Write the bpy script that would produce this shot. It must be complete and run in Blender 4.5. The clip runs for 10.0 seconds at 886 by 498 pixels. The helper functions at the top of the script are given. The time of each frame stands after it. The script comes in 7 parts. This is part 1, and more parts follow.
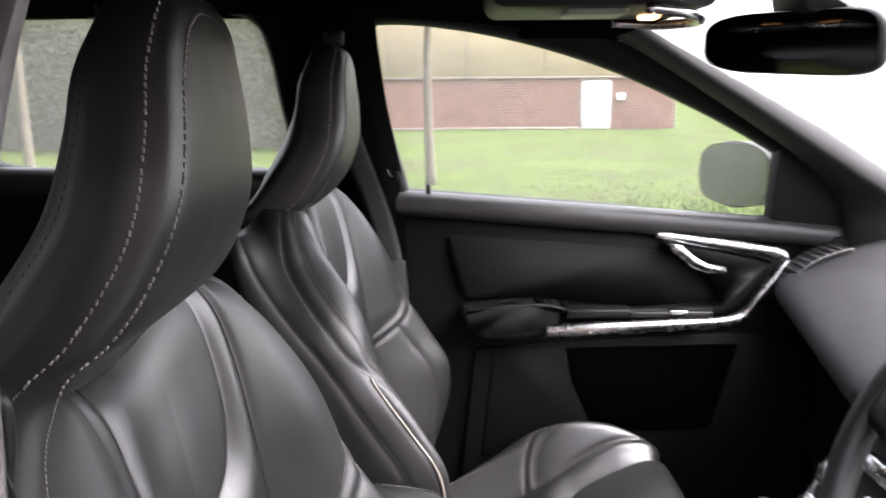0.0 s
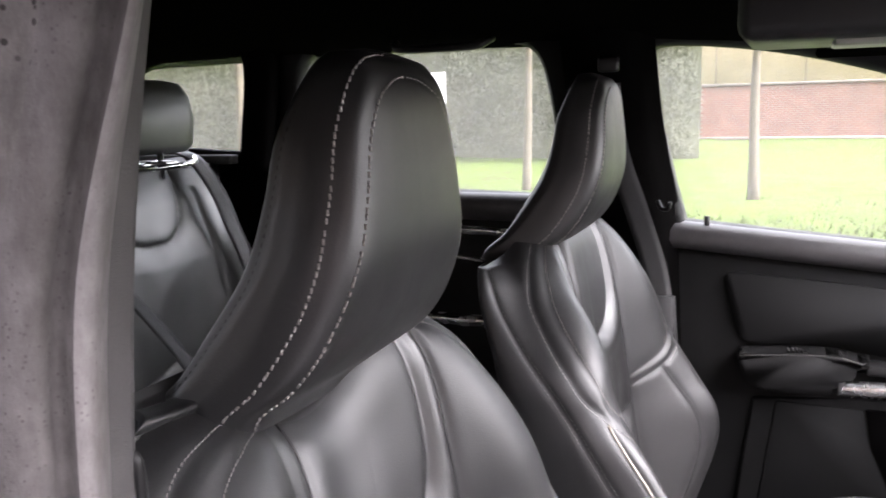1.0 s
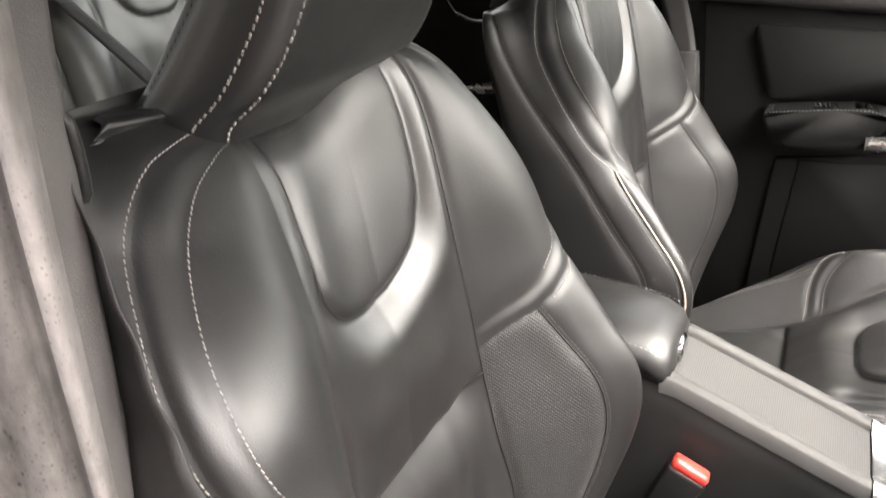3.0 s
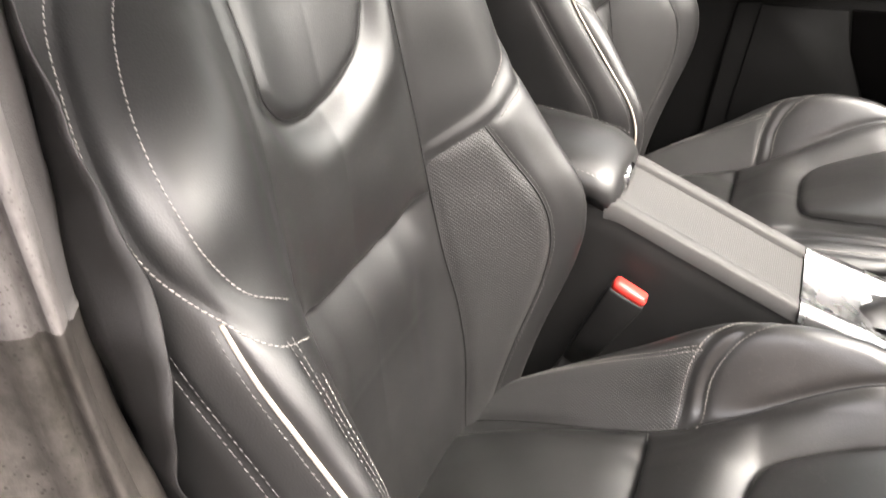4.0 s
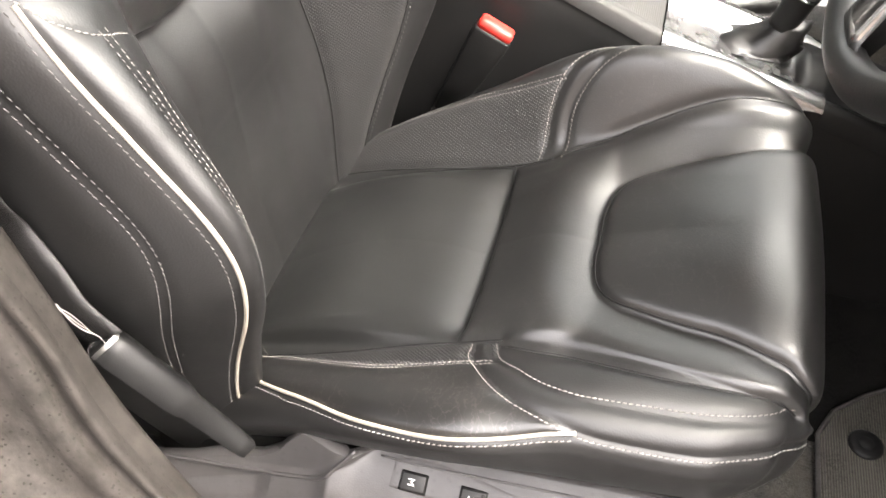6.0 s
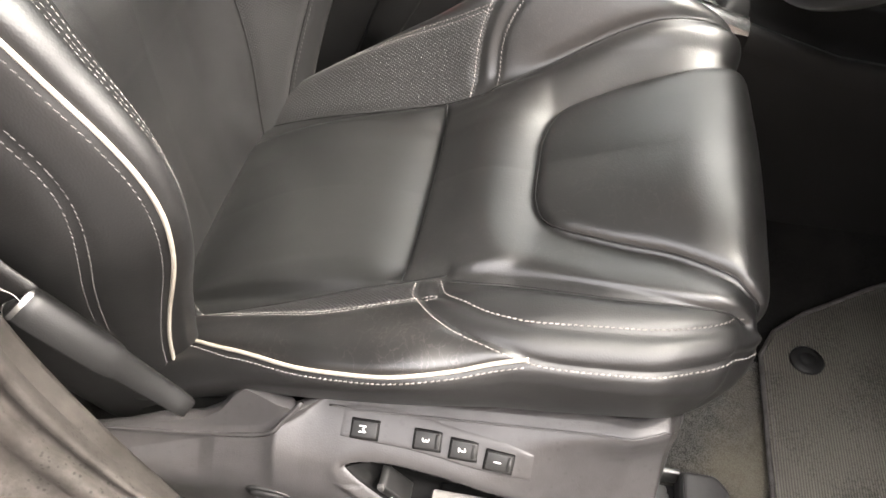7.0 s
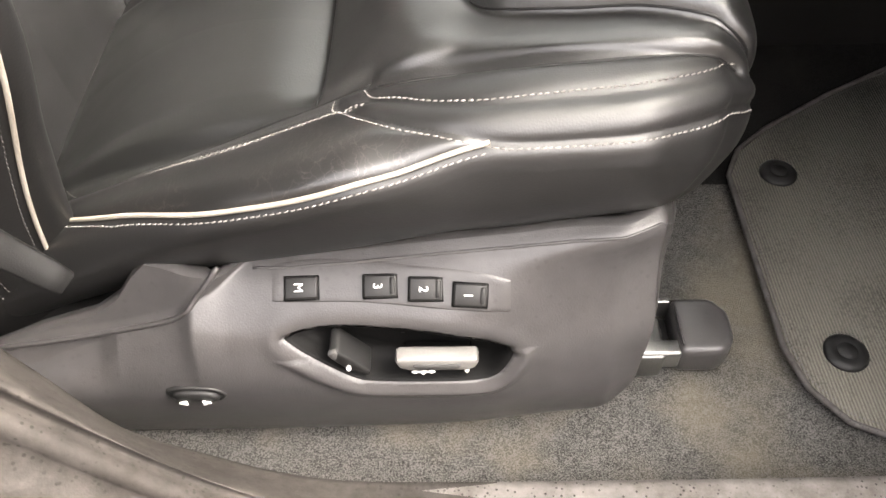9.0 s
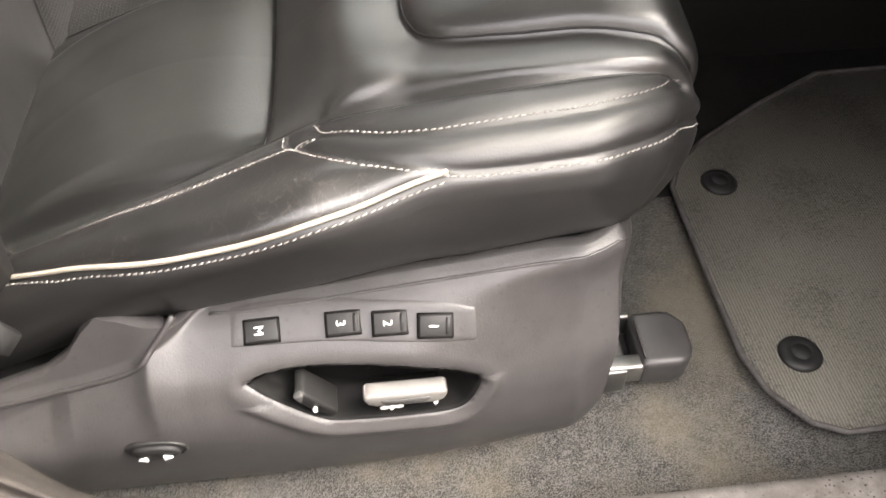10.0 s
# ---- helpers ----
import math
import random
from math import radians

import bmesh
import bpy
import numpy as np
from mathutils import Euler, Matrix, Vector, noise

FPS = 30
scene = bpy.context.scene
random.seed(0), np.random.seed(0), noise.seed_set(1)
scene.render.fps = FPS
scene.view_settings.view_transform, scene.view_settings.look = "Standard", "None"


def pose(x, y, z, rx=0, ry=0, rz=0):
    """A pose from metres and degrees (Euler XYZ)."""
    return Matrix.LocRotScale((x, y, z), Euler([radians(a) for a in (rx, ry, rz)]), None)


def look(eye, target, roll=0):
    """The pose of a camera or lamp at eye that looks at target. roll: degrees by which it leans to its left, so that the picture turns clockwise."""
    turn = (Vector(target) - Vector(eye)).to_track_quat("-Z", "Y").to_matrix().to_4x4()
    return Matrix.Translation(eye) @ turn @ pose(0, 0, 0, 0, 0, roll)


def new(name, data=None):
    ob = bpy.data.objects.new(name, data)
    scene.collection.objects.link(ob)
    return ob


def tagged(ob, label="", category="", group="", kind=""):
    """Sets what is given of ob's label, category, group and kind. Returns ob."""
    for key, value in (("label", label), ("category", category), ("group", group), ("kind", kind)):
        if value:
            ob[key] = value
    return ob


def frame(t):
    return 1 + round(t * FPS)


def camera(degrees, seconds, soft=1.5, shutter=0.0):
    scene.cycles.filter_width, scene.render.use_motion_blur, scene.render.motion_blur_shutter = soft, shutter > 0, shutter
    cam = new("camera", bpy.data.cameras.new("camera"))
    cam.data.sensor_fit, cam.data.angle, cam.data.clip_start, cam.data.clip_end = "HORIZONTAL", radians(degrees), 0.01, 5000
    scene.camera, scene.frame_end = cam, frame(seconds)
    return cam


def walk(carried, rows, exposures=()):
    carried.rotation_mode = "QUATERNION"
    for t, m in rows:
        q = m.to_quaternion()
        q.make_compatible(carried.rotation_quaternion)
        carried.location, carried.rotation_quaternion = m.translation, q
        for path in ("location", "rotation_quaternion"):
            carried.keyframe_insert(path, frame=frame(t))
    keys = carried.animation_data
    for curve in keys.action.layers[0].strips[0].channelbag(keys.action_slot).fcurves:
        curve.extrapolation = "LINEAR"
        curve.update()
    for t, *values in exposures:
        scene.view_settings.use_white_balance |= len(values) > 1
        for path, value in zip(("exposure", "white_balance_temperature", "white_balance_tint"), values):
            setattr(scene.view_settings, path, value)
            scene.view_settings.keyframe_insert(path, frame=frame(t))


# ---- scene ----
LENS = 57.8
cam = camera(LENS, 10.0, shutter=0.3)
PATH = [
    (0, (0.075, -0.598, 1.03), (0.049, 1.364, 0.646), -0.5),
    (0.5, (0.137, -0.535, 1.049), (-0.307, 1.381, 0.684), -0.8),
    (1, (0.165, -0.55, 1.066), (-0.615, 1.258, 0.714), -1.5),
    (1.5, (0.17, -0.526, 1.059), (-0.74, 1.215, 0.683), -3.8),
    (2, (0.19, -0.525, 1.041), (-0.713, 1.19, 0.548), -5.2),
    (2.2, (0.192, -0.525, 1.028), (-0.696, 1.178, 0.469), -5.0),
    (3.3, (0.215, -0.536, 0.975), (-0.591, 1.058, 0.074), -3.6),
    (3.5, (0.223, -0.54, 0.963), (-0.567, 1.03, 0.009), -3.5),
    (4, (0.233, -0.549, 0.94), (-0.463, 0.97, -0.16), -2.0),
    (4.5, (0.245, -0.553, 0.928), (-0.362, 0.902, -0.303), -1.1),
    (5, (0.264, -0.566, 0.903), (-0.28, 0.835, -0.416), -1.1),
    (5.5, (0.278, -0.57, 0.879), (-0.18, 0.783, -0.522), -0.6),
    (7, (0.276, -0.58, 0.819), (0.081, 0.737, -0.673), 1.8),
    (7.5, (0.276, -0.586, 0.781), (0.151, 0.719, -0.73), 0.5),
    (8, (0.273, -0.589, 0.737), (0.219, 0.702, -0.79), -0.1),
    (8.5, (0.269, -0.592, 0.688), (0.263, 0.699, -0.84), -0.2),
    (9, (0.262, -0.591, 0.64), (0.266, 0.694, -0.892), -0.9),
    (9.5, (0.259, -0.59, 0.629), (0.29, 0.696, -0.902), -0.3),
    (10, (0.248, -0.583, 0.638), (0.404, 0.739, -0.855), 0.2),
]
EXPOSURES = [(0.0, 2.95, 6350, 21), (0.5, 3.32, 6050, 22), (1.0, 3.5, 6350, 23), (1.5, 3.6, 6700, 16), (2.2, 3.7, 6800, 12), (3.5, 3.66, 7050, 15), (5.5, 3.85, 7050, 14), (7.5, 3.80, 7100, 13), (10.0, 3.78, 7200, 14)]
SKY, SUN = 0.18, 0.55
walk(cam, [(t, look(eye, to, roll)) for t, eye, to, roll in PATH], EXPOSURES)


def sky():
    w = bpy.data.worlds.new("overcast_sky")
    scene.world = w
    w.use_nodes = True
    nt = w.node_tree
    tex = nt.nodes.new("ShaderNodeTexSky")
    tex.sky_type, tex.sun_disc = "NISHITA", False
    tex.sun_elevation, tex.sun_rotation = radians(54), radians(90)
    tex.dust_density, tex.air_density = 6.0, 1.0
    hsv = nt.nodes.new("ShaderNodeHueSaturation")
    hsv.inputs["Saturation"].default_value = 0.22
    nt.links.new(tex.outputs[0], hsv.inputs["Color"])
    nt.links.new(hsv.outputs[0], nt.nodes["Background"].inputs[0])
    nt.nodes["Background"].inputs[1].default_value = SKY
    sun = new("sun", bpy.data.lights.new("sun", "SUN"))
    sun.data.energy, sun.data.angle, sun.data.color = SUN, radians(60), (1.0, 0.98, 0.95)
    sun.matrix_world = look((0, 0, 0), (-.588, .0, -.809))


sky()


# ---- materials ----
def nodes(name):
    m = bpy.data.materials.new(name)
    m.use_nodes = True
    nt = m.node_tree
    return m, nt, nt.nodes["Principled BSDF"]


def tex_noise(nt, scale, detail=4.0, rough=0.55, coord="Object", stretch=None):
    tc = nt.nodes.new("ShaderNodeTexCoord")
    mp = nt.nodes.new("ShaderNodeMapping")
    if stretch:
        mp.inputs["Scale"].default_value = stretch
    nt.links.new(tc.outputs[coord], mp.inputs[0])
    n = nt.nodes.new("ShaderNodeTexNoise")
    n.inputs["Scale"].default_value, n.inputs["Detail"].default_value, n.inputs["Roughness"].default_value = scale, detail, rough
    nt.links.new(mp.outputs[0], n.inputs["Vector"])
    return n


def ramp(nt, socket, stops):
    r = nt.nodes.new("ShaderNodeValToRGB")
    while len(r.color_ramp.elements) < len(stops):
        r.color_ramp.elements.new(0.5)
    for e, (p, c) in zip(r.color_ramp.elements, stops):
        e.position, e.color = p, (*c, 1) if len(c) == 3 else c
    nt.links.new(socket, r.inputs[0])
    return r


def bump(nt, socket, strength, distance, normal=None):
    b = nt.nodes.new("ShaderNodeBump")
    b.inputs["Strength"].default_value, b.inputs["Distance"].default_value = strength, distance
    nt.links.new(socket, b.inputs["Height"])
    if normal:
        nt.links.new(normal, b.inputs["Normal"])
    return b.outputs[0]


def surface(name, dark, light, rough=(0.4, 0.55), scale=12.0, grain=400.0, depth=0.0004, strength=0.5, metal=0.0, spec=0.5, patches=0.0, coord="Object"):
    """A plain surface with broad stains, a fine grain in colour and relief, and uneven gloss."""
    m, nt, b = nodes(name)
    big, fine = tex_noise(nt, scale, 5, coord=coord), tex_noise(nt, grain, 3, coord=coord)
    mix = nt.nodes.new("ShaderNodeMath")
    mix.operation = "MULTIPLY_ADD"
    mix.inputs[1].default_value, mix.inputs[2].default_value = 0.35, 0.0
    nt.links.new(fine.outputs[0], mix.inputs[0])
    add = nt.nodes.new("ShaderNodeMath")
    add.operation = "MULTIPLY_ADD"
    add.inputs[1].default_value = 0.65
    nt.links.new(big.outputs[0], add.inputs[0])
    nt.links.new(mix.outputs[0], add.inputs[2])
    col = ramp(nt, add.outputs[0], ((0.3, dark), (0.7, light)))
    nt.links.new(col.outputs[0], b.inputs["Base Color"])
    r = ramp(nt, big.outputs[0], ((0.35, (rough[0],) * 3), (0.65, (rough[1],) * 3)))
    nt.links.new(r.outputs[0], b.inputs["Roughness"])
    b.inputs["Metallic"].default_value = metal
    b.inputs["Specular IOR Level"].default_value = spec
    nt.links.new(bump(nt, fine.outputs[0], strength, depth), b.inputs["Normal"])
    return m


def leather(name, dark, light, rough, creases=0.0, holes=False, spec=1.0):
    """Grained hide: voronoi pores, soft waves, optional wear creases, optional perforation in metres of UV."""
    m, nt, b = nodes(name)
    tc = nt.nodes.new("ShaderNodeTexCoord")
    pores = nt.nodes.new("ShaderNodeTexVoronoi")
    pores.inputs["Scale"].default_value = 620
    nt.links.new(tc.outputs["Object"], pores.inputs["Vector"])
    wave, mott = tex_noise(nt, 26, 4), tex_noise(nt, 7, 3)
    col = ramp(nt, mott.outputs[0], ((0.35, dark), (0.68, light)))
    rgh = ramp(nt, wave.outputs[0], ((0.35, (rough[0],) * 3), (0.7, (rough[1],) * 3)))
    nt.links.new(rgh.outputs[0], b.inputs["Roughness"])
    n = bump(nt, pores.outputs["Distance"], 0.13, 0.0006)
    n = bump(nt, wave.outputs[0], 0.05, 0.002, n)
    colour = col.outputs[0]
    if creases:
        # cracked networks of old wear at two sizes, in patches, pale along their lines
        warp = tex_noise(nt, 34, 4)
        shift = nt.nodes.new("ShaderNodeVectorMath")
        shift.operation = "MULTIPLY_ADD"
        shift.inputs[1].default_value = (0.035, 0.035, 0.035)
        nt.links.new(warp.outputs["Color"], shift.inputs[0])
        nt.links.new(tc.outputs["Object"], shift.inputs[2])
        mul = None
        for size, thin, area, lo in ((44, 0.014, 11, 0.47), (110, 0.026, 15, 0.44)):
            turn = nt.nodes.new("ShaderNodeMapping")
            turn.inputs["Rotation"].default_value = (0.3, 0.2, 0.6)
            turn.inputs["Scale"].default_value = (1.0, 0.45, 1.0)
            nt.links.new(shift.outputs[0], turn.inputs[0])
            net = nt.nodes.new("ShaderNodeTexVoronoi")
            net.feature = "DISTANCE_TO_EDGE"
            net.inputs["Scale"].default_value = size
            nt.links.new(turn.outputs[0], net.inputs["Vector"])
            vein = ramp(nt, net.outputs["Distance"], ((0.0, (1, 1, 1)), (thin, (0, 0, 0))))
            patch = ramp(nt, tex_noise(nt, area, 3).outputs[0], ((lo, (0, 0, 0)), (lo + 0.14, (0.9, 0.9, 0.9))))
            fine = nt.nodes.new("ShaderNodeMath")
            fine.operation = "MULTIPLY"
            nt.links.new(vein.outputs[0], fine.inputs[0])
            nt.links.new(patch.outputs[0], fine.inputs[1])
            n = bump(nt, fine.outputs[0], -0.35 * min(1.0, 2 * creases), 0.0012, n)
            if mul:
                top = nt.nodes.new("ShaderNodeMath")
                top.operation = "MAXIMUM"
                nt.links.new(mul.outputs[0], top.inputs[0])
                nt.links.new(fine.outputs[0], top.inputs[1])
                fine = top
            mul = fine
        mx = nt.nodes.new("ShaderNodeMix")
        mx.data_type = "RGBA"
        sc = nt.nodes.new("ShaderNodeMath")
        sc.operation = "MULTIPLY"
        sc.inputs[1].default_value = 0.30 * creases
        nt.links.new(mul.outputs[0], sc.inputs[0])
        nt.links.new(sc.outputs[0], mx.inputs[0])
        nt.links.new(colour, mx.inputs[6])
        mx.inputs[7].default_value = (0.16, 0.145, 0.135, 1)
        colour = mx.outputs[2]
    if holes:
        mp = nt.nodes.new("ShaderNodeMapping")
        mp.inputs["Scale"].default_value = (330, 330, 330)
        mp.inputs["Rotation"].default_value = (0, 0, 0.785)
        nt.links.new(tc.outputs["UV"], mp.inputs[0])
        fr = nt.nodes.new("ShaderNodeVectorMath")
        fr.operation = "FRACTION"
        nt.links.new(mp.outputs[0], fr.inputs[0])
        sub = nt.nodes.new("ShaderNodeVectorMath")
        sub.operation = "DISTANCE"
        flat = nt.nodes.new("ShaderNodeVectorMath")
        flat.operation = "MULTIPLY"
        flat.inputs[1].default_value = (1, 1, 0)
        nt.links.new(fr.outputs[0], flat.inputs[0])
        nt.links.new(flat.outputs[0], sub.inputs[0])
        sub.inputs[1].default_value = (0.5, 0.5, 0)
        hole = ramp(nt, sub.outputs["Value"], ((0.25, (0, 0, 0)), (0.36, (1, 1, 1))))
        n = bump(nt, hole.outputs[0], 0.8, 0.0009, n)
        mx = nt.nodes.new("ShaderNodeMix")
        mx.data_type, mx.blend_type = "RGBA", "MULTIPLY"
        mx.inputs[0].default_value = 0.95
        nt.links.new(colour, mx.inputs[6])
        nt.links.new(hole.outputs[0], mx.inputs[7])
        colour = mx.outputs[2]
    nt.links.new(colour, b.inputs["Base Color"])
    nt.links.new(n, b.inputs["Normal"])
    b.inputs["Specular IOR Level"].default_value = spec
    return m


def speckled(name, dark, light, rough, dirt, scale=170.0, mottle=0.9, spec=0.12):
    """Dusty plastic or paint: soft stains with small dark flecks gathered in patches."""
    m, nt, b = nodes(name)
    big, mid, fine = tex_noise(nt, 9, 5), tex_noise(nt, 60, 4), tex_noise(nt, 700, 2)
    col = ramp(nt, mid.outputs[0], ((0.3, dark), (0.7, light)))
    cell = nt.nodes.new("ShaderNodeTexVoronoi")
    cell.inputs["Scale"].default_value = scale
    tc = nt.nodes.new("ShaderNodeTexCoord")
    nt.links.new(tc.outputs["Object"], cell.inputs["Vector"])
    spot = ramp(nt, cell.outputs["Distance"], ((0.16, (1, 1, 1)), (0.26, (0, 0, 0))))
    gate = ramp(nt, big.outputs[0], ((0.40, (0, 0, 0)), (0.55, (0.9, 0.9, 0.9))))
    mul = nt.nodes.new("ShaderNodeMath")
    mul.operation = "MULTIPLY"
    nt.links.new(spot.outputs[0], mul.inputs[0])
    nt.links.new(gate.outputs[0], mul.inputs[1])
    mx = nt.nodes.new("ShaderNodeMix")
    mx.data_type = "RGBA"
    nt.links.new(mul.outputs[0], mx.inputs[0])
    nt.links.new(col.outputs[0], mx.inputs[6])
    mx.inputs[7].default_value = (*dirt, 1)
    dust = tex_noise(nt, 26, 8, 0.78, stretch=(1.0, 1.0, 0.35))
    tone = ramp(nt, dust.outputs[0], ((0.34, (0.55, 0.53, 0.50)), (0.52, (0.96, 0.96, 0.96)), (0.70, (1.35, 1.33, 1.30))))
    mot = nt.nodes.new("ShaderNodeMix")
    mot.data_type, mot.blend_type = "RGBA", "MULTIPLY"
    mot.inputs[0].default_value = mottle
    nt.links.new(mx.outputs[2], mot.inputs[6])
    nt.links.new(tone.outputs[0], mot.inputs[7])
    nt.links.new(mot.outputs[2], b.inputs["Base Color"])
    b.inputs["Roughness"].default_value = rough
    b.inputs["Specular IOR Level"].default_value = spec
    nt.links.new(bump(nt, fine.outputs[0], 0.4, 0.0004), b.inputs["Normal"])
    return m


def glass(name, tint, wet=0.0, drops=(0.75, 0.28)):
    """Clear glass with a faint gloss; wet adds a film of fine rain drops that scatter the daylight."""
    m = bpy.data.materials.new(name)
    m.use_nodes = True
    nt = m.node_tree
    nt.nodes.remove(nt.nodes["Principled BSDF"])
    clear, shine, mix = (nt.nodes.new(k) for k in ("ShaderNodeBsdfTransparent", "ShaderNodeBsdfGlossy", "ShaderNodeMixShader"))
    clear.inputs[0].default_value = (*tint, 1)
    shine.inputs["Roughness"].default_value = 0.03
    mix.inputs[0].default_value = 0.05
    nt.links.new(clear.outputs[0], mix.inputs[1])
    nt.links.new(shine.outputs[0], mix.inputs[2])
    out = mix.outputs[0]
    if wet:
        bead = nt.nodes.new("ShaderNodeTexVoronoi")
        bead.inputs["Scale"].default_value = 330
        tc = nt.nodes.new("ShaderNodeTexCoord")
        nt.links.new(tc.outputs["Object"], bead.inputs["Vector"])
        spot = ramp(nt, bead.outputs["Distance"], ((0.18, (drops[0] * wet,) * 3), (0.42, (drops[1] * wet,) * 3)))
        film, rain = nt.nodes.new("ShaderNodeBsdfTranslucent"), nt.nodes.new("ShaderNodeMixShader")
        film.inputs[0].default_value = (0.75, 0.77, 0.75, 1)
        nt.links.new(spot.outputs[0], rain.inputs[0])
        nt.links.new(out, rain.inputs[1])
        nt.links.new(film.outputs[0], rain.inputs[2])
        out = rain.outputs[0]
    nt.links.new(out, nt.nodes["Material Output"].inputs[0])
    return m


def ribbed(name, dark, light, axis, period, depth, rough=0.6, grain=600.0, worn=0.0):
    """Fine parallel ribs along one object axis, with dirt; worn sets how much shade is painted into the grooves."""
    m, nt, b = nodes(name)
    tc = nt.nodes.new("ShaderNodeTexCoord")
    w = nt.nodes.new("ShaderNodeTexWave")
    w.bands_direction = axis
    w.inputs["Scale"].default_value = 0.314 / period
    w.inputs["Distortion"].default_value = 0.6
    w.inputs["Detail Scale"].default_value = 8
    nt.links.new(tc.outputs["Object"], w.inputs["Vector"])
    big, fine = tex_noise(nt, 9, 6), tex_noise(nt, grain, 3)
    both_noise = nt.nodes.new("ShaderNodeMath")
    both_noise.operation = "ADD"
    nt.links.new(big.outputs[0], both_noise.inputs[0])
    nt.links.new(fine.outputs[0], both_noise.inputs[1])
    col = ramp(nt, both_noise.outputs[0], ((0.75, dark), (1.0, [(a + c) / 2 for a, c in zip(dark, light)]), (1.0, light)))
    col.color_ramp.elements[1].position, col.color_ramp.elements[2].position = 0.88, 1.0
    nt.links.new(col.outputs[0], b.inputs["Base Color"])
    b.inputs["Roughness"].default_value = rough
    # colour darkened between the ribs, painting the shade of the grooves
    groove = ramp(nt, w.outputs["Fac"], ((0.15, (0.25,) * 3), (0.55, (1, 1, 1))))
    mx = nt.nodes.new("ShaderNodeMix")
    mx.data_type, mx.blend_type = "RGBA", "MULTIPLY"
    mx.inputs[0].default_value = worn
    nt.links.new(col.outputs[0], mx.inputs[6])
    nt.links.new(groove.outputs[0], mx.inputs[7])
    nt.links.new(mx.outputs[2], b.inputs["Base Color"])
    n = bump(nt, w.outputs["Fac"], 0.7, depth)
    nt.links.new(bump(nt, fine.outputs[0], 0.5, depth * 0.6, n), b.inputs["Normal"])
    return m


def cloth(name, dark, light, fuzz=900.0, stain=None):
    """Short-pile carpet with worn and dusty areas."""
    m, nt, b = nodes(name)
    fine, mid, big = tex_noise(nt, fuzz, 4, 0.7), tex_noise(nt, 120, 4), tex_noise(nt, 5, 5)
    add = nt.nodes.new("ShaderNodeMath")
    add.operation = "MULTIPLY_ADD"
    add.inputs[1].default_value = 0.85
    nt.links.new(fine.outputs[0], add.inputs[0])
    half = nt.nodes.new("ShaderNodeMath")
    half.operation = "MULTIPLY"
    half.inputs[1].default_value = 0.15
    nt.links.new(mid.outputs[0], half.inputs[0])
    nt.links.new(half.outputs[0], add.inputs[2])
    col = ramp(nt, add.outputs[0], ((0.43, dark), (0.57, light)))
    mx = nt.nodes.new("ShaderNodeMix")
    mx.data_type = "RGBA"
    gate = ramp(nt, big.outputs[0], ((0.50, (0, 0, 0)), (0.66, (0.6, 0.6, 0.6))))
    nt.links.new(gate.outputs[0], mx.inputs[0])
    nt.links.new(col.outputs[0], mx.inputs[6])
    mx.inputs[7].default_value = (*(stain or light), 1)
    nt.links.new(mx.outputs[2], b.inputs["Base Color"])
    b.inputs["Roughness"].default_value = 0.95
    b.inputs["Specular IOR Level"].default_value = 0.15
    nt.links.new(bump(nt, add.outputs[0], 0.9, 0.003), b.inputs["Normal"])
    return m


LEATHER = leather("black_leather", (0.0050, 0.0050, 0.0051), (0.0085, 0.0084, 0.0084), (0.42, 0.48), creases=0.12, spec=0.7)
LEATHER_WORN = leather("worn_leather", (0.0055, 0.0054, 0.0053), (0.0095, 0.0092, 0.0090), (0.32, 0.38), creases=1.0)
LEATHER_SOFT = leather("creased_leather", (0.0050, 0.0050, 0.0049), (0.0085, 0.0083, 0.0082), (0.36, 0.41), creases=0.4)
LEATHER_SEAT = leather("sat_on_leather", (0.0042, 0.0044, 0.0042), (0.0070, 0.0072, 0.0069), (0.36, 0.40))
# far paler than the front hide: broad sheen put into the base colour
LEATHER_REAR = leather("rear_leather_pale_sheen", (0.0311, 0.0324, 0.03162), (0.04666, 0.04795, 0.04666), (0.42, 0.50), creases=0.15)
LEATHER_HOLES = leather("perforated_leather", (0.007, 0.0066, 0.0066), (0.012, 0.0115, 0.0115), (0.40, 0.48), holes=True)
PIPING = surface("cream_piping", (0.256, 0.232, 0.192), (0.36, 0.328, 0.28), (0.3, 0.45), 30, 500)
THREAD = surface("pale_thread", (0.17, 0.157, 0.147), (0.26, 0.245, 0.23), (0.6, 0.8), 40, 1500)
THREAD_GREY = surface("grey_thread", (0.065, 0.062, 0.06), (0.11, 0.105, 0.10), (0.6, 0.8), 40, 1500)
PLASTIC = speckled("charcoal_plastic", (0.0324, 0.03096, 0.03114), (0.0414, 0.0396, 0.03978), 0.37, (0.027, 0.026, 0.026), 130, 0.25, 0.5)
PLASTIC_DARK = surface("black_plastic", (0.008, 0.008, 0.008), (0.013, 0.013, 0.013), (0.38, 0.5), 14, 900, 0.0003, 0.5, spec=0.28)
PLASTIC_GREY = surface("dusty_grey_plastic", (0.045, 0.0445, 0.044), (0.062, 0.0612, 0.060), (0.58, 0.70), 20, 700, 0.0004, 0.6, spec=0.2)
DASH = surface("soft_dashboard_plastic", (0.011, 0.011, 0.0115), (0.018, 0.0175, 0.018), (0.55, 0.68), 10, 700, 0.0005, 0.6, spec=0.25)
PILLAR = surface("woven_pillar_trim", (0.0535, 0.05065, 0.05065), (0.0879, 0.08315, 0.0812), (0.7, 0.85), 22, 800, 0.0006, 0.8, spec=0.12)
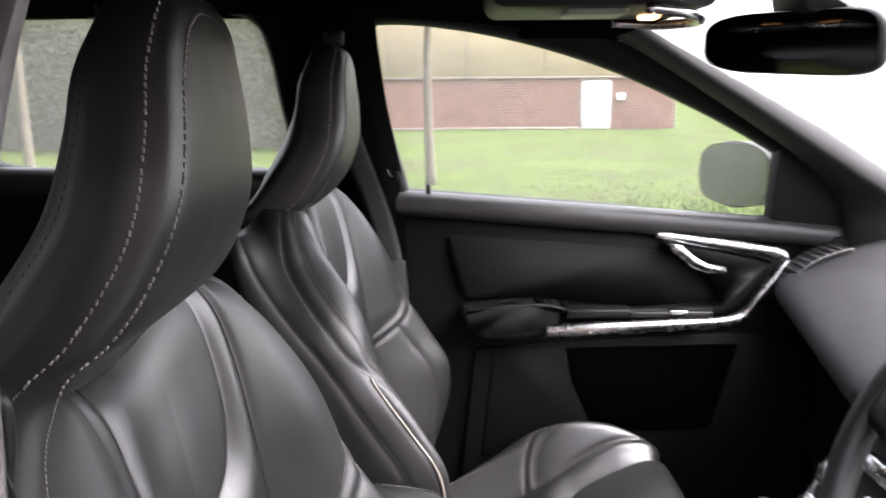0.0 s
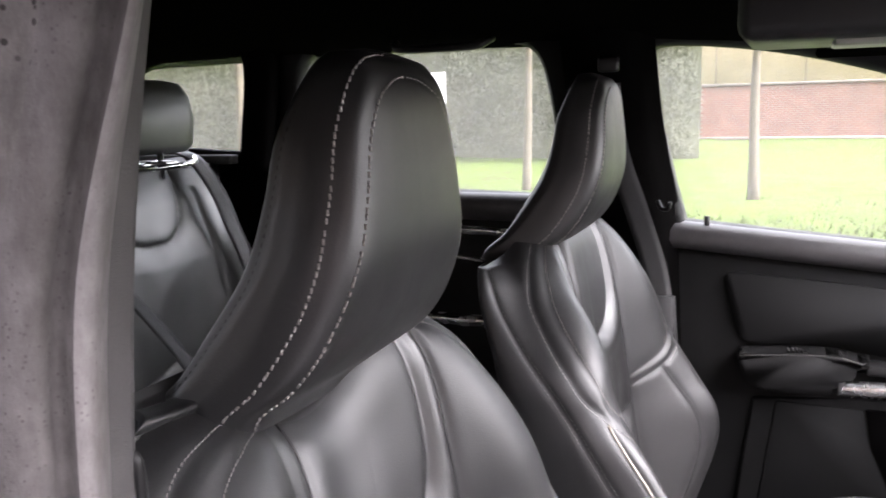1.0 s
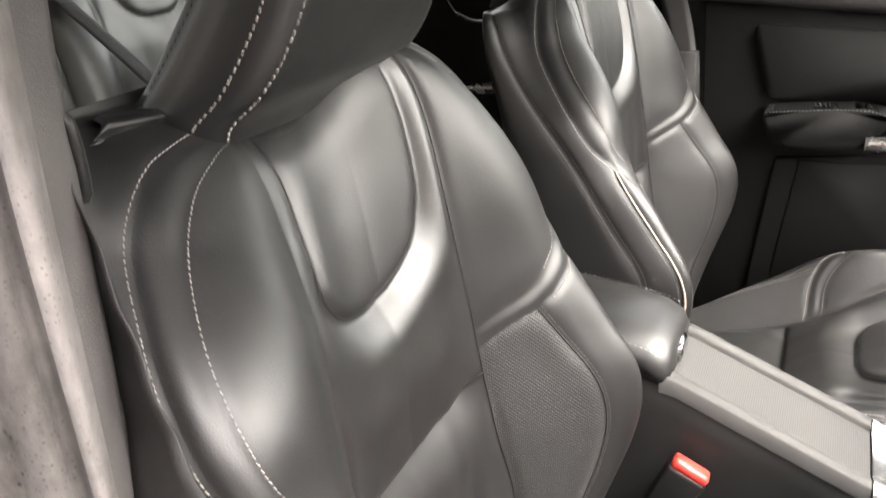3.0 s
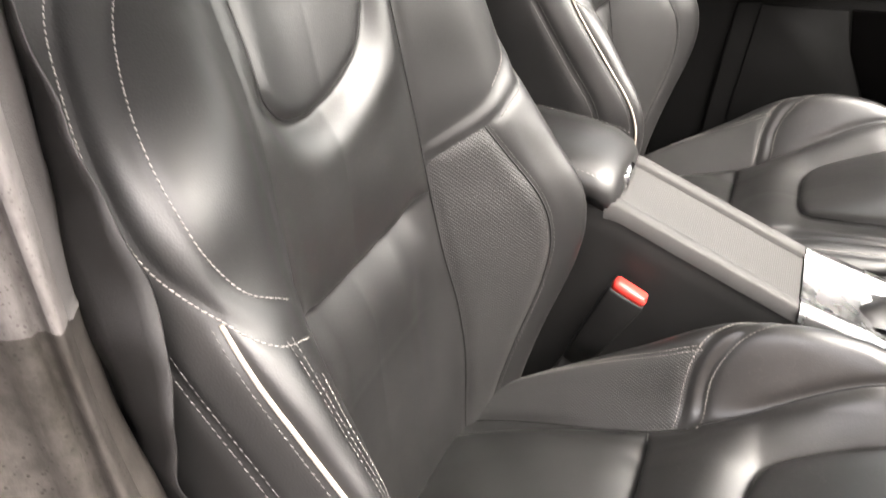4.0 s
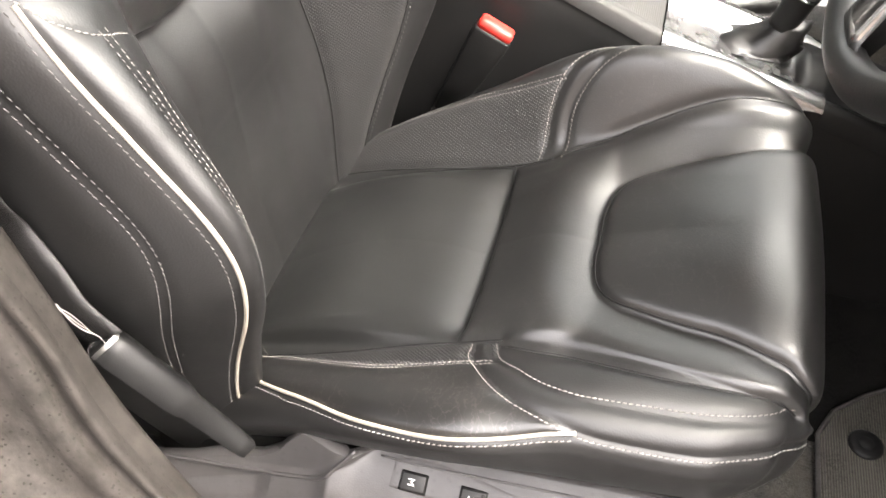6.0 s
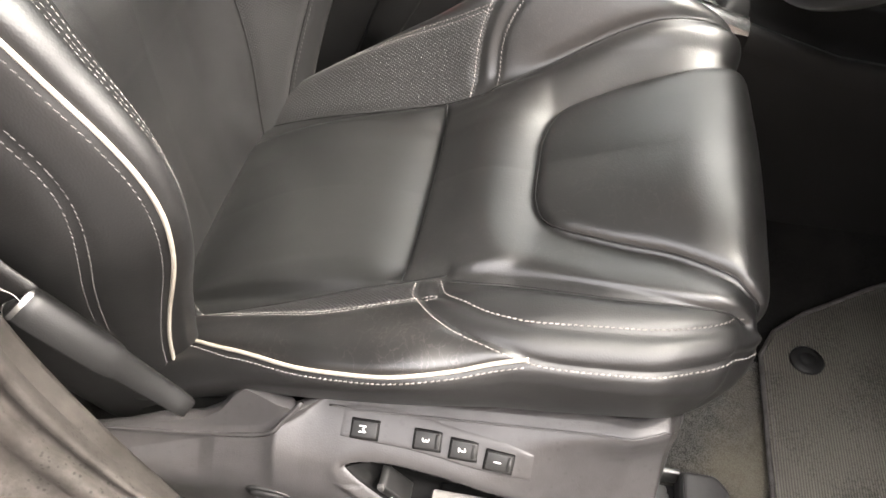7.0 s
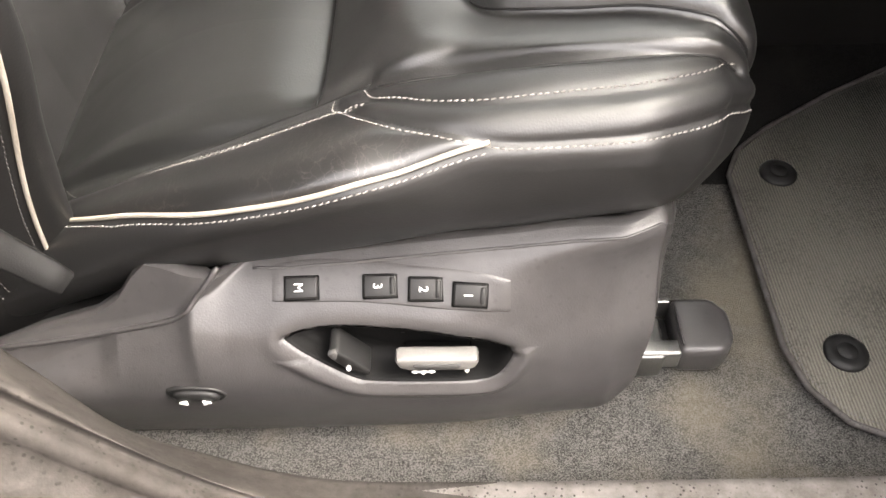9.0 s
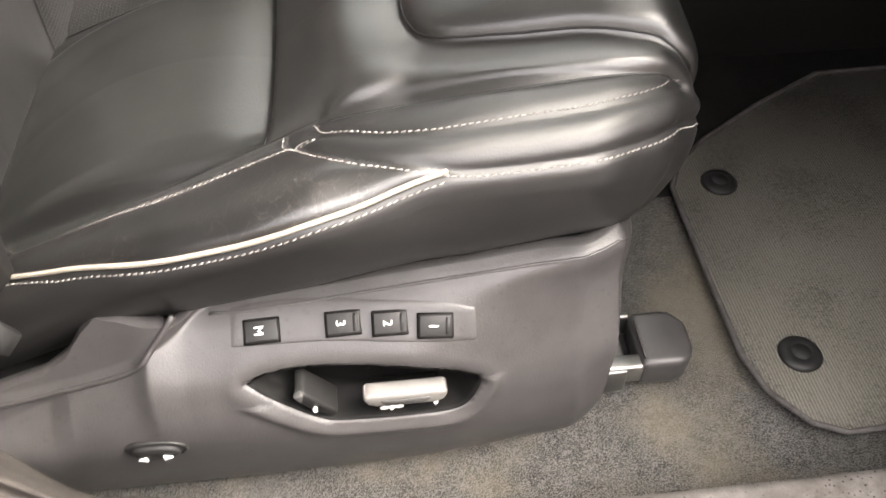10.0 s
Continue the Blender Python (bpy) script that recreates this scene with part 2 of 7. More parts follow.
SEAL = speckled("dusty_door_jamb", (0.05606, 0.05185, 0.05046), (0.08408, 0.07845, 0.07643), 0.6, (0.036, 0.033, 0.031), 300, 0.8)
# paler than the other jamb colours: light on the rounded edge is painted in
SEAL_LIGHT = speckled("lit_pale_jamb_edge", (0.112, 0.1045, 0.1027), (0.1494, 0.1401, 0.1373), 0.6, (0.085, 0.079, 0.077), 300, 0.8)
FLANGE = speckled("mottled_jamb_flange", (0.0476, 0.04452, 0.0427), (0.0924, 0.0868, 0.0826), 0.6, (0.012, 0.011, 0.010), 160)
COVER = speckled("dusty_brown_cover", (0.02326, 0.02093, 0.01912), (0.04134, 0.03721, 0.03411), 0.75, (0.013, 0.011, 0.010), 190)
PAINT = surface("pale_body_paint", (0.221, 0.2054, 0.1976), (0.286, 0.2678, 0.26), (0.28, 0.38), 10, 300, 0.0002, 0.2)
SILL = speckled("dirty_sill_plastic", (0.078, 0.07254, 0.06864), (0.1123, 0.1053, 0.09984), 0.55, (0.012, 0.011, 0.010), 230)
SILVER = surface("satin_aluminium", (0.58, 0.58, 0.58), (0.70, 0.70, 0.70), (0.22, 0.30), 20, 900, 0.0001, 0.2, metal=1.0)
CHROME = surface("polished_chrome", (0.75, 0.75, 0.75), (0.82, 0.82, 0.82), (0.08, 0.14), 20, 900, 0.00005, 0.1, metal=1.0)
STEEL = surface("zinc_steel", (0.22, 0.22, 0.22), (0.34, 0.34, 0.33), (0.35, 0.5), 30, 500, 0.0002, 0.3, metal=1.0)
RED = surface("red_plastic", (0.55, 0.030, 0.022), (0.68, 0.045, 0.035), (0.35, 0.45), 30, 500)
SWITCH_GREY = surface("pale_grey_switch_plastic", (0.11, 0.106, 0.10), (0.15, 0.145, 0.137), (0.4, 0.5), 40, 600)
LENS_PALE = surface("frosted_lamp_lens", (0.20, 0.21, 0.18), (0.26, 0.27, 0.23), (0.3, 0.4), 30, 500)
WHITE = surface("white_print", (0.70, 0.70, 0.68), (0.80, 0.80, 0.78), (0.5, 0.6), 30, 500)
HEAD = surface("dark_headliner_fabric", (0.0024, 0.0022, 0.0022), (0.0036, 0.0034, 0.0034), (0.85, 0.95), 18, 900, 0.0006, 0.6, spec=0.0)
CARPET = cloth("charcoal_carpet", (0.02685, 0.02596, 0.02417), (0.1268, 0.1231, 0.1149), 720, (0.165, 0.145, 0.108))
# carpet with the deep shade under the dashboard put into its colour
CARPET_DARK = cloth("shade_black_carpet", (0.004, 0.004, 0.0038), (0.014, 0.0137, 0.013), 700, (0.020, 0.019, 0.017))
MAT = ribbed("ribbed_mat_textile", (0.064, 0.060, 0.050), (0.130, 0.121, 0.101), "X", 0.0031, 0.0014, 0.9, 420.0, 0.62)
WEB = ribbed("black_belt_webbing", (0.007, 0.0066, 0.0066), (0.012, 0.0114, 0.0114), "Z", 0.0012, 0.0004, 0.36)
GLASS_WET = glass("rain_speckled_glass", (0.86, 0.90, 0.86), 0.17, (1.6, 0.35))
GLASS_MIST = glass("misted_windscreen_glass", (0.88, 0.91, 0.88), 0.35, (0.8, 0.45))
MIRROR_DARK = surface("dimming_mirror_glass", (0.03, 0.03, 0.03), (0.035, 0.035, 0.035), (0.05, 0.08), 5, 50, 0.0, 0.0, metal=1.0)
MIRROR_DIM = surface("wet_mirror_glass", (0.12, 0.125, 0.125), (0.16, 0.165, 0.165), (0.06, 0.16), 30, 200, 0.0, 0.0, metal=1.0)
DOOR_BLACK = surface("soft_black_door_vinyl", (0.0055, 0.0055, 0.0055), (0.009, 0.009, 0.009), (0.55, 0.65), 14, 600, 0.0004, 0.7, spec=0.15)
PILLAR_BLACK = surface("black_windscreen_pillar_trim", (0.015, 0.015, 0.0155), (0.023, 0.0225, 0.023), (0.6, 0.7), 14, 700, 0.0005, 0.7, spec=0.3)
# black of the button frames, so deep that it carries the recess's shade too
RECESS_BLACK = surface("shaded_recess_black", (0.003, 0.003, 0.003), (0.005, 0.005, 0.005), (0.55, 0.65), 14, 900, spec=0.08)


# ---- mesh helpers ----
def part(name, bm, material, parent=None, label="", smooth=True):
    """Links a bmesh, or mesh data, as one mesh object under a thing or a part."""
    if isinstance(bm, bmesh.types.BMesh):
        bmesh.ops.recalc_face_normals(bm, faces=bm.faces)
        me = bpy.data.meshes.new(name)
        bm.to_mesh(me)
        bm.free()
    else:
        me = bm
        me.name = name
    if smooth:
        me.shade_smooth()
        if smooth == "auto":
            me.set_sharp_from_angle(angle=radians(38))
    if material and not me.materials:
        me.materials.append(material)
    ob = new(name, me)
    if parent:
        ob.parent = parent
    if label:
        ob["label"] = label
    return ob


def thing(name, label, category, at=(0, 0, 0), group="", kind=""):
    ob = new(name)
    ob.location = at
    ob.empty_display_size = 0.05
    return tagged(ob, label, category, group, kind)


def block(lo, hi, bev=0.004, seg=2):
    bm = bmesh.new()
    bmesh.ops.create_cube(bm, size=1)
    for v in bm.verts:
        v.co = Vector([(a + b) / 2 + (b - a) * c for a, b, c in zip(lo, hi, v.co)])
    if bev:
        bmesh.ops.bevel(bm, geom=bm.edges[:], offset=bev, segments=seg, profile=0.5, affect="EDGES")
    return bm


def prism(pts, axis, a, b, bev=0.003, seg=2):
    """A polygon in the plane across an axis, drawn out along it from a to b."""
    bm = bmesh.new()

    def co(p, h):
        return (h, p[0], p[1]) if axis == "x" else (p[0], h, p[1]) if axis == "y" else (p[0], p[1], h)
    lo, hi = [bm.verts.new(co(p, a)) for p in pts], [bm.verts.new(co(p, b)) for p in pts]
    bm.faces.new(lo)
    bm.faces.new(hi)
    n = len(pts)
    for i in range(n):
        bm.faces.new((lo[i], lo[(i + 1) % n], hi[(i + 1) % n], hi[i]))
    if bev:
        bmesh.ops.bevel(bm, geom=bm.edges[:], offset=bev, segments=seg, profile=0.5, affect="EDGES")
    return bm


def rounded(poly, r, n=5):
    """A polygon with its corners rounded."""
    p = [Vector(q) for q in poly]
    out = []
    for a, b, c in zip(p[-1:] + p[:-1], p, p[1:] + p[:1]):
        k = min(r, (a - b).length * .45, (c - b).length * .45)
        u, w = b + (a - b).normalized() * k, b + (c - b).normalized() * k
        for i in range(n):
            t = i / (n - 1)
            out.append(tuple(u * (1 - t) ** 2 + b * 2 * t * (1 - t) + w * t * t))
    return out


def smooth_line(pts, n):
    """n points on a smooth curve through the given ones, evenly spaced."""
    p = np.array(pts, float)
    k = np.r_[0, np.cumsum(np.linalg.norm(np.diff(p, axis=0), axis=1))]
    t = np.linspace(0, k[-1], n * 8)
    fine = np.stack([spline(k, p[:, i], t) for i in range(p.shape[1])], -1)
    s = np.r_[0, np.cumsum(np.linalg.norm(np.diff(fine, axis=0), axis=1))]
    return np.stack([np.interp(np.linspace(0, s[-1], n), s, fine[:, i]) for i in range(p.shape[1])], -1)


def grid_mesh(name, P, closed_u=False, closed_v=False, caps=False):
    """A mesh from a grid of points (rows, columns, 3)."""
    h, w = P.shape[:2]
    idx = np.arange(h * w).reshape(h, w)
    a = np.vstack([idx, idx[:1]]) if closed_v else idx
    a = np.hstack([a, a[:, :1]]) if closed_u else a
    f = np.stack([a[:-1, :-1], a[:-1, 1:], a[1:, 1:], a[1:, :-1]], -1).reshape(-1, 4).tolist()
    if caps:
        f += [idx[0].tolist()[::-1], idx[-1].tolist()]
    me = bpy.data.meshes.new(name)
    me.from_pydata(P.reshape(-1, 3).tolist(), [], f)
    return me


def tube(pts, r, n=8, close=False):
    """A round cord along points; r is one radius or one for each point."""
    p = np.array(pts, float)
    t = np.gradient(p, axis=0)
    if close:
        t = (np.roll(p, -1, 0) - np.roll(p, 1, 0)) / 2
    t /= np.linalg.norm(t, axis=1, keepdims=True) + 1e-12
    up = np.array([0.0, 0, 1]) if abs(t[:, 2]).mean() < 0.8 else np.array([1.0, 0, 0])
    s = np.cross(t, up)
    s /= np.linalg.norm(s, axis=1, keepdims=True) + 1e-12
    q = np.cross(s, t)
    ang = np.linspace(0, 2 * np.pi, n, endpoint=False)
    r = np.broadcast_to(np.asarray(r, float), (len(p),))[:, None, None]
    P = p[:, None] + r * (np.cos(ang)[None, :, None] * s[:, None] + np.sin(ang)[None, :, None] * q[:, None])
    return grid_mesh("tube", P, closed_u=True, closed_v=close, caps=not close)


def ribbon(pts, across, width, thick, n=60, ripple=0.0, wave=0.07):
    """A strap along a smooth line: across gives its width's direction at each given point."""
    both = smooth_line(np.hstack([np.array(pts, float), np.array(across, float)]), n)
    p, s = both[:, :3], both[:, 3:]
    s = s / np.linalg.norm(s, axis=1, keepdims=True)
    t = np.gradient(p, axis=0)
    nrm = np.cross(t, s)
    nrm /= np.linalg.norm(nrm, axis=1, keepdims=True)
    run = np.r_[0, np.cumsum(np.linalg.norm(np.diff(p, axis=0), axis=1))]
    p = p + nrm * (ripple * np.sin(run / wave * 2 * np.pi + .6 * np.sin(run * 23)))[:, None]
    prof = [(-.5, -.5), (-.5, .5), (-.25, .62), (.25, .62), (.5, .5), (.5, -.5)]
    P = np.stack([p + s * width * a + nrm * thick * b for a, b in prof], 1)
    return grid_mesh("ribbon", P, closed_u=True, caps=True)


def loft(sections, closed=True, caps=True):
    return grid_mesh("loft", np.array(sections, float), closed_u=closed, caps=caps)


def inside(poly, x, y):
    """Even-odd test of points against a polygon."""
    p = np.array(poly, float)
    hit = np.zeros(np.shape(x), bool)
    for (x0, y0), (x1, y1) in zip(p, np.roll(p, -1, 0)):
        if y0 == y1:
            continue
        hit ^= ((y0 > y) != (y1 > y)) & (x < (x1 - x0) * (y - y0) / (y1 - y0) + x0)
    return hit


class Pad:
    """A padded cover: a surface sampled on a grid, sunk along its seams and split into its panels."""

    def __init__(self, at, u1, v0, v1, nu, nv, back=1.0):
        self.at = at
        # columns spaced by true length, with the unseen back kept coarse
        t = np.linspace(0, u1, 400)
        vs = np.linspace(v0 + .1 * (v1 - v0), v1 - .1 * (v1 - v0), 7)
        run = np.mean([np.linalg.norm(np.diff(at(t, np.full(400, v)), axis=0), axis=1) for v in vs], axis=0)
        run = np.r_[0, np.cumsum(run * np.where(t[1:] > back, .25, 1.0))]
        half = np.interp(np.linspace(0, run[-1], nu // 2 + 1), run, t)
        self.u, self.v = np.meshgrid(np.r_[-half[:0:-1], half], np.linspace(v0, v1, nv))
        self.base = at(self.u, self.v)
        self.N = self.normals(self.base)
        self.drop, self.rise = np.zeros(self.u.shape), np.zeros(self.u.shape)

    def normals(self, P):
        n = np.cross(np.gradient(P, axis=1), np.gradient(P, axis=0))
        return n / (np.linalg.norm(n, axis=-1, keepdims=True) + 1e-12)

    def dist(self, curve):
        q = self.at(curve[:, 0], curve[:, 1])
        best = np.full(self.u.shape, 9.0)
        flat = self.base.reshape(-1, 3)
        near = np.where((flat > q.min(0) - .12).all(1) & (flat < q.max(0) + .12).all(1))[0]
        p = flat[near]
        d = np.full(len(p), 9.0)
        for a, b in zip(q[:-1], q[1:]):
            e = b - a
            t = np.clip(((p - a) @ e) / (e @ e + 1e-12), 0, 1)
            d = np.minimum(d, np.linalg.norm(p - a - t[:, None] * e, axis=1))
        best.ravel()[near] = d
        return best

    def groove(self, curve, depth, width, mask=None, fade=1.0):
        d = depth * np.exp(-(self.dist(curve) / width) ** 1.25) * fade
        self.drop = np.maximum(self.drop, d if mask is None else d * mask)

    def pillow(self, curve, depth, width, rise, mask, fade=1.0):
        """Stuffing that rolls down to a seam: sunk at the seam, proud a little way off it."""
        d = self.dist(curve)
        self.drop = np.maximum(self.drop, depth * np.exp(-(d / width) ** 1.25) * fade * mask)
        self.rise += rise * np.exp(-((d - 1.9 * width) / (1.25 * width)) ** 2) * fade * mask

    def barrel(self, v0, v1, height, mask, fade=1.0):
        """A panel bowed evenly along its length, as stuffed cushions are."""
        k = np.clip((self.v - (v0 + v1) / 2) / ((v1 - v0) / 2), -1, 1)
        self.rise += height * (1 - k * k) * fade * mask

    def swell(self, cu, cv, ru, rv, height):
        self.rise += height * np.exp(-((self.u - cu) / ru) ** 2 - ((self.v - cv) / rv) ** 2)

    def finish(self, sign=1):
        self.drop = self.drop - self.rise
        for _ in range(5):
            e = np.pad(self.drop, 1, mode="edge")
            e = (e[:-2] + 2 * e[1:-1] + e[2:]) / 4
            self.drop = (e[:, :-2] + 2 * e[:, 1:-1] + e[:, 2:]) / 4
        self.P = self.base - sign * self.N * self.drop[..., None]
        self.sign = sign

    def point(self, u, v, off=0.0):
        """Places on the finished surface, and its normals."""
        fu = np.interp(u, self.u[0], np.arange(self.u.shape[1]))
        fv = (v - self.v[0, 0]) / (self.v[1, 0] - self.v[0, 0])
        i, j = np.clip(fv.astype(int), 0, self.u.shape[0] - 2), np.clip(fu.astype(int), 0, self.u.shape[1] - 2)
        a, b = (fv - i)[:, None], (fu - j)[:, None]

        def lerp(G):
            return (G[i, j] * (1 - a) + G[i + 1, j] * a) * (1 - b) + (G[i, j + 1] * (1 - a) + G[i + 1, j + 1] * a) * b
        n = lerp(self.N) * self.sign
        return lerp(self.P) + n * off, n / np.linalg.norm(n, axis=1, keepdims=True)

    def shifted(self, curve, side):
        """The curve moved sideways over the surface."""
        u, v, e = curve[:, 0], curve[:, 1], 1e-3
        p = self.at(u, v)
        pu, pv = (self.at(u + e, v) - p) / e, (self.at(u, v + e) - p) / e
        t = np.gradient(p, axis=0)
        t /= np.linalg.norm(t, axis=1, keepdims=True) + 1e-12
        n = np.cross(pu, pv) * self.sign
        n /= np.linalg.norm(n, axis=1, keepdims=True) + 1e-12
        s = np.cross(n, t) * side
        a, b, c = (pu * pu).sum(1), (pu * pv).sum(1), (pv * pv).sum(1)
        x, y = (pu * s).sum(1), (pv * s).sum(1)
        det = a * c - b * b + 1e-12
        return curve + np.stack([(c * x - b * y) / det, (a * y - b * x) / det], -1)

    def panels(self, parent, regions, rest, prefix):
        """Splits the faces into named panels: (name, material, label, mask of the faces)."""
        uc = (self.u[:-1, :-1] + self.u[1:, 1:]) / 2
        vc = (self.v[:-1, :-1] + self.v[1:, 1:]) / 2
        left = np.ones(uc.shape, bool)
        todo = []
        for name, mat, label, test in regions:
            m = test(uc, vc) & left
            left &= ~m
            todo.append((name, mat, label, m))
        todo.append((*rest, left))
        h, w = self.u.shape
        idx = np.arange(h * w).reshape(h, w)
        F = np.stack([idx[:-1, :-1], idx[:-1, 1:], idx[1:, 1:], idx[1:, :-1]], -1)
        if self.sign < 0:
            F = F[..., ::-1]
        su = np.cumsum(np.linalg.norm(np.diff(self.base, axis=1, prepend=self.base[:, :1]), axis=-1), axis=1)
        flat, uv_all = self.P.reshape(-1, 3), np.stack([su - su[:, w // 2:w // 2 + 1], self.v], -1).reshape(-1, 2)
        made = []
        for name, mat, label, m in todo:
            f = F[m]
            if not len(f):
                continue
            used, inv = np.unique(f, return_inverse=True)
            f = inv.reshape(f.shape)
            me = bpy.data.meshes.new(name)
            me.from_pydata(flat[used].tolist(), [], f.tolist())
            layer = me.uv_layers.new(name="metres")
            layer.data.foreach_set("uv", uv_all[used][f.ravel()].ravel())
            made.append(part(name, me, mat, parent, label))
        return made


def both(pts, n=40):
    """The curve on the outer and the inner side of a pad."""
    c = smooth_line(pts, n)
    return c * (-1, 1), c


def stitch_mesh(pad, curves, length=0.0036, gap=0.0012, thick=0.0011, side=0.0, lift=0.0004, slant=0.35):
    """Short raised threads along curves on a pad, shifted sideways by side metres."""
    V, F = [], []
    cube = np.array([(-1, -1, 0), (1, -1, 0), (1, 1, 0), (-1, 1, 0), (-.7, -.6, 1), (.7, -.6, 1), (.7, .6, 1), (-.7, .6, 1)], float)
    faces = [(0, 3, 2, 1), (4, 5, 6, 7), (0, 1, 5, 4), (1, 2, 6, 5), (2, 3, 7, 6), (3, 0, 4, 7)]
    for c in curves:
        fine = smooth_line(c, 400)
        if side:
            fine = pad.shifted(fine, side)
        p, n = pad.point(fine[:, 0], fine[:, 1])
        t = np.gradient(p, axis=0)
        t /= np.linalg.norm(t, axis=1, keepdims=True) + 1e-12
        s = np.cross(n, t)
        k = np.r_[0, np.cumsum(np.linalg.norm(np.diff(p, axis=0), axis=1))]
        for d in np.arange(length / 2, k[-1] - length / 2, length + gap):
            i = min(np.searchsorted(k, d), len(k) - 1)
            tt = t[i] + s[i] * slant * 0.5
            tt /= np.linalg.norm(tt)
            ss = np.cross(n[i], tt)
            o = len(V)
            for a, b, h in cube:
                V.append(p[i] + tt * a * length / 2 + ss * b * thick / 2 + n[i] * (lift + h * thick * 0.7 - 0.0006))
            F += [tuple(o + q for q in f) for f in faces]
    me = bpy.data.meshes.new("stitching")
    me.from_pydata([tuple(v) for v in V], [], F)
    return me


def cord(pad, curve, r, lift=0.0):
    fine = smooth_line(curve, 120)
    p, n = pad.point(fine[:, 0], fine[:, 1])
    return tube(p + n * lift, r, 8)


def spline(knots, values, t):
    """Catmull-Rom through the values at the knots."""
    k, p, t = np.asarray(knots, float), np.asarray(values, float), np.asarray(t, float)
    i = np.clip(np.searchsorted(k, t, side="right") - 1, 0, len(k) - 2)
    m = np.empty_like(p)
    m[1:-1] = (p[2:] - p[:-2]) / (k[2:] - k[:-2])
    m[0], m[-1] = (p[1] - p[0]) / (k[1] - k[0]), (p[-1] - p[-2]) / (k[-1] - k[-2])
    h = k[i + 1] - k[i]
    s = (t - k[i]) / h
    return ((2 * s**3 - 3 * s**2 + 1) * p[i] + (s**3 - 2 * s**2 + s) * h * m[i]
            + (3 * s**2 - 2 * s**3) * p[i + 1] + (s**3 - s**2) * h * m[i + 1])


def sheet(spine, rows, U, side=1, near_rows=None, corner=()):
    """A padded surface: a spine in the x-z plane and, for half the width, offsets (w, d) at the stations U; the entry side may
    have its own, and a corner given row by row as (x, w, z) at the outer stations."""
    v0, xs, zs = np.array(spine).T
    shift = None
    if near_rows:
        vn = np.array([r[0] for r in near_rows])
        shift = np.zeros((2, len(U), len(vn)))
        near_rows = [(v, list(pts)) for v, pts in near_rows]
        for v, places in corner:
            i = int(np.argmin(np.abs(vn - v)))
            e = 1e-3
            tx, tz = (float(spline(v0, q, v + e) - spline(v0, q, v - e)) for q in (xs, zs))
            fx, fz = side * tz / math.hypot(tx, tz), -side * tx / math.hypot(tx, tz)
            cx, cz = float(spline(v0, xs, v)), float(spline(v0, zs, v))
            for k, (x, w, z) in enumerate(places, 2):
                d = max(near_rows[i][1][k][1], -.02)
                near_rows[i][1][k] = (w, d)
                shift[:, k, i] = x - cx - d * fx, z - cz - d * fz
            near_rows[i][1][-1] = (.02, near_rows[i][1][-2][1])
            near_rows[i][1][1] = (places[0][1] / 2, near_rows[i][1][1][1])
            shift[:, -1, i] = shift[:, -2, i]

    def spread(given, vf):
        vr, table = np.array([r[0] for r in given]), np.array([r[1] for r in given])
        return [np.stack([spline(vr, table[:, k, i], vf) for k in range(len(U))]) for i in (0, 1)]

    def at(u, v):
        u, v = np.broadcast_arrays(np.asarray(u, float), np.asarray(v, float))
        shape, uf, vf = u.shape, u.ravel(), v.ravel()
        e = 1e-3
        cx, cz = spline(v0, xs, vf), spline(v0, zs, vf)
        tx, tz = spline(v0, xs, vf + e) - spline(v0, xs, vf - e), spline(v0, zs, vf + e) - spline(v0, zs, vf - e)
        n = np.hypot(tx, tz) + 1e-12
        fx, fz = side * tz / n, -side * tx / n
        a = np.abs(uf)
        W, D = spread(rows, vf)
        if near_rows:
            W2, D2 = spread(near_rows, vf)
            W, D = np.where(uf < 0, W2, W), np.where(uf < 0, D2, D)
        i = np.clip(np.searchsorted(U, a, side="right") - 1, 0, len(U) - 2)
        k = np.asarray(U, float)
        j = np.arange(len(a))

        def cubic(P):
            M = np.empty_like(P)
            M[1:-1] = (P[2:] - P[:-2]) / (k[2:] - k[:-2])[:, None]
            M[0], M[-1] = 0 * P[0] + (P[1] - P[0]) / (k[1] - k[0]), (P[-1] - P[-2]) / (k[-1] - k[-2])
            h = k[i + 1] - k[i]
            s = (a - k[i]) / h
            return ((2 * s**3 - 3 * s**2 + 1) * P[i, j] + (s**3 - 2 * s**2 + s) * h * M[i, j]
                    + (3 * s**2 - 2 * s**3) * P[i + 1, j] + (s**3 - s**2) * h * M[i + 1, j])

        w, d = cubic(W), cubic(D)
        sx, sz = 0.0, 0.0
        if shift is not None:
            sx, sz = (np.where(uf < 0, cubic(np.stack([spline(vn, q[k], vf) for k in range(len(U))])), 0.0) for q in shift)
        out = np.stack([cx + d * fx + sx, np.sign(uf) * w, cz + d * fz + sz], -1)
        return out.reshape(shape + (3,))
    return at


# stations across half a pad: centre, inner, seam, bolster crest, front edge, flank, rear edge, closing line
PAD_U = (0, .25, .5, .65, .8, .9, 1.0, 1.2)


def pad_rows(vs, offsets, close):
    rows = []
    for k, v in enumerate(vs):
        pts = [(w[k], d[k]) for w, d in offsets.values()]
        rows.append((v, ((0, 0), (pts[0][0] / 2, 0.2 * pts[0][1]), *pts, (0.02, pts[-1][1] - close))))
    return rows


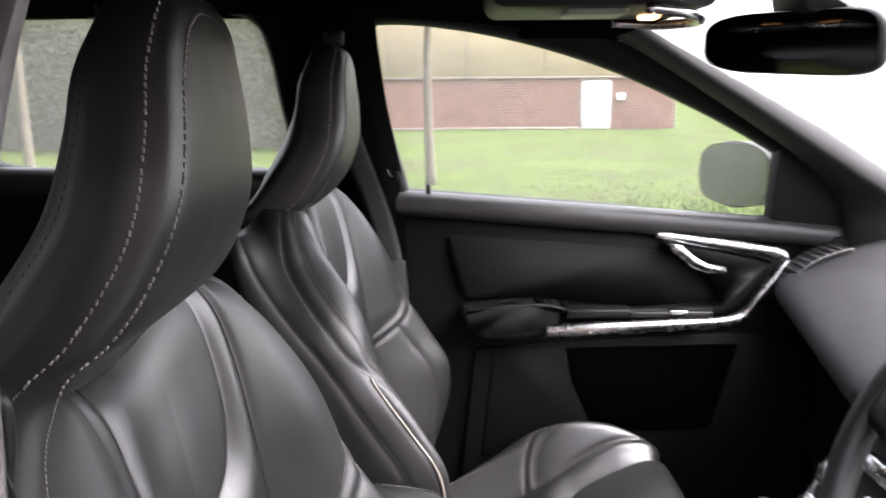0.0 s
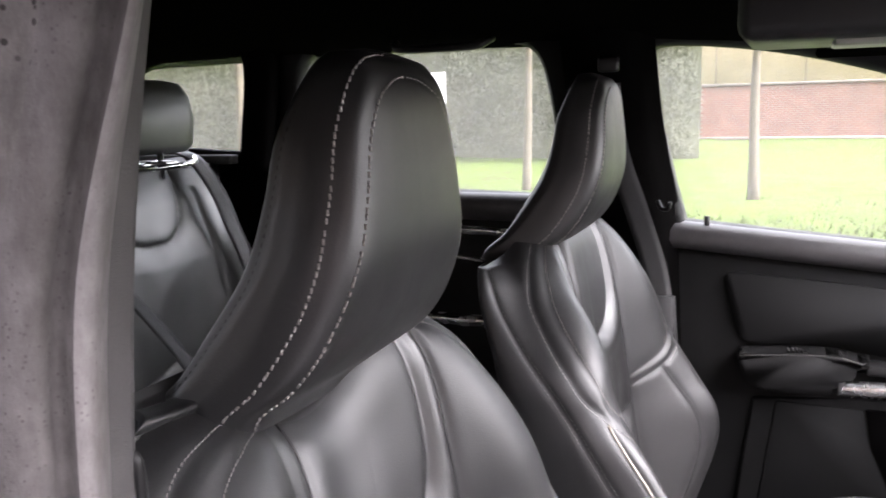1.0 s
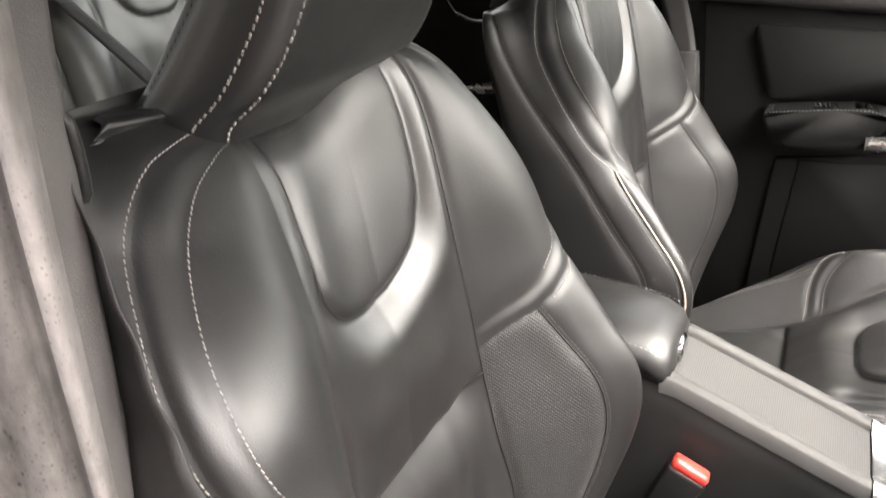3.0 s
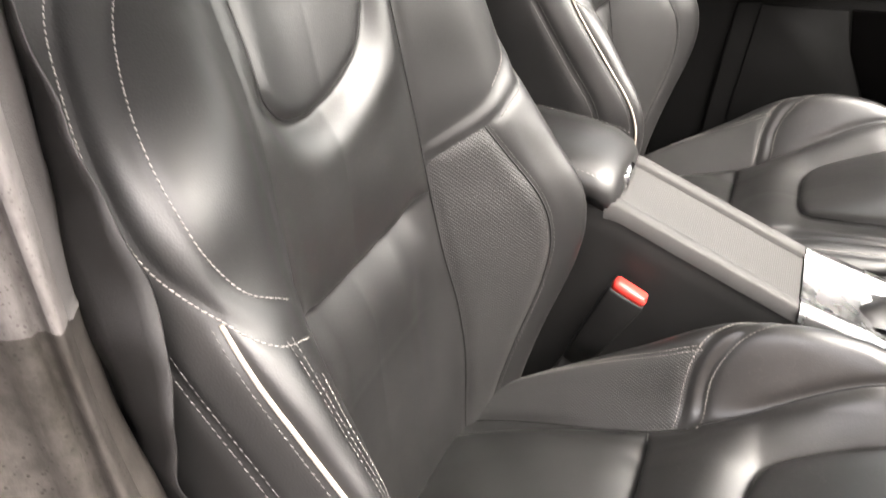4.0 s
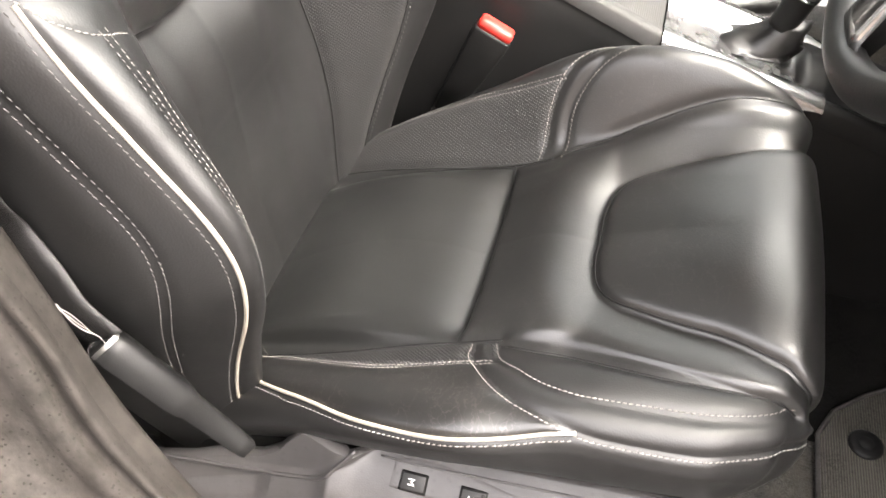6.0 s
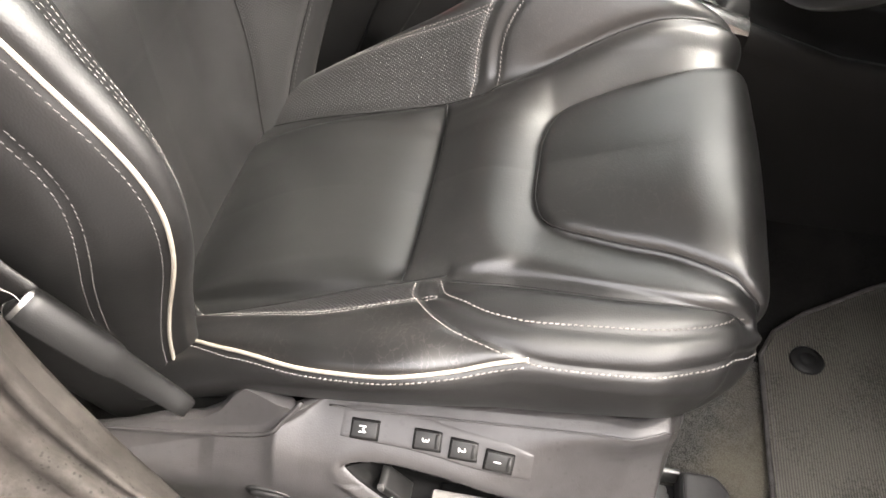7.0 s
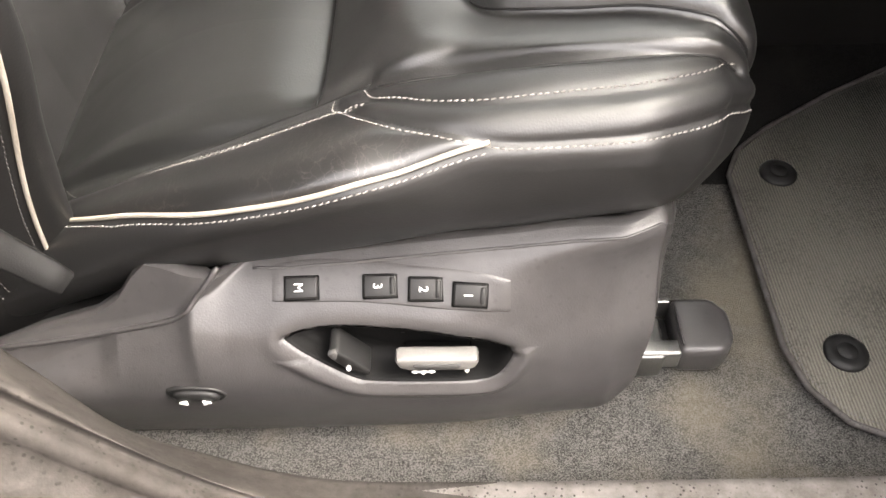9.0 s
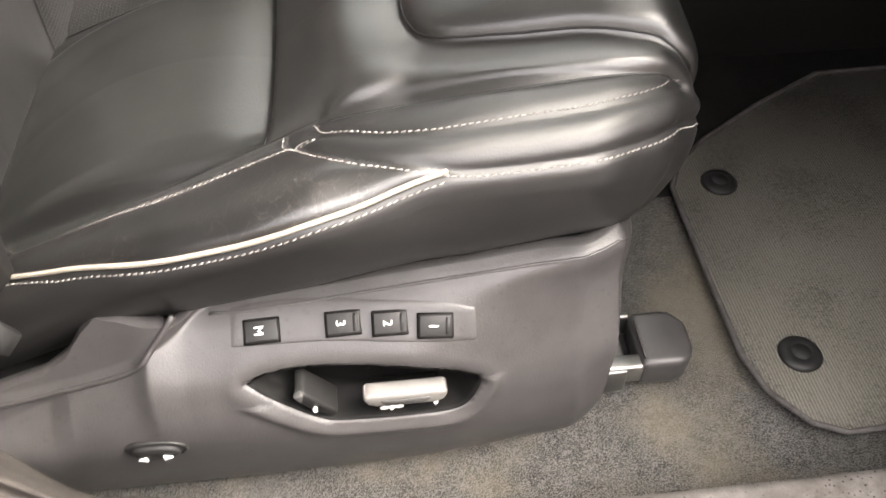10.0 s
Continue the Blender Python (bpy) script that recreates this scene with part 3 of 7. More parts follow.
BACK_SPINE = ((.06, -.066, .06), (.16, -.077, .16), (.28, -.091, .28), (.40, -.101, .40), (.50, -.108, .50), (.60, -.118, .60),
              (.70, -.132, .70), (.80, -.150, .80), (.85, -.163, .85), (.885, -.185, .878), (.92, -.208, .882), (.98, -.232, .874))
CUSH_SPINE = ((-.12, -.12, .135), (-.06, -.06, .158), (.05, .05, .203), (.165, .165, .250), (.28, .28, .302), (.38, .38, .338),
              (.43, .429, .350), (.465, .463, .346), (.50, .483, .319), (.55, .479, .268), (.62, .449, .205))
BACK_V = (0.06, 0.16, 0.28, 0.4, 0.47, 0.54, 0.62, 0.72, 0.8, 0.85, 0.885, 0.98)
BACK_OFFSETS = {  # half widths and rises of the padding, row by row
    "seam": ((0.122, 0.124, 0.126, 0.128, 0.129, 0.129, 0.127, 0.121, 0.113, 0.105, 0.098, 0.092),
        (0.015, 0.015, 0.018, 0.022, 0.024, 0.025, 0.024, 0.02, 0.012, 0.004, -0.003, -0.006)),
    "crest": ((0.155, 0.165, 0.182, 0.205, 0.21, 0.206, 0.197, 0.182, 0.164, 0.146, 0.128, 0.11),
        (0.04, 0.05, 0.085, 0.124, 0.128, 0.102, 0.074, 0.056, 0.034, 0.014, -0.004, -0.012)),
    "edge": ((0.18, 0.192, 0.218, 0.25, 0.256, 0.252, 0.248, 0.236, 0.214, 0.188, 0.162, 0.13),
        (0.052, 0.06, 0.1, 0.146, 0.15, 0.116, 0.076, 0.05, 0.02, -0.004, -0.018, -0.024)),
    "flank": ((0.205, 0.225, 0.25, 0.276, 0.28, 0.277, 0.272, 0.264, 0.240, 0.210, 0.180, 0.155),
        (0, 0, 0.03, 0.05, 0.05, 0.03, 0.01, -0.01, -0.025, -0.036, -0.040, -0.03)),
    "rear": ((0.2, 0.22, 0.24, 0.26, 0.262, 0.262, 0.26, 0.254, 0.236, 0.212, 0.186, 0.155),
        (-0.06, -0.08, -0.09, -0.09, -0.09, -0.09, -0.09, -0.08, -0.08, -0.078, -0.07, -0.045)),
}
CUSH_V = (-0.12, -0.06, 0.05, 0.165, 0.28, 0.38, 0.43, 0.465, 0.5, 0.55, 0.62)
CUSH_OFFSETS = {  # half widths and rises of the padding, row by row
    "seam": ((0.13, 0.132, 0.136, 0.14, 0.142, 0.145, 0.146, 0.144, 0.142, 0.14, 0.14),
        (0.008, 0.01, 0.012, 0.014, 0.016, 0.01, 0.004, 0, -0.003, -0.006, -0.008)),
    "crest": ((0.17, 0.172, 0.178, 0.184, 0.19, 0.192, 0.192, 0.188, 0.184, 0.18, 0.178),
        (0.03, 0.035, 0.056, 0.074, 0.088, 0.056, 0.024, 0.004, -0.014, -0.018, -0.02)),
    "edge": ((0.205, 0.208, 0.212, 0.22, 0.224, 0.226, 0.222, 0.214, 0.208, 0.204, 0.2),
        (0.01, 0.015, 0.034, 0.052, 0.06, 0.022, -0.006, -0.024, -0.038, -0.044, -0.048)),
    "flank": ((0.222, 0.224, 0.230, 0.238, 0.242, 0.242, 0.238, 0.23, 0.225, 0.22, 0.215),
        (-0.012, -0.012, -0.006, -0.008, -0.022, -0.046, -0.056, -0.07, -0.08, -0.08, -0.08)),
    "rear": ((0.198, 0.198, 0.198, 0.200, 0.202, 0.204, 0.204, 0.204, 0.204, 0.204, 0.2),
        (-0.045, -0.045, -0.048, -0.074, -0.108, -0.125, -0.128, -0.11, -0.095, -0.09, -0.09)),
}
ENTRY_V = (-.12, -.06, .05, .105, .165, .21, .245, .28, .38, .43, .465, .5, .55, .62)
ENTRY_OFFSETS = {  # the cushion's entry side, sat down by use towards the front
    "seam": ((.13, .132, .136, .138, .140, .141, .142, .143, .147, .147, .146, .145, .143, .142),
        (.005, .006, .007, .008, .008, .008, .008, .008, .002, -.006, -.010, -.010, -.008, -.008)),
    "crest": ((.170, .172, .176, .178, .178, .177, .177, .178, .182, .177, .173, .171, .169, .168),
        (.017, .020, .028, .029, .026, .021, .018, .016, -.008, -.028, -.032, -.022, -.012, -.012)),
    "edge": ((.200, .205, .211, .219, .228, .231, .225, .2165, .216, .208, .200, .197, .194, .192),
        (.010, .014, .031, .034, .034, .033, .020, .003, -.030, -.044, -.048, -.038, -.030, -.030)),
    "flank": ((.218, .222, .232, .242, .250, .253, .246, .234, .230, .221, .214, .211, .209, .208),
        (-.012, -.010, .004, .008, .008, .006, -.006, -.022, -.054, -.065, -.070, -.066, -.066, -.066)),
    "rear": ((.198, .198, .198, .198, .200, .200, .200, .202, .200, .196, .190, .186, .184, .184),
        (-.045, -.045, -.048, -.060, -.074, -.085, -.095, -.108, -.125, -.125, -.110, -.098, -.095, -.095)),
}
# the cushion's front corner on the entry side: (x, half width, z) at the seam, crest, edge, flank and rear stations
ENTRY_CORNER = (
    (.28, ((.279, .137, .301), (.279, .176, .312), (.280, .219, .312), (.282, .237, .285), (.325, .202, .206))),
    (.38, ((.379, .143, .326), (.379, .177, .324), (.381, .217, .312), (.384, .229, .282), (.375, .200, .214))),
    (.43, ((.427, .147, .334), (.424, .174, .324), (.424, .204, .307), (.420, .214, .267), (.400, .198, .214))),
    (.465, ((.455, .145, .332), (.450, .168, .318), (.452, .189, .299), (.444, .201, .260), (.420, .191, .214))),
    (.50, ((.479, .138, .312), (.473, .160, .301), (.473, .173, .283), (.462, .186, .252), (.436, .179, .212))),
    (.55, ((.481, .122, .267), (.482, .140, .264), (.478, .153, .258), (.468, .163, .238), (.446, .158, .205))),
    (.62, ((.443, .095, .206), (.446, .108, .206), (.448, .118, .205), (.446, .126, .200), (.438, .124, .185))),
)
backrest_even = sheet(BACK_SPINE, pad_rows(BACK_V, BACK_OFFSETS, .012), PAD_U)


def pressed_back(u, v):
    """The backrest, with the shoulder on one side pressed back and in by use."""
    u, v = np.broadcast_arrays(np.asarray(u, float), np.asarray(v, float))
    P = backrest_even(u, v)
    up, out, rim = np.clip((v - .65) / .15, 0, 1), np.clip((-u - .33) / .42, 0, 1), np.clip((-u - .86) / .14, 0, 1)
    up, out, rim = (q * q * (3 - 2 * q) for q in (up, out, rim))
    rim = rim * (1 - np.clip((v - .84) / .07, 0, 1))
    P[..., 0] -= up * (.036 * out - .010 * rim)
    P[..., 1] += up * (.032 * out - .020 * rim)
    P[..., 2] -= up * (.009 * out - .024 * rim)
    return P


def worn_back(u, v):
    """The driver's backrest: its entry shoulder has sunk further and leans in."""
    P = pressed_back(u, v)
    u, v = np.broadcast_arrays(np.asarray(u, float), np.asarray(v, float))

    def ease(x):
        x = np.clip(x, 0, 1)
        return x * x * (3 - 2 * x)
    low, high, half, edge = ease((v - .50) / .24), ease((v - .67) / .18), ease((.5 - u) / 1.0), np.clip(-u, 0, 1) ** 2
    for k, (a, b, c, d) in enumerate(((-.0087, .026, -.0083, .0021), (.0233, -.0475, .0325, -.0362), (-.0301, .0594, -.0415, .0539))):
        P[..., k] += low * (a * half + b * edge) + high * (c * half + d * edge)
    return P


cushion_at = sheet(CUSH_SPINE, pad_rows(CUSH_V, CUSH_OFFSETS, .02), PAD_U, -1, pad_rows(ENTRY_V, ENTRY_OFFSETS, .02), ENTRY_CORNER)
# ---- front seats ----
BACK_SEAM = ((.56, .865), (.53, .80), (.49, .71), (.48, .62), (.485, .55), (.505, .45), (.53, .36), (.545, .27), (.54, .16), (.53, .07))
BACK_BIB = ((.47, .875), (.43, .79), (.38, .735), (.28, .697), (.14, .68), (0, .676))
BAND_OUT = ((.66, .868), (.74, .855), (.81, .835), (.848, .80), (.858, .75), (.86, .70), (.85, .655), (.81, .625), (.74, .604), (.66, .589), (.58, .570), (.485, .552))
BAND_IN = ((.60, .866), (.68, .851), (.755, .826), (.80, .79), (.82, .745), (.82, .70), (.80, .662), (.75, .635), (.67, .613), (.59, .590), (.485, .570))
LOWER_SEAM = ((.60, .573), (.63, .50), (.645, .44), (.65, .38), (.645, .30), (.625, .20), (.60, .08))
NEAR_SEAM = ((.70, .597), (.716, .53), (.722, .46), (.718, .38), (.702, .30), (.672, .20), (.64, .08))
BACK_PIPING = ((.822, .622), (.82, .57), (.812, .50), (.806, .42), (.815, .33), (.828, .25), (.835, .16))
FLANK_SEAM = ((.955, .85), (.93, .76), (.905, .67), (.885, .61), (.872, .55), (.862, .48), (.866, .42), (.88, .34), (.89, .24), (.89, .14))
LUMBAR = ((-.49, .520), (-.38, .512), (-.2, .502), (0, .499), (.2, .501), (.36, .505), (.49, .520))
CUSH_SEAM = ((.54, -.10), (.54, -.04), (.51, .055), (.475, .13), (.46, .18), (.46, .215))
THIGH_CREASE = ((.46, .222), (.50, .28), (.545, .35), (.59, .42), (.63, .455), (.66, .49), (.68, .54), (.69, .60))
CUSH_BIB = ((.58, .56), (.53, .50), (.46, .455), (.405, .40), (.365, .35), (.29, .298), (.18, .281), (0, .278))
CREST_NEAR = ((.44, -.055), (.54, -.026), (.58, .02), (.62, .07), (.64, .115), (.62, .159), (.60, .201), (.60, .220))
CREST_FAR = ((.70, -.03), (.69, .05), (.66, .13), (.63, .20), (.62, .242))
BANDI_NEAR = ((.49, .208), (.60, .222), (.665, .245), (.712, .266), (.735, .288), (.735, .316), (.727, .35), (.72, .39), (.708, .428), (.684, .456), (.66, .479))
BANDO_NEAR = ((.47, .192), (.55, .196), (.65, .214), (.71, .232), (.765, .254), (.816, .278), (.838, .302), (.839, .327), (.832, .362), (.826, .402), (.82, .437), (.810, .457), (.79, .488), (.76, .53))
CREASE_NEAR = ((.50, .222), (.525, .25), (.545, .282), (.572, .315), (.594, .35), (.602, .39), (.610, .43), (.632, .46), (.655, .481))
PIPE_NEAR = ((.70, -.018), (.80, .044), (.84, .105), (.853, .158), (.861, .20), (.858, .227), (.852, .252), (.847, .275), (.836, .293))
BANDI_FAR = ((.455, .221), (.56, .238), (.63, .275), (.70, .313), (.74, .345), (.755, .38), (.74, .42), (.70, .452), (.66, .475))
BANDO_FAR = ((.45, .200), (.55, .216), (.62, .242), (.70, .285), (.77, .32), (.80, .36), (.80, .40), (.78, .44), (.74, .50))
CUSH_PIPING = ((.70, -.035), (.755, .02), (.80, .071), (.83, .142), (.846, .208), (.85, .26), (.847, .292))


def region(a, b):
    return np.vstack([a, b[::-1]])


def build_backrest(seat, shape):
    pad = Pad(shape, 1.2, .06, .98, 480, 400)
    K, bib = smooth_line(BACK_SEAM, 70), smooth_line(BACK_BIB, 40)
    out, inn = smooth_line(BAND_OUT, 70), smooth_line(BAND_IN, 70)
    low, pipe, flank = smooth_line(LOWER_SEAM, 60), smooth_line(BACK_PIPING, 50), smooth_line(FLANK_SEAM, 60)
    lum = smooth_line(LUMBAR, 60)
    bib_all = np.vstack([bib, bib[-2::-1] * (-1, 1)])
    au = np.abs(pad.u)
    in_bib = inside(np.vstack([bib_all]), pad.u, pad.v)
    below = pad.v < np.interp(pad.u, lum[:, 0], lum[:, 1])
    in_centre = au < np.interp(pad.v, K[::-1, 1], K[::-1, 0])
    for s in (-1, 1):
        m = (s, 1)
        worn = 1.0 if s > 0 else 1 - .8 * np.clip((pad.v - .60) / .08, 0, 1)
        pad.groove(K * m, .0055, .0055, None, worn)
        pad.groove(out * m, .0040 if s > 0 else .0024, .0045)
        pad.groove(inn * m, .0040 if s > 0 else .0028, .0050)
        pad.groove(inn * m, .0035 if s > 0 else .0015, .018, inside(region(inn, K[:35])[:, :] * m, pad.u, pad.v))
        pad.groove(low * m, .0040, .0050)
        pad.groove(pipe * m, .0035, .0045)
        pad.groove(flank * m, .0035, .0045)
    side_seam = smooth_line(NEAR_SEAM, 60) * (-1, 1)
    pad.groove(side_seam, .0022, .0040)
    near_k = np.clip(np.minimum(pad.dist(K), pad.dist(K * (-1, 1))) / .03, 0, 1) ** .7
    near_k = near_k * np.where(pad.u < 0, 1 - np.clip((pad.v - .72) / .06, 0, 1), 1.0)
    pad.groove(bib_all * (1, 1), .0045, .0050)
    pad.groove(bib_all, .0050, .0055, in_centre * np.clip(near_k * 2, 0, 1))
    pad.pillow(bib_all, .0130, .020, .006, (~in_bib) & in_centre & (pad.v > .56), near_k)
    pad.groove(lum, .0045, .006, in_centre * np.clip(near_k * 3, 0, 1))
    pad.pillow(lum, .0180, .034, .006, below & in_centre, near_k)
    for s in (-1, 1):
        pad.swell(.66 * s, .72, .10, .07, .003)
        pad.swell(.58 * s, .40, .06, .10, .004)
    pad.swell(-.76, .645, .11, .045, -.013)
    pad.swell(-.72, .76, .09, .05, .006)
    pad.swell(0, .585, .35, .04, .006)
    pad.swell(0, .38, .3, .08, .004)
    wob = np.array([noise.noise(Vector(p) * 14) for p in pad.base.reshape(-1, 3)]).reshape(pad.u.shape)
    pad.drop += 0.0006 * wob
    pad.finish(1)
    kcut = K[K[:, 1] > .565]
    klow = K[K[:, 1] < .56]

    def half(poly, side):
        return lambda u, v: inside(poly * (side, 1), u, v)
    regs = [("centre_panel_upper", LEATHER, "", lambda u, v: inside(bib_all, u, v)),
            ("centre_panel_middle", LEATHER_SOFT, "", lambda u, v: (np.abs(u) < np.interp(v, K[::-1, 1], K[::-1, 0])) & (v >= np.interp(u, lum[:, 0], lum[:, 1])) & (v < .9)),
            ("centre_panel_lower", LEATHER, "", lambda u, v: (np.abs(u) < np.interp(v, K[::-1, 1], K[::-1, 0])) & (v < .9))]
    for s in (-1, 1):
        regs += [("shoulder_pad", LEATHER, "", half(region(inn, kcut), s)),
                 ("stitched_band", LEATHER, "", half(region(out, inn), s)),
                 ("perforated_bolster", LEATHER_HOLES, "perforated black leather bolster", half(region(low, klow), s)),
                 ("bolster_face", LEATHER, "", half(np.vstack([low, pipe[::-1], out[(out[:, 0] < .83) & (out[:, 1] < .64)]]), s)),
                 ]
    regs += [("side_panel", LEATHER, "", lambda u, v: (u < 0) & (u > -1.0)), ("side_panel", LEATHER, "", lambda u, v: (u >= 0) & (u < 1.0))]
    pad.panels(seat, regs, ("back_cover", LEATHER, "dark backrest cover"), "")
    top = pad.P[-1]
    part("backrest_top", grid_mesh("top", np.stack([top, top * .5 + top.mean(0) * .5, np.repeat(top.mean(0)[None], len(top), 0)])), LEATHER, seat)
    part("piping", cord(pad, pipe * (-1, 1), .0018, .0012), PIPING, seat, "cream piping")
    part("piping", cord(pad, pipe, .0018, .0012), PIPING, seat, "cream piping")
    for c in both(BAND_OUT[:-2] + ((.63, .582),), 70):
        part("stitching", stitch_mesh(pad, [c], side=.0042 * (1 if c[0, 0] > 0 else -1)), THREAD, seat, "pale double stitching")
    for c in both(BAND_IN[:-2] + ((.64, .604),), 70):
        part("stitching", stitch_mesh(pad, [c], side=-.0045 * (1 if c[0, 0] > 0 else -1)), THREAD, seat, "pale double stitching")
    for c in both(FLANK_SEAM, 60):
        part("stitching", stitch_mesh(pad, [c], .004, .002, .0009, side=.004), THREAD_GREY, seat)
        part("stitching", stitch_mesh(pad, [c], .004, .002, .0009, side=-.004), THREAD_GREY, seat)
    for c in both(LOWER_SEAM, 60):
        for off in (.0045, -.0045):
            part("stitching", stitch_mesh(pad, [c], .004, .002, .0009, side=off), THREAD_GREY, seat)
    for off in (.0040, -.0040):
        part("stitching", stitch_mesh(pad, [side_seam], .0034, .0016, .0009, side=off), THREAD_GREY, seat)
    part("stitching", stitch_mesh(pad, [(side_seam + (.042, 0))[4:44]], .0034, .0012, .0009), THREAD, seat)
    near = smooth_line(BACK_SEAM, 70)
    near = near[near[:, 1] < .56] * (-1, 1)
    part("stitching", stitch_mesh(pad, [near], .005, .0025, .001, side=.004), THREAD, seat)
    for c in both(BACK_PIPING, 60):
        part("stitching", stitch_mesh(pad, [c], .004, .002, .0009, side=.0065 * (1 if c[0, 0] > 0 else -1)), THREAD_GREY, seat)
    for c in (K, K[K[:, 1] < .60] * (-1, 1), bib_all, lum, low, low * (-1, 1)):
        part("seam", cord(pad, c, .0011, -.0002), PLASTIC_DARK, seat)
    return pad


def build_cushion(seat):
    pad = Pad(cushion_at, 1.0, -.12, .62, 440, 420)
    seam, crease, bib = smooth_line(CUSH_SEAM, 50), smooth_line(THIGH_CREASE, 50), smooth_line(CUSH_BIB, 60)
    creases = {-1: smooth_line(CREASE_NEAR, 50), 1: crease}
    pipes = {-1: smooth_line(PIPE_NEAR, 50), 1: smooth_line(CUSH_PIPING, 50)}
    crest = {-1: smooth_line(CREST_NEAR, 50), 1: smooth_line(CREST_FAR, 50)}
    bi = {-1: smooth_line(BANDI_NEAR, 60), 1: smooth_line(BANDI_FAR, 60)}
    bo = {-1: smooth_line(BANDO_NEAR, 60), 1: smooth_line(BANDO_FAR, 60)}
    bib_all = np.vstack([bib, bib[-2::-1] * (-1, 1)])
    in_bib = inside(bib_all, pad.u, pad.v)
    cross = np.stack([np.linspace(-.46, .46, 50), np.full(50, .172)], -1)
    mid = np.abs(pad.u) < .47
    pad.groove(cross, .0050, .005, mid)  # seat front seam
    near_k = np.clip(np.minimum(pad.dist(seam), pad.dist(seam * (-1, 1))) / .03, 0, 1) ** .7
    pad.pillow(cross, .0150, .036, .0, mid & (pad.v < .172), near_k)
    pad.barrel(-.07, .172, .022, mid, near_k)
    pad.barrel(.172, .285, .006, mid & ~in_bib, near_k)
    pad.groove(bib_all, .0050, .006)
    near_c = np.clip(np.minimum(pad.dist(crease), pad.dist(creases[-1] * (-1, 1))) / .03, 0, 1) ** .7
    pad.pillow(bib_all, .0130, .026, .006, ~in_bib & (np.abs(pad.u) < np.interp(pad.v, crease[:, 1], crease[:, 0])), near_c)
    for s in (-1, 1):
        m = (s, 1)
        pad.groove(seam * m, .0055, .006)
        pad.groove(creases[s] * m, .0060, .008, None, np.clip((pad.v - .20) / .08, .3, 1))
        pad.groove(crest[s] * m, .0030, .004)
        pad.groove(bi[s] * m, .0040, .0045)
        pad.groove(bo[s] * m, .0040, .0045)
        pad.groove(pipes[s] * m, .0035, .0045)
        pad.swell(.66 * s, .35, .07, .06, .006 if s > 0 else .002)
    pad.swell(0, .06, .35, .07, .004)
    pad.swell(0, .39, .25, .07, .005)
    wob = np.array([noise.noise(Vector(p) * 13) for p in pad.base.reshape(-1, 3)]).reshape(pad.u.shape)
    pad.drop += 0.0008 * wob
    pad.finish(-1)

    def half(poly, side):
        return lambda u, v: inside(poly * (side, 1), u, v)
    regs = [("front_pad", LEATHER_SOFT, "", lambda u, v: inside(np.vstack([bib_all, [(-.58, .7), (.58, .7)]]), u, v) | (inside(bib_all, u, v)))]
    regs += [("seat_panel_rear", LEATHER_SEAT, "", lambda u, v: (v < .172) & (np.abs(u) < np.interp(v, seam[:, 1], seam[:, 0])))]
    for s in (-1, 1):
        regs += [("stitched_band", LEATHER if s < 0 else LEATHER_SOFT, "", half(region(bo[s], bi[s]), s)),
                 ("perforated_strip", LEATHER_HOLES, "perforated black leather strip", half(region(crest[s], seam), s)),
                 ("thigh_pad", LEATHER if s < 0 else LEATHER_SOFT, "", half(region(bi[s], creases[s]), s)),
                 ("side_bolster", LEATHER_WORN if s < 0 else LEATHER_SOFT, "creased black leather bolster", half(np.vstack([crest[s], bo[s][(9 if s < 0 else 12):(27 if s < 0 else 24)], pipes[s][::-1]]), s))]
    regs += [("front_panel", LEATHER_SOFT, "", lambda u, v: (v >= .172) & (np.abs(u) < np.where(u < 0, np.interp(v, creases[-1][:, 1], creases[-1][:, 0]), np.interp(v, crease[:, 1], crease[:, 0])))),
             ("cushion_valance", LEATHER, "", lambda u, v: u < 0)]
    pad.panels(seat, regs, ("cushion_valance", LEATHER, ""), "")
    part("piping", cord(pad, pipes[-1] * (-1, 1), .0018, .0012), PIPING, seat, "cream piping")
    part("piping", cord(pad, pipes[1], .0018, .0012), PIPING, seat, "cream piping")
    for s in (-1, 1):
        m = (s, 1)
        for off in (.0026, -.0026):
            part("stitching", stitch_mesh(pad, [crest[s] * m], .0032, .0012, .0009, side=off), THREAD, seat)
        part("stitching", stitch_mesh(pad, [bi[s] * m], side=-.0042 * s), THREAD, seat)
        part("stitching", stitch_mesh(pad, [bo[s] * m], side=.0042 * s), THREAD, seat)
        part("stitching", stitch_mesh(pad, [pipes[s] * m], .0036, .0014, .0010, side=.0062 * s), THREAD, seat)
    for c in (seam, seam * (-1, 1), crease, creases[-1] * (-1, 1), bib_all, cross):
        part("seam", cord(pad, c, .0011, -.0002), PLASTIC_DARK, seat)
    return pad


HEAD_Z = (.826, .842, .865, .90, .95, 1.00, 1.046, 1.080, 1.100, 1.108)
HEAD_FRONT = (-.188, -.176, -.146, -.121, -.103, -.100, -.103, -.107, -.117, -.133)
HEAD_SIDE = (.096, .099, .100, .097, .083, .076, .068, .053, .037, .022)
HEAD_DEPTH = (.100, .105, .116, .126, .116, .096, .081, .061, .042, .026)
HEAD_HALF = (.128, .130, .125, .118, .108, .095, .084, .071, .056, .036)


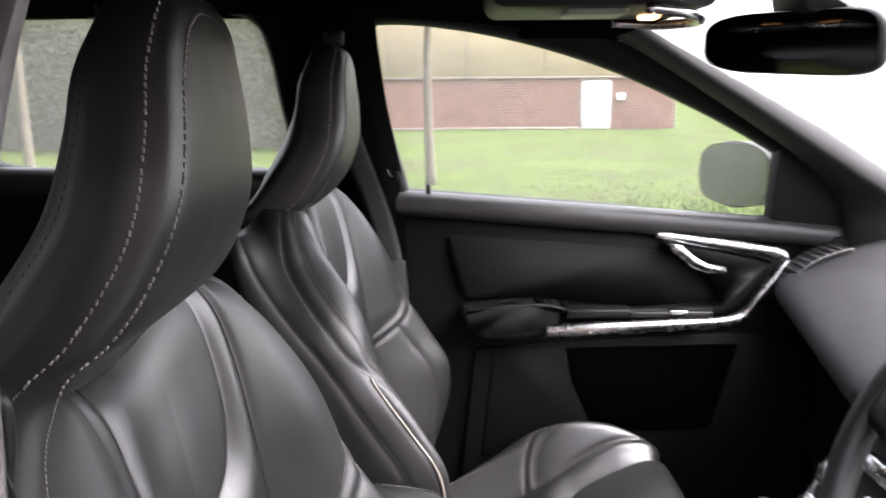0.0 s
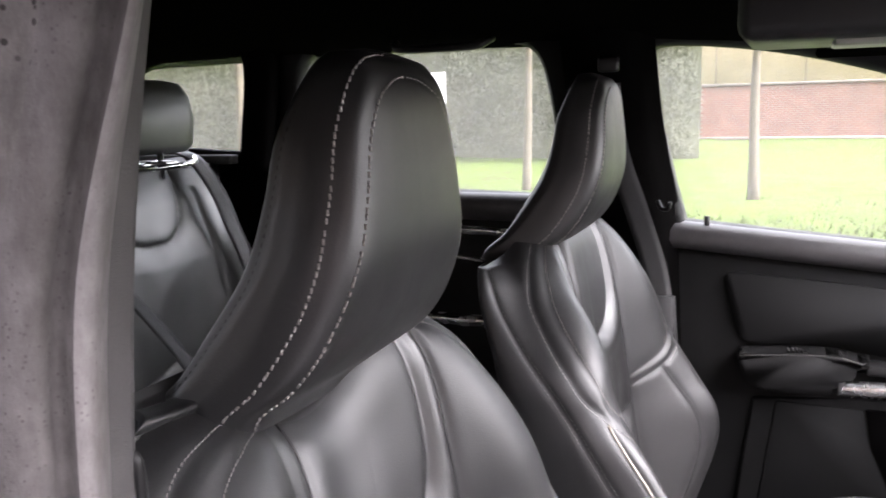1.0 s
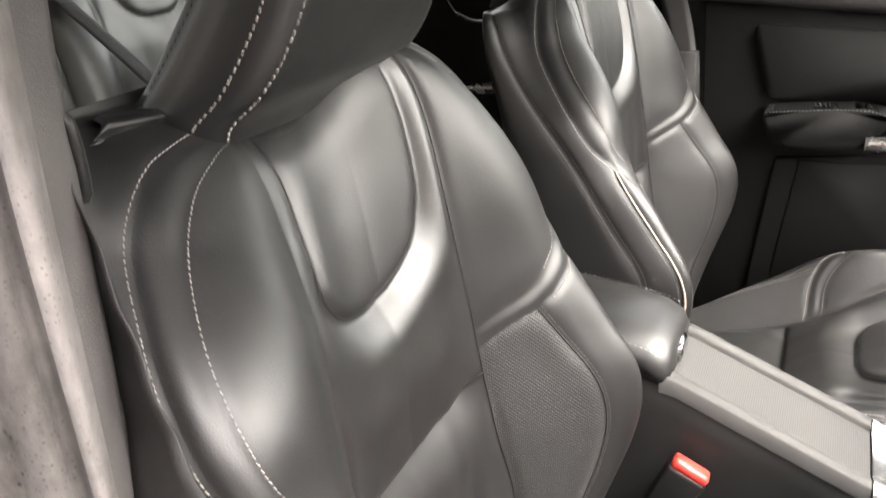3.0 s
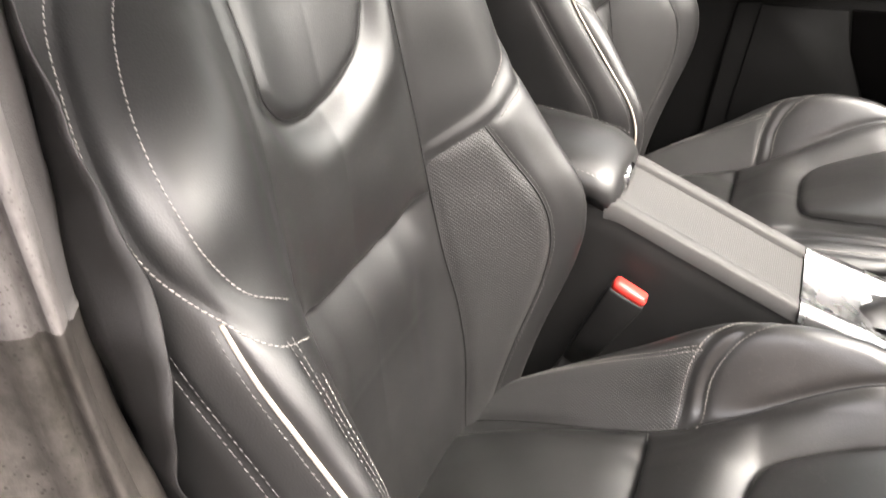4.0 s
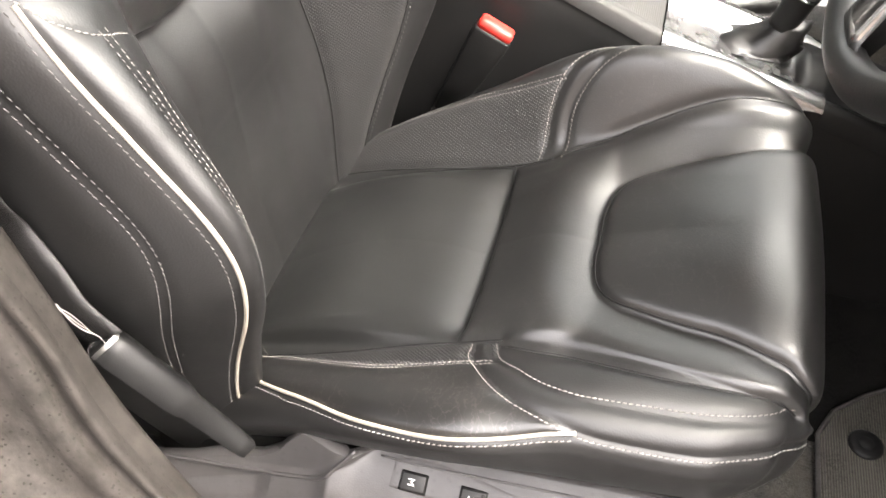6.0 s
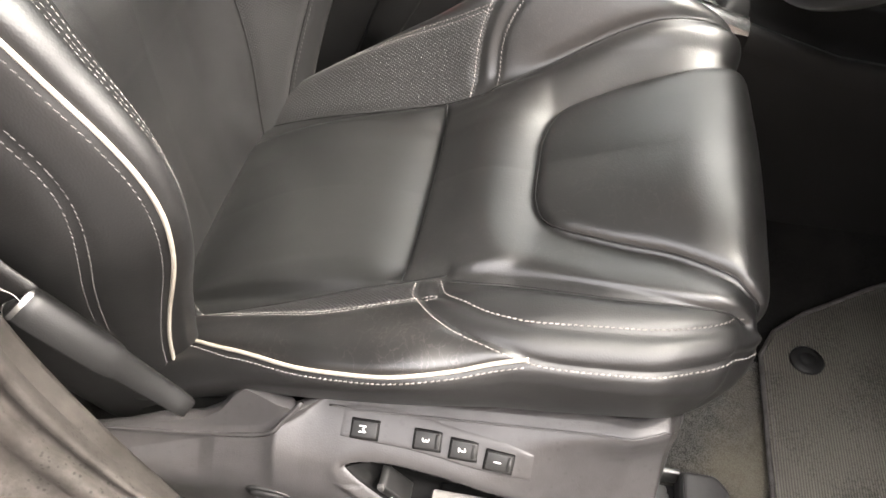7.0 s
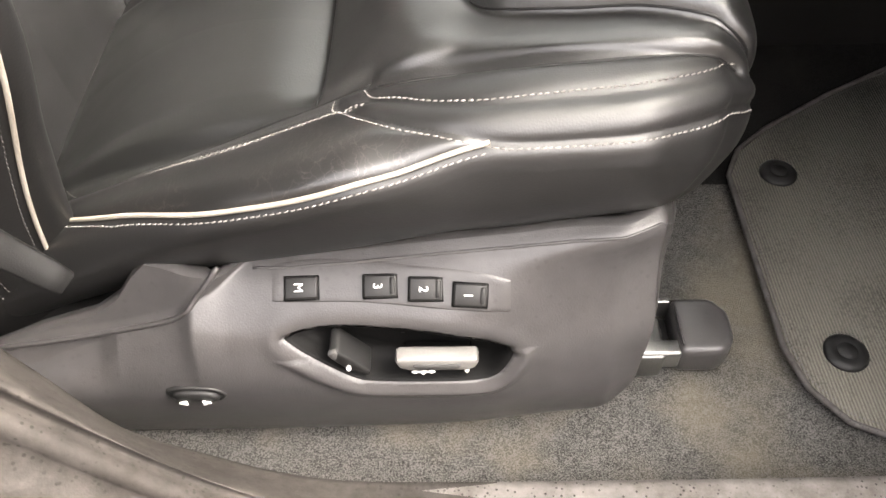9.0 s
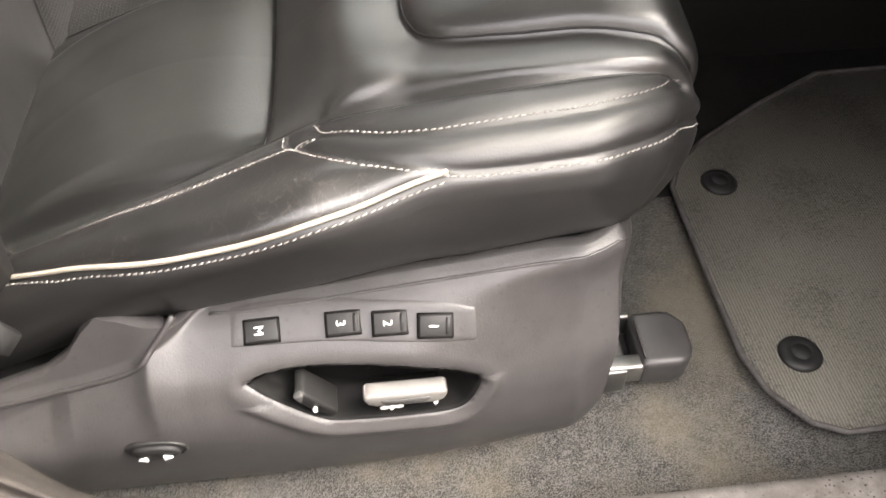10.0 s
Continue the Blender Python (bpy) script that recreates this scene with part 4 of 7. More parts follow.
def head_at(u, v):
    """The headrest: u goes round from the middle of the front (0) by the side (1) to the middle of the back (2)."""
    u, v = np.broadcast_arrays(np.asarray(u, float), np.asarray(v, float))
    a, vv = np.abs(u).ravel(), v.ravel()
    k = (0, .35, .62, .78, .92, 1.2, 1.5, 1.75, 2.0)
    w = spline(k, (0, .42, .78, .92, 1.0, 1.06, 1.02, .62, 0), a) * np.where(u.ravel() > 0, 1 + .12 * np.clip(a / .5, 0, 1) ** 2, 1.0)
    ds = spline(k, (0.0, .01, .06, .16, .34, .70, 1.02, 1.0, 1.0), a) * np.where((u.ravel() > 0) & (a < 1.5), .6 + .4 * np.clip((a - .6) / .9, 0, 1), 1.0)
    back = np.clip((a - 1.35) / .65, 0, 1)
    hw, side, dep, fr = (spline(HEAD_Z, q, vv) for q in (HEAD_HALF, HEAD_SIDE, HEAD_DEPTH, HEAD_FRONT))
    d = ds * side + (dep - side) * np.sin(back * np.pi / 2) ** 2
    out = np.stack([fr - d, np.sign(u.ravel()) * w * hw, vv], -1)
    return out.reshape(u.shape + (3,))


def build_headrest(seat, aside):
    def head_here(u, v):
        return head_at(u, v) + np.array((0, aside, 0))

    pad = Pad(head_here, 2.0, .826, 1.108, 220, 130, back=1.5)
    a = np.array(((.70, .827), (.72, .847), (.74, .867), (.74, .89), (.73, .925), (.72, .95), (.70, .98), (.69, 1.02), (.66, 1.05), (.58, 1.073), (.40, 1.086), (.20, 1.091), (0, 1.092)))
    b = np.array(((.85, .827), (.865, .847), (.895, .871), (.90, .894), (.895, .92), (.90, .95), (.90, .98), (.89, 1.02), (.88, 1.055), (.84, 1.081), (.70, 1.096), (.38, 1.103), (0, 1.104)))
    c = np.array(((1.45, .828), (1.42, .90), (1.40, 1.0), (1.36, 1.07)))
    for q in (a, b, c):
        for s in (-1, 1):
            pad.groove(smooth_line(q, 50) * (s, 1), .0014, .0030)
    pad.finish(1)
    sm = {n: smooth_line(q, 50) for n, q in (("a", a), ("b", b), ("c", c))}

    def within(n):
        q = np.vstack([sm[n], sm[n][-2::-1] * (-1, 1)])
        return lambda u, v: inside(q, u, v)
    face, rim = within("a"), within("b")
    regs = [("headrest_face", LEATHER, "", face),
            ("headrest_band", LEATHER, "", lambda u, v: rim(u, v) & (u < 0)), ("headrest_band", LEATHER, "", rim)]
    for s in (-1, 1):
        regs.append(("headrest_side", LEATHER, "", lambda u, v, s=s: (u * s > 0) & (np.abs(u) < np.interp(v, sm["c"][:, 1], sm["c"][:, 0]))))
    pad.panels(seat, regs, ("headrest_back", LEATHER, ""), "")
    for s in (-1, 1):
        part("stitching", stitch_mesh(pad, [a * (s, 1)], .0046, .0016, .0019 if s < 0 else .0009, side=.004 * s), THREAD, seat, "pale headrest stitching")
        part("stitching", stitch_mesh(pad, [b * (s, 1)], .0046, .0016, .0019 if s < 0 else .0009, side=-.004 * s), THREAD, seat, "pale headrest stitching")
    part("stitching", stitch_mesh(pad, [c * (-1, 1)], .004, .003, .0009, side=0), PLASTIC_DARK, seat)
    top = head_here(np.linspace(-2, 2, 80, endpoint=False), np.full(80, 1.108))
    c0 = top.mean(0) + (0, 0, .004)
    part("headrest_cap", grid_mesh("cap", np.stack([top, top * .4 + c0 * .6, np.repeat(c0[None], 80, 0)]), closed_u=True), LEATHER, seat)
    low = head_here(np.linspace(-2, 2, 80, endpoint=False), np.full(80, .826))
    c1 = low.mean(0)
    part("headrest_underside", grid_mesh("cap", np.stack([low, np.repeat(c1[None], 80, 0)]), closed_u=True), LEATHER, seat)


def car_seat(label, shape, aside, lower=0.0):
    seat = thing("front_seat", label, "car seat", (0, 0, 0), "front seats")
    build_backrest(seat, shape)
    before = set(seat.children)
    build_cushion(seat)
    for ob in set(seat.children) - before:
        ob.location.z -= lower
    build_headrest(seat, aside)
    part("seat_frame", block((-.16, -.215, .03), (.42, .215, .12), .02), PLASTIC_DARK, seat, "dark seat frame under the cushion")
    for sy in (-.19, .19):
        part("seat_rail", block((-.2, sy - .022, .0), (.46, sy + .022, .034), .004), STEEL, seat, "steel slide rail")
    part("recliner_cover", block((-.19, -.215, .06), (-.085, .215, .15), .02, 3), PLASTIC_DARK, seat)
    return seat


driver = car_seat("black leather driver's seat with cream piping and worn bolster", worn_back, .0235)
passenger = car_seat("black leather front passenger seat with cream piping and pale stitching", pressed_back, .008, .028)
passenger.location = (0.014, .74, 0)


# ---- driver's seat: side trim, switches, rail ----
# (x, z) of the trim's upper and lower edges, and the lean of its face below the upper edge
TRIM_TOP = ((-.20, .098), (-.12, .119), (-.071, .133), (-.032, .145), (.006, .158), (.025, .171), (.039, .189), (.051, .200), (.074, .197), (.107, .190), (.15, .192), (.194, .196), (.259, .205), (.31, .211), (.353, .217), (.418, .226), (.430, .214))
TRIM_LOW = ((-.20, .020), (-.12, .022), (-.071, .023), (-.032, .024), (.006, .024), (.025, .024), (.039, .024), (.051, .024), (.074, .023), (.107, .022), (.15, .023), (.194, .026), (.259, .032), (.31, .038), (.35, .043), (.390, .050), (.412, .085))
TRIM_FALL = ((0, -.218), (.004, -.226), (.010, -.238), (.022, -.254), (.035, -.267), (.055, -.277), (.085, -.283), (.12, -.280), (.15, -.271), (.20, -.251))
TRIM_NOSE = ((0, -.218), (.004, -.228), (.010, -.232), (.022, -.233), (.035, -.235), (.055, -.244), (.085, -.262), (.12, -.272), (.15, -.268), (.20, -.255))
SWAGE = ((-.20, .108), (-.055, .135), (-.012, .142), (.033, .154), (.068, .165), (.088, .183), (.104, .200), (.125, .225))
RECESS = ((.147, .155), (.161, .160), (.185, .163), (.217, .164), (.249, .163), (.281, .156), (.306, .144), (.313, .137), (.310, .128), (.302, .117), (.292, .1135), (.256, .1165), (.206, .119), (.194, .124), (.175, .136), (.156, .148))


def trim_y(x, z):
    """How far out the trim's face stands at a place."""
    tx, tz = np.array(TRIM_TOP).T
    sx, sz = np.array(SWAGE).T
    f, n = np.array(TRIM_FALL).T, np.array(TRIM_NOSE).T
    x, z = np.asarray(x, float), np.asarray(z, float)
    top, line = np.interp(x, tx, tz), spline(sx, sz, np.clip(x, -.2, .125))
    rear = np.clip((.13 - x) / .06, 0, 1)
    rear = rear * rear * (3 - 2 * rear)
    d = np.clip((spline(tx, tz, np.clip(x, .06, .43)) * (1 - rear) + np.minimum(line + .022, top + .004) * rear) - z, .022 * rear, .2)
    k = np.clip((x - .25) / .15, 0, 1)
    k = k * k * (3 - 2 * k)
    y = spline(f[0], f[1], d) * (1 - k) + spline(n[0], n[1], d) * k
    low = spline((0, .03, .06, .09, .12, .16, .24), (-.258, -.270, -.279, -.2835, -.284, -.28, -.27), z) * (1 - k) + spline((0, .03, .06, .09, .12, .16, .24), (-.252, -.262, -.270, -.2715, -.262, -.244, -.235), z) * k
    w = np.clip((z - .085) / .06, 0, 1)
    w = w * w * (3 - 2 * w)
    y = y * w + low * (1 - w)
    y = y + .02 * np.clip(-x / .2, 0, 1) ** 2 + np.interp(x, (.39, .42, .43), (.0, .010, .022))
    s = np.clip((z - line) / .006, 0, 1)
    return y + (.004 * s * s * (3 - 2 * s) + .45 * np.clip(z - line, 0, .05)) * np.clip((.122 - x) / .03, 0, 1)


def side_trim():
    """The plastic cover on the sill side of the driver's seat: a bowed shell with a switch recess."""
    n, m = 240, 130
    tx, tz = np.array(TRIM_TOP).T
    lx, lz = np.array(TRIM_LOW).T
    i = np.linspace(0, 1, len(tx))
    f = np.linspace(0, 1, n)
    t = np.stack([spline(i, tx, f), np.interp(spline(i, tx, f), tx, tz)], -1)
    l = np.stack([spline(i, lx, f), spline(i, lz, f)], -1)
    s = np.linspace(0, 1, m)[:, None] ** .8
    x = l[None, :, 0] * (1 - s) + t[None, :, 0] * s
    z = l[None, :, 1] * (1 - s) + t[None, :, 1] * s
    y = trim_y(x, z)
    rim = smooth_line(RECESS + RECESS[:1], 160)[:-1]
    d = np.full(x.shape, 9.0)
    for q in rim:
        d = np.minimum(d, np.hypot(x - q[0], z - q[1]))
    hole = inside(rim, x, z)
    y = y + np.where(hole, .036 * np.clip(d / .0015, 0, 1), .0035 * np.exp(-d / .003) - np.where(z < .14, .0035, .001) * np.exp(-((d - .010) / .005) ** 2))
    P = np.stack([x, y, z], -1)
    part("side_trim", grid_mesh("side_trim", P), PLASTIC, driver, "charcoal plastic side trim")
    edge = np.stack([P[-1], P[-1] + (0, .005, .0012), P[-1] + (0, .012, -.001), P[-1] + (0, .018, -.03)], 0)
    part("trim_edge", grid_mesh("trim_edge", edge), PLASTIC, driver)
    front = np.stack([P[:, -1], P[:, -1] + (.004, .012, 0), P[:, -1] + (.002, .03, 0), P[:, -1] + (-.03, .05, 0)], 0)
    part("trim_front", grid_mesh("trim_front", front), PLASTIC, driver)
    xr = np.linspace(.125, .425, 60)
    zr = np.interp(xr, tx, tz) - .0045
    part("trim_ridge", tube(np.stack([xr, trim_y(xr, zr) + .0004, zr], -1), .0013, 8), PLASTIC, driver)
    sw = smooth_line(SWAGE[:-1], 80)
    part("swage_ridge", tube(np.stack([sw[:, 0], trim_y(sw[:, 0], sw[:, 1] - .001) + .001, sw[:, 1]], -1), .0022, 8), PLASTIC, driver)
    mid = rim.mean(0)
    rings = []
    for k, dy in ((1.004, .0024), (.985, .0026), (.96, .005), (.93, .012), (.90, .020), (.5, .021), (.02, .021)):
        q = mid + (rim - mid) * k
        yy = trim_y(rim[:, 0], rim[:, 1]) + dy if dy < .015 else np.full(len(q), -.253)
        rings.append(np.stack([q[:, 0], yy, q[:, 1]], -1))
    part("switch_recess", loft(rings, caps=False), RECESS_BLACK, driver, "switch recess, painted near black for its shade")


side_trim()



def writing(text, size, place, material, parent):
    """Raised letters laid at a place."""
    c = bpy.data.curves.new("lettering", "FONT")
    c.body, c.size, c.extrude, c.align_x, c.align_y = text, size, 0.0003, "CENTER", "CENTER"
    tmp = bpy.data.objects.new("lettering", c)
    scene.collection.objects.link(tmp)
    bpy.context.view_layer.update()
    me = bpy.data.meshes.new_from_object(tmp.evaluated_get(bpy.context.evaluated_depsgraph_get()))
    bpy.data.objects.remove(tmp)
    me.transform(place)
    me.materials.clear()
    return part("lettering", me, material, parent, "", smooth=False)


def on_trim(x, z):
    """A place on the trim with the tilt of its face there."""
    y0, y1 = float(trim_y(np.array(x), np.array(z - .005))), float(trim_y(np.array(x), np.array(z + .005)))
    return float(trim_y(np.array(x), np.array(z))), math.atan2(y1 - y0, .010)


def memory_buttons():
    edges = ((.137, .1745, .1885), (.165, .1752, .1915), (.20, .1772, .1938), (.236, .1782, .1955), (.27, .1778, .1968), (.294, .1748, .1955), (.313, .1712, .1915))
    ex, e0, e1 = np.array(edges).T
    xs, ks = np.linspace(.137, .313, 44), np.array((0, .03, .08, .2, .4, .6, .8, .92, .97, 1))
    X = np.repeat(xs[None], len(ks), 0)
    Z = spline(ex, e0, xs)[None] * (1 - ks[:, None]) + spline(ex, e1, xs)[None] * ks[:, None]
    rim = np.minimum(np.minimum(ks, 1 - ks)[:, None] / .05, np.minimum(xs - .137, .313 - xs)[None] / .006)
    Y = trim_y(X, Z) + .0012 - .0030 * np.clip(rim, 0, 1) + .0010 * np.clip(rim - 1, 0, 1)
    part("button_plate", grid_mesh("plate", np.stack([X, Y, Z], -1)), PLASTIC, driver)
    for text, x, z, tilt in (("M", .1612, .1818, -2), ("3", .2182, .1862, -1), ("2", .2506, .1876, 2), ("1", .2818, .1858, 6)):
        y, lean = on_trim(x, z)
        place = Matrix.Translation((x, y - .0014, z)) @ Euler((-lean, radians(tilt), 0)).to_matrix().to_4x4()
        key = part("memory_button", block((-.0119, -.0032, -.0080), (.0119, .004, .0080), .0014, 2), PLASTIC_DARK, driver, "black memory button")
        key.matrix_local = place
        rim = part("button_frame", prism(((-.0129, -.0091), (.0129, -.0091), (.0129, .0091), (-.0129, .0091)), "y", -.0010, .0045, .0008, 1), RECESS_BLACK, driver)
        rim.matrix_local = place
        if text != "M":
            part("ridge", block((.0068, -.0044, -.0062), (.0104, -.003, .0062), .0007, 1), PLASTIC_DARK, key)
        writing(text, .0092, place @ Matrix.Translation((-.002, -.0033, 0)) @ Matrix.Rotation(radians(90), 4, "X") @ Matrix.Rotation(radians(-90), 4, "Z"), WHITE, driver)


memory_buttons()


def switches():
    rock = ((.1800, .1565), (.1868, .1580), (.2090, .1300), (.2060, .1245), (.1920, .1330), (.1825, .1455))
    part("backrest_switch", prism(rock, "y", -.2805, -.258, .0024, 3), PLASTIC_DARK, driver, "black lumbar rocker")
    # grey facet paints the highlight along the rocker's top edge
    part("switch_edge", prism(((.1795, .1555), (.1850, .1585), (.1868, .1560), (.1850, .1480), (.1825, .1490)), "y", -.2815, -.277, .001, 2), PLASTIC_GREY, driver, "grey edge of the rocker, a painted highlight")
    pts = ((.2262, .1415), (.2300, .1440), (.2860, .1435), (.2885, .1405), (.2860, .1325), (.2800, .1288), (.2370, .1292), (.2295, .1330))
    grip = part("seat_switch", prism(pts, "y", -.2800, -.2665, .0028, 3), SWITCH_GREY, driver, "grey sliding seat switch")
    part("finger_dip", prism([(x * .58 + .257 * .42, z * .45 + .1350 * .55) for x, z in pts], "y", -.2808, -.279, .0006, 1), PLASTIC_GREY, grip)
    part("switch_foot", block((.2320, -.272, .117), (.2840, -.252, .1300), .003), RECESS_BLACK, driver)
    # white arrow symbols below the switches
    for cx, cz, cy, wide in ((.2470, .1235, -.2775, 1), (.2795, .1245, -.2770, 0), (.1930, .1380, -.2822, 0)):
        for ax, az in ((1, 0), (-1, 0), (0, 1), (0, -1)) if wide else ((0, 1), (0, -1)):
            reach, w = (.0088 if wide and ax else .0036), .0017
            tip, base = (cx + ax * reach, cz + az * reach), (cx + ax * reach * .55, cz + az * reach * .3)
            tri = (tip, (base[0] - az * w, base[1] + ax * w), (base[0] + az * w, base[1] - ax * w))
            part("arrow_symbol", prism(tri, "y", cy, cy + .0015, 0), WHITE, driver, smooth=False)
        if wide:
            part("arrow_symbol", prism(((cx - .006, cz - .0006), (cx + .006, cz - .0006), (cx + .006, cz + .0006), (cx - .006, cz + .0006)), "y", cy, cy + .0015, 0), WHITE, driver, smooth=False)
    pod = part("lumbar_switch", loft([[(.0760 + r * .0200 * math.copysign(abs(math.cos(a)) ** .7, math.cos(a)), -.2825 - d, .1090 + r * .0085 * math.sin(a) - .08 * r * .02 * math.cos(a)) for a in np.linspace(0, 2 * math.pi, 28, endpoint=False)]
               for r, d in ((1.12, -.004), (1.12, .0015), (1.0, .003), (.92, .0), (.86, .0045), (.70, .006), (.02, .0065))]), PLASTIC_DARK, driver, "black oval lumbar switch")
    for cx, mir in ((.0665, 1), (.0840, -1)):
        tri = ((cx - .0033 * mir, .1060), (cx + .0028 * mir, .1085), (cx + .0028 * mir, .1032))
        part("arrow_symbol", prism(tri, "y", -.2903, -.2890, 0), WHITE, pod, smooth=False)


switches()


def rail_end():
    cap = thing("rail_cover", "grey plastic end cap on the seat rail", "rail cover", (0, 0, 0))
    pts = ((.470, -.211), (.510, -.211), (.523, -.198), (.524, -.166), (.510, -.150), (.472, -.150))
    part("cap", prism(pts, "z", .004, .040, .008, 4), PLASTIC, cap)
    part("cap_rib", block((.474, -.203, .0385), (.476, -.160, .0415), .0005, 1), PLASTIC, cap)
    part("rail_tongue", block((.40, -.210, .012), (.474, -.194, .036), .003), STEEL, cap, "bare steel rail")
    part("rail_tongue", block((.40, -.158, .018), (.472, -.152, .042), .002), STEEL, cap, "bare steel rail")
    part("rail_bed", block((.40, -.194, .004), (.472, -.158, .016), .002), PLASTIC_DARK, cap)
    for k in range(3):
        part("rail_slot", block((.428 + .014 * k, -.180, .0155), (.437 + .014 * k, -.170, .018), .001, 1), STEEL, cap)


rail_end()


# ---- cabin floor and sill ----
def floor_sheet():
    xs, ys = np.linspace(-1.1, 1.15, 170), np.linspace(-.345, 1.12, 120)
    X, Y = np.meshgrid(xs, ys)
    Z = np.array([.004 * noise.noise(Vector((x * 9, y * 9, 0))) for x, y in zip(X.ravel(), Y.ravel())]).reshape(X.shape) - .004
    Z = Z + np.clip((X - 1.02) * .9, 0, .30)
    Z = Z + .02 * np.exp(-((Y + .345) / .03) ** 2)
    ob = part("floor", grid_mesh("floor", np.stack([X, Y, Z], -1)), CARPET)
    tagged(ob, "charcoal car carpet with sandy dirt along the sill", "carpet", kind="structure")
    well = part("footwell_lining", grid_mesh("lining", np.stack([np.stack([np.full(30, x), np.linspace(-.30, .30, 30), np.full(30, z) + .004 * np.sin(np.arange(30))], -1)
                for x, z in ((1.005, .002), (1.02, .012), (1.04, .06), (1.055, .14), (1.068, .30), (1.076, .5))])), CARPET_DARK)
    # thin dark sheet over the floor, painting the shade beyond the mat
    X, Y = np.meshgrid(np.linspace(.50, 1.03, 40), np.linspace(.03, .42, 30))
    Z = np.array([.0012 * noise.noise(Vector((x * 14, y * 14, 3))) for x, y in zip(X.ravel(), Y.ravel())]).reshape(X.shape) + .0025
    tunnel = part("tunnel_shade_carpet", grid_mesh("tunnel", np.stack([X, Y, Z], -1)), CARPET_DARK)
    tagged(tunnel, "carpet between floor mat and centre console, blackened for the shade there", "carpet", kind="structure")
    tagged(well, "carpet lining of the driver's footwell, blackened for its shade", "carpet", kind="structure")


floor_sheet()


def floor_mat():
    mat = thing("floor_mat", "ribbed dark brown textile floor mat with stitched binding", "floor mat", (0, 0, 0))
    rim = ((.580, .035), (.600, .075), (.64, .110), (.73, .168), (.83, .222), (.93, .225), (1.0, .225), (1.0, -.272), (.80, -.274), (.640, -.280), (.612, -.267), (.586, -.232), (.576, -.19), (.578, -.06))
    bm = prism(rim, "z", .004, .011, .002, 1)
    part("mat_body", bm, MAT, mat)
    c = np.array([(*p, .011) for p in rim + rim[:1]], float)
    line = np.vstack([np.linspace(a, b, 14, endpoint=False) for a, b in zip(c[:-1], c[1:])])
    part("binding", tube(line, .0030, 8, True), SEAL, mat, "dark bound edge")
    mid = c[:-1].mean(0)
    V, F = [], []
    inner = line + (mid - line) / np.linalg.norm(mid - line, axis=1, keepdims=True) * .008
    seg = smooth_line(inner, 900)
    for i in range(0, 896, 2):
        a, b = seg[i], seg[i + 1]
        t = (b - a) / (np.linalg.norm(b - a) + 1e-9)
        s = np.array((-t[1], t[0], 0)) * .0007
        o = len(V)
        V += [tuple(a - s + (0, 0, .001)), tuple(b - s + (0, 0, .001)), tuple(b + s + (0, 0, .001)), tuple(a + s + (0, 0, .001)), tuple((a + b) / 2 + (0, 0, .002))]
        F += [(o, o + 1, o + 4), (o + 1, o + 2, o + 4), (o + 2, o + 3, o + 4), (o + 3, o, o + 4)]
    me = bpy.data.meshes.new("stitching")
    me.from_pydata(V, [], F)
    part("stitching", me, THREAD_GREY, mat, "tan edge stitching")
    for x, y in ((.635, .037), (.631, -.197)):
        prof = ((.0205, .0), (.0205, .0020), (.0180, .0045), (.0110, .0062), (.0098, .0054), (.0085, .0054), (.0072, .0068), (.0, .0070))
        ring = [[(x + r * math.cos(a), y + r * math.sin(a), .0105 + h) for a in np.linspace(0, 2 * math.pi, 28, endpoint=False)] for r, h in prof]
        part("mat_stud", loft(ring), PLASTIC_DARK, mat, "round black fixing stud")


floor_mat()

# the front edge of the driver's-side pillar as it runs down and turns into the sill
PILLAR_EDGE = ((-.072, -.258, 1.22), (-.101, -.260, 1.10), (-.119, -.262, 1.0), (-.123, -.270, .90), (-.119, -.282, .78), (-.124, -.288, .66), (-.122, -.290, .58), (-.098, -.295, .51),
               (-.076, -.302, .43), (-.054, -.311, .35), (-.020, -.320, .27), (.016, -.328, .205), (.046, -.332, .148), (.094, -.334, .112), (.135, -.336, .088), (.19, -.337, .070), (.30, -.337, .063))
PILLAR_FOLD = ((-.010, -.318, 1.22), (-.054, -.322, 1.10), (-.089, -.325, 1.0), (-.099, -.326, .90), (-.102, -.327, .78), (-.102, -.328, .66), (-.098, -.330, .58), (-.086, -.336, .51),
               (-.056, -.343, .43), (-.040, -.352, .35), (.000, -.360, .275), (.040, -.365, .225), (.070, -.368, .190), (.110, -.371, .148), (.160, -.374, .108), (.22, -.377, .079), (.32, -.380, .0665))


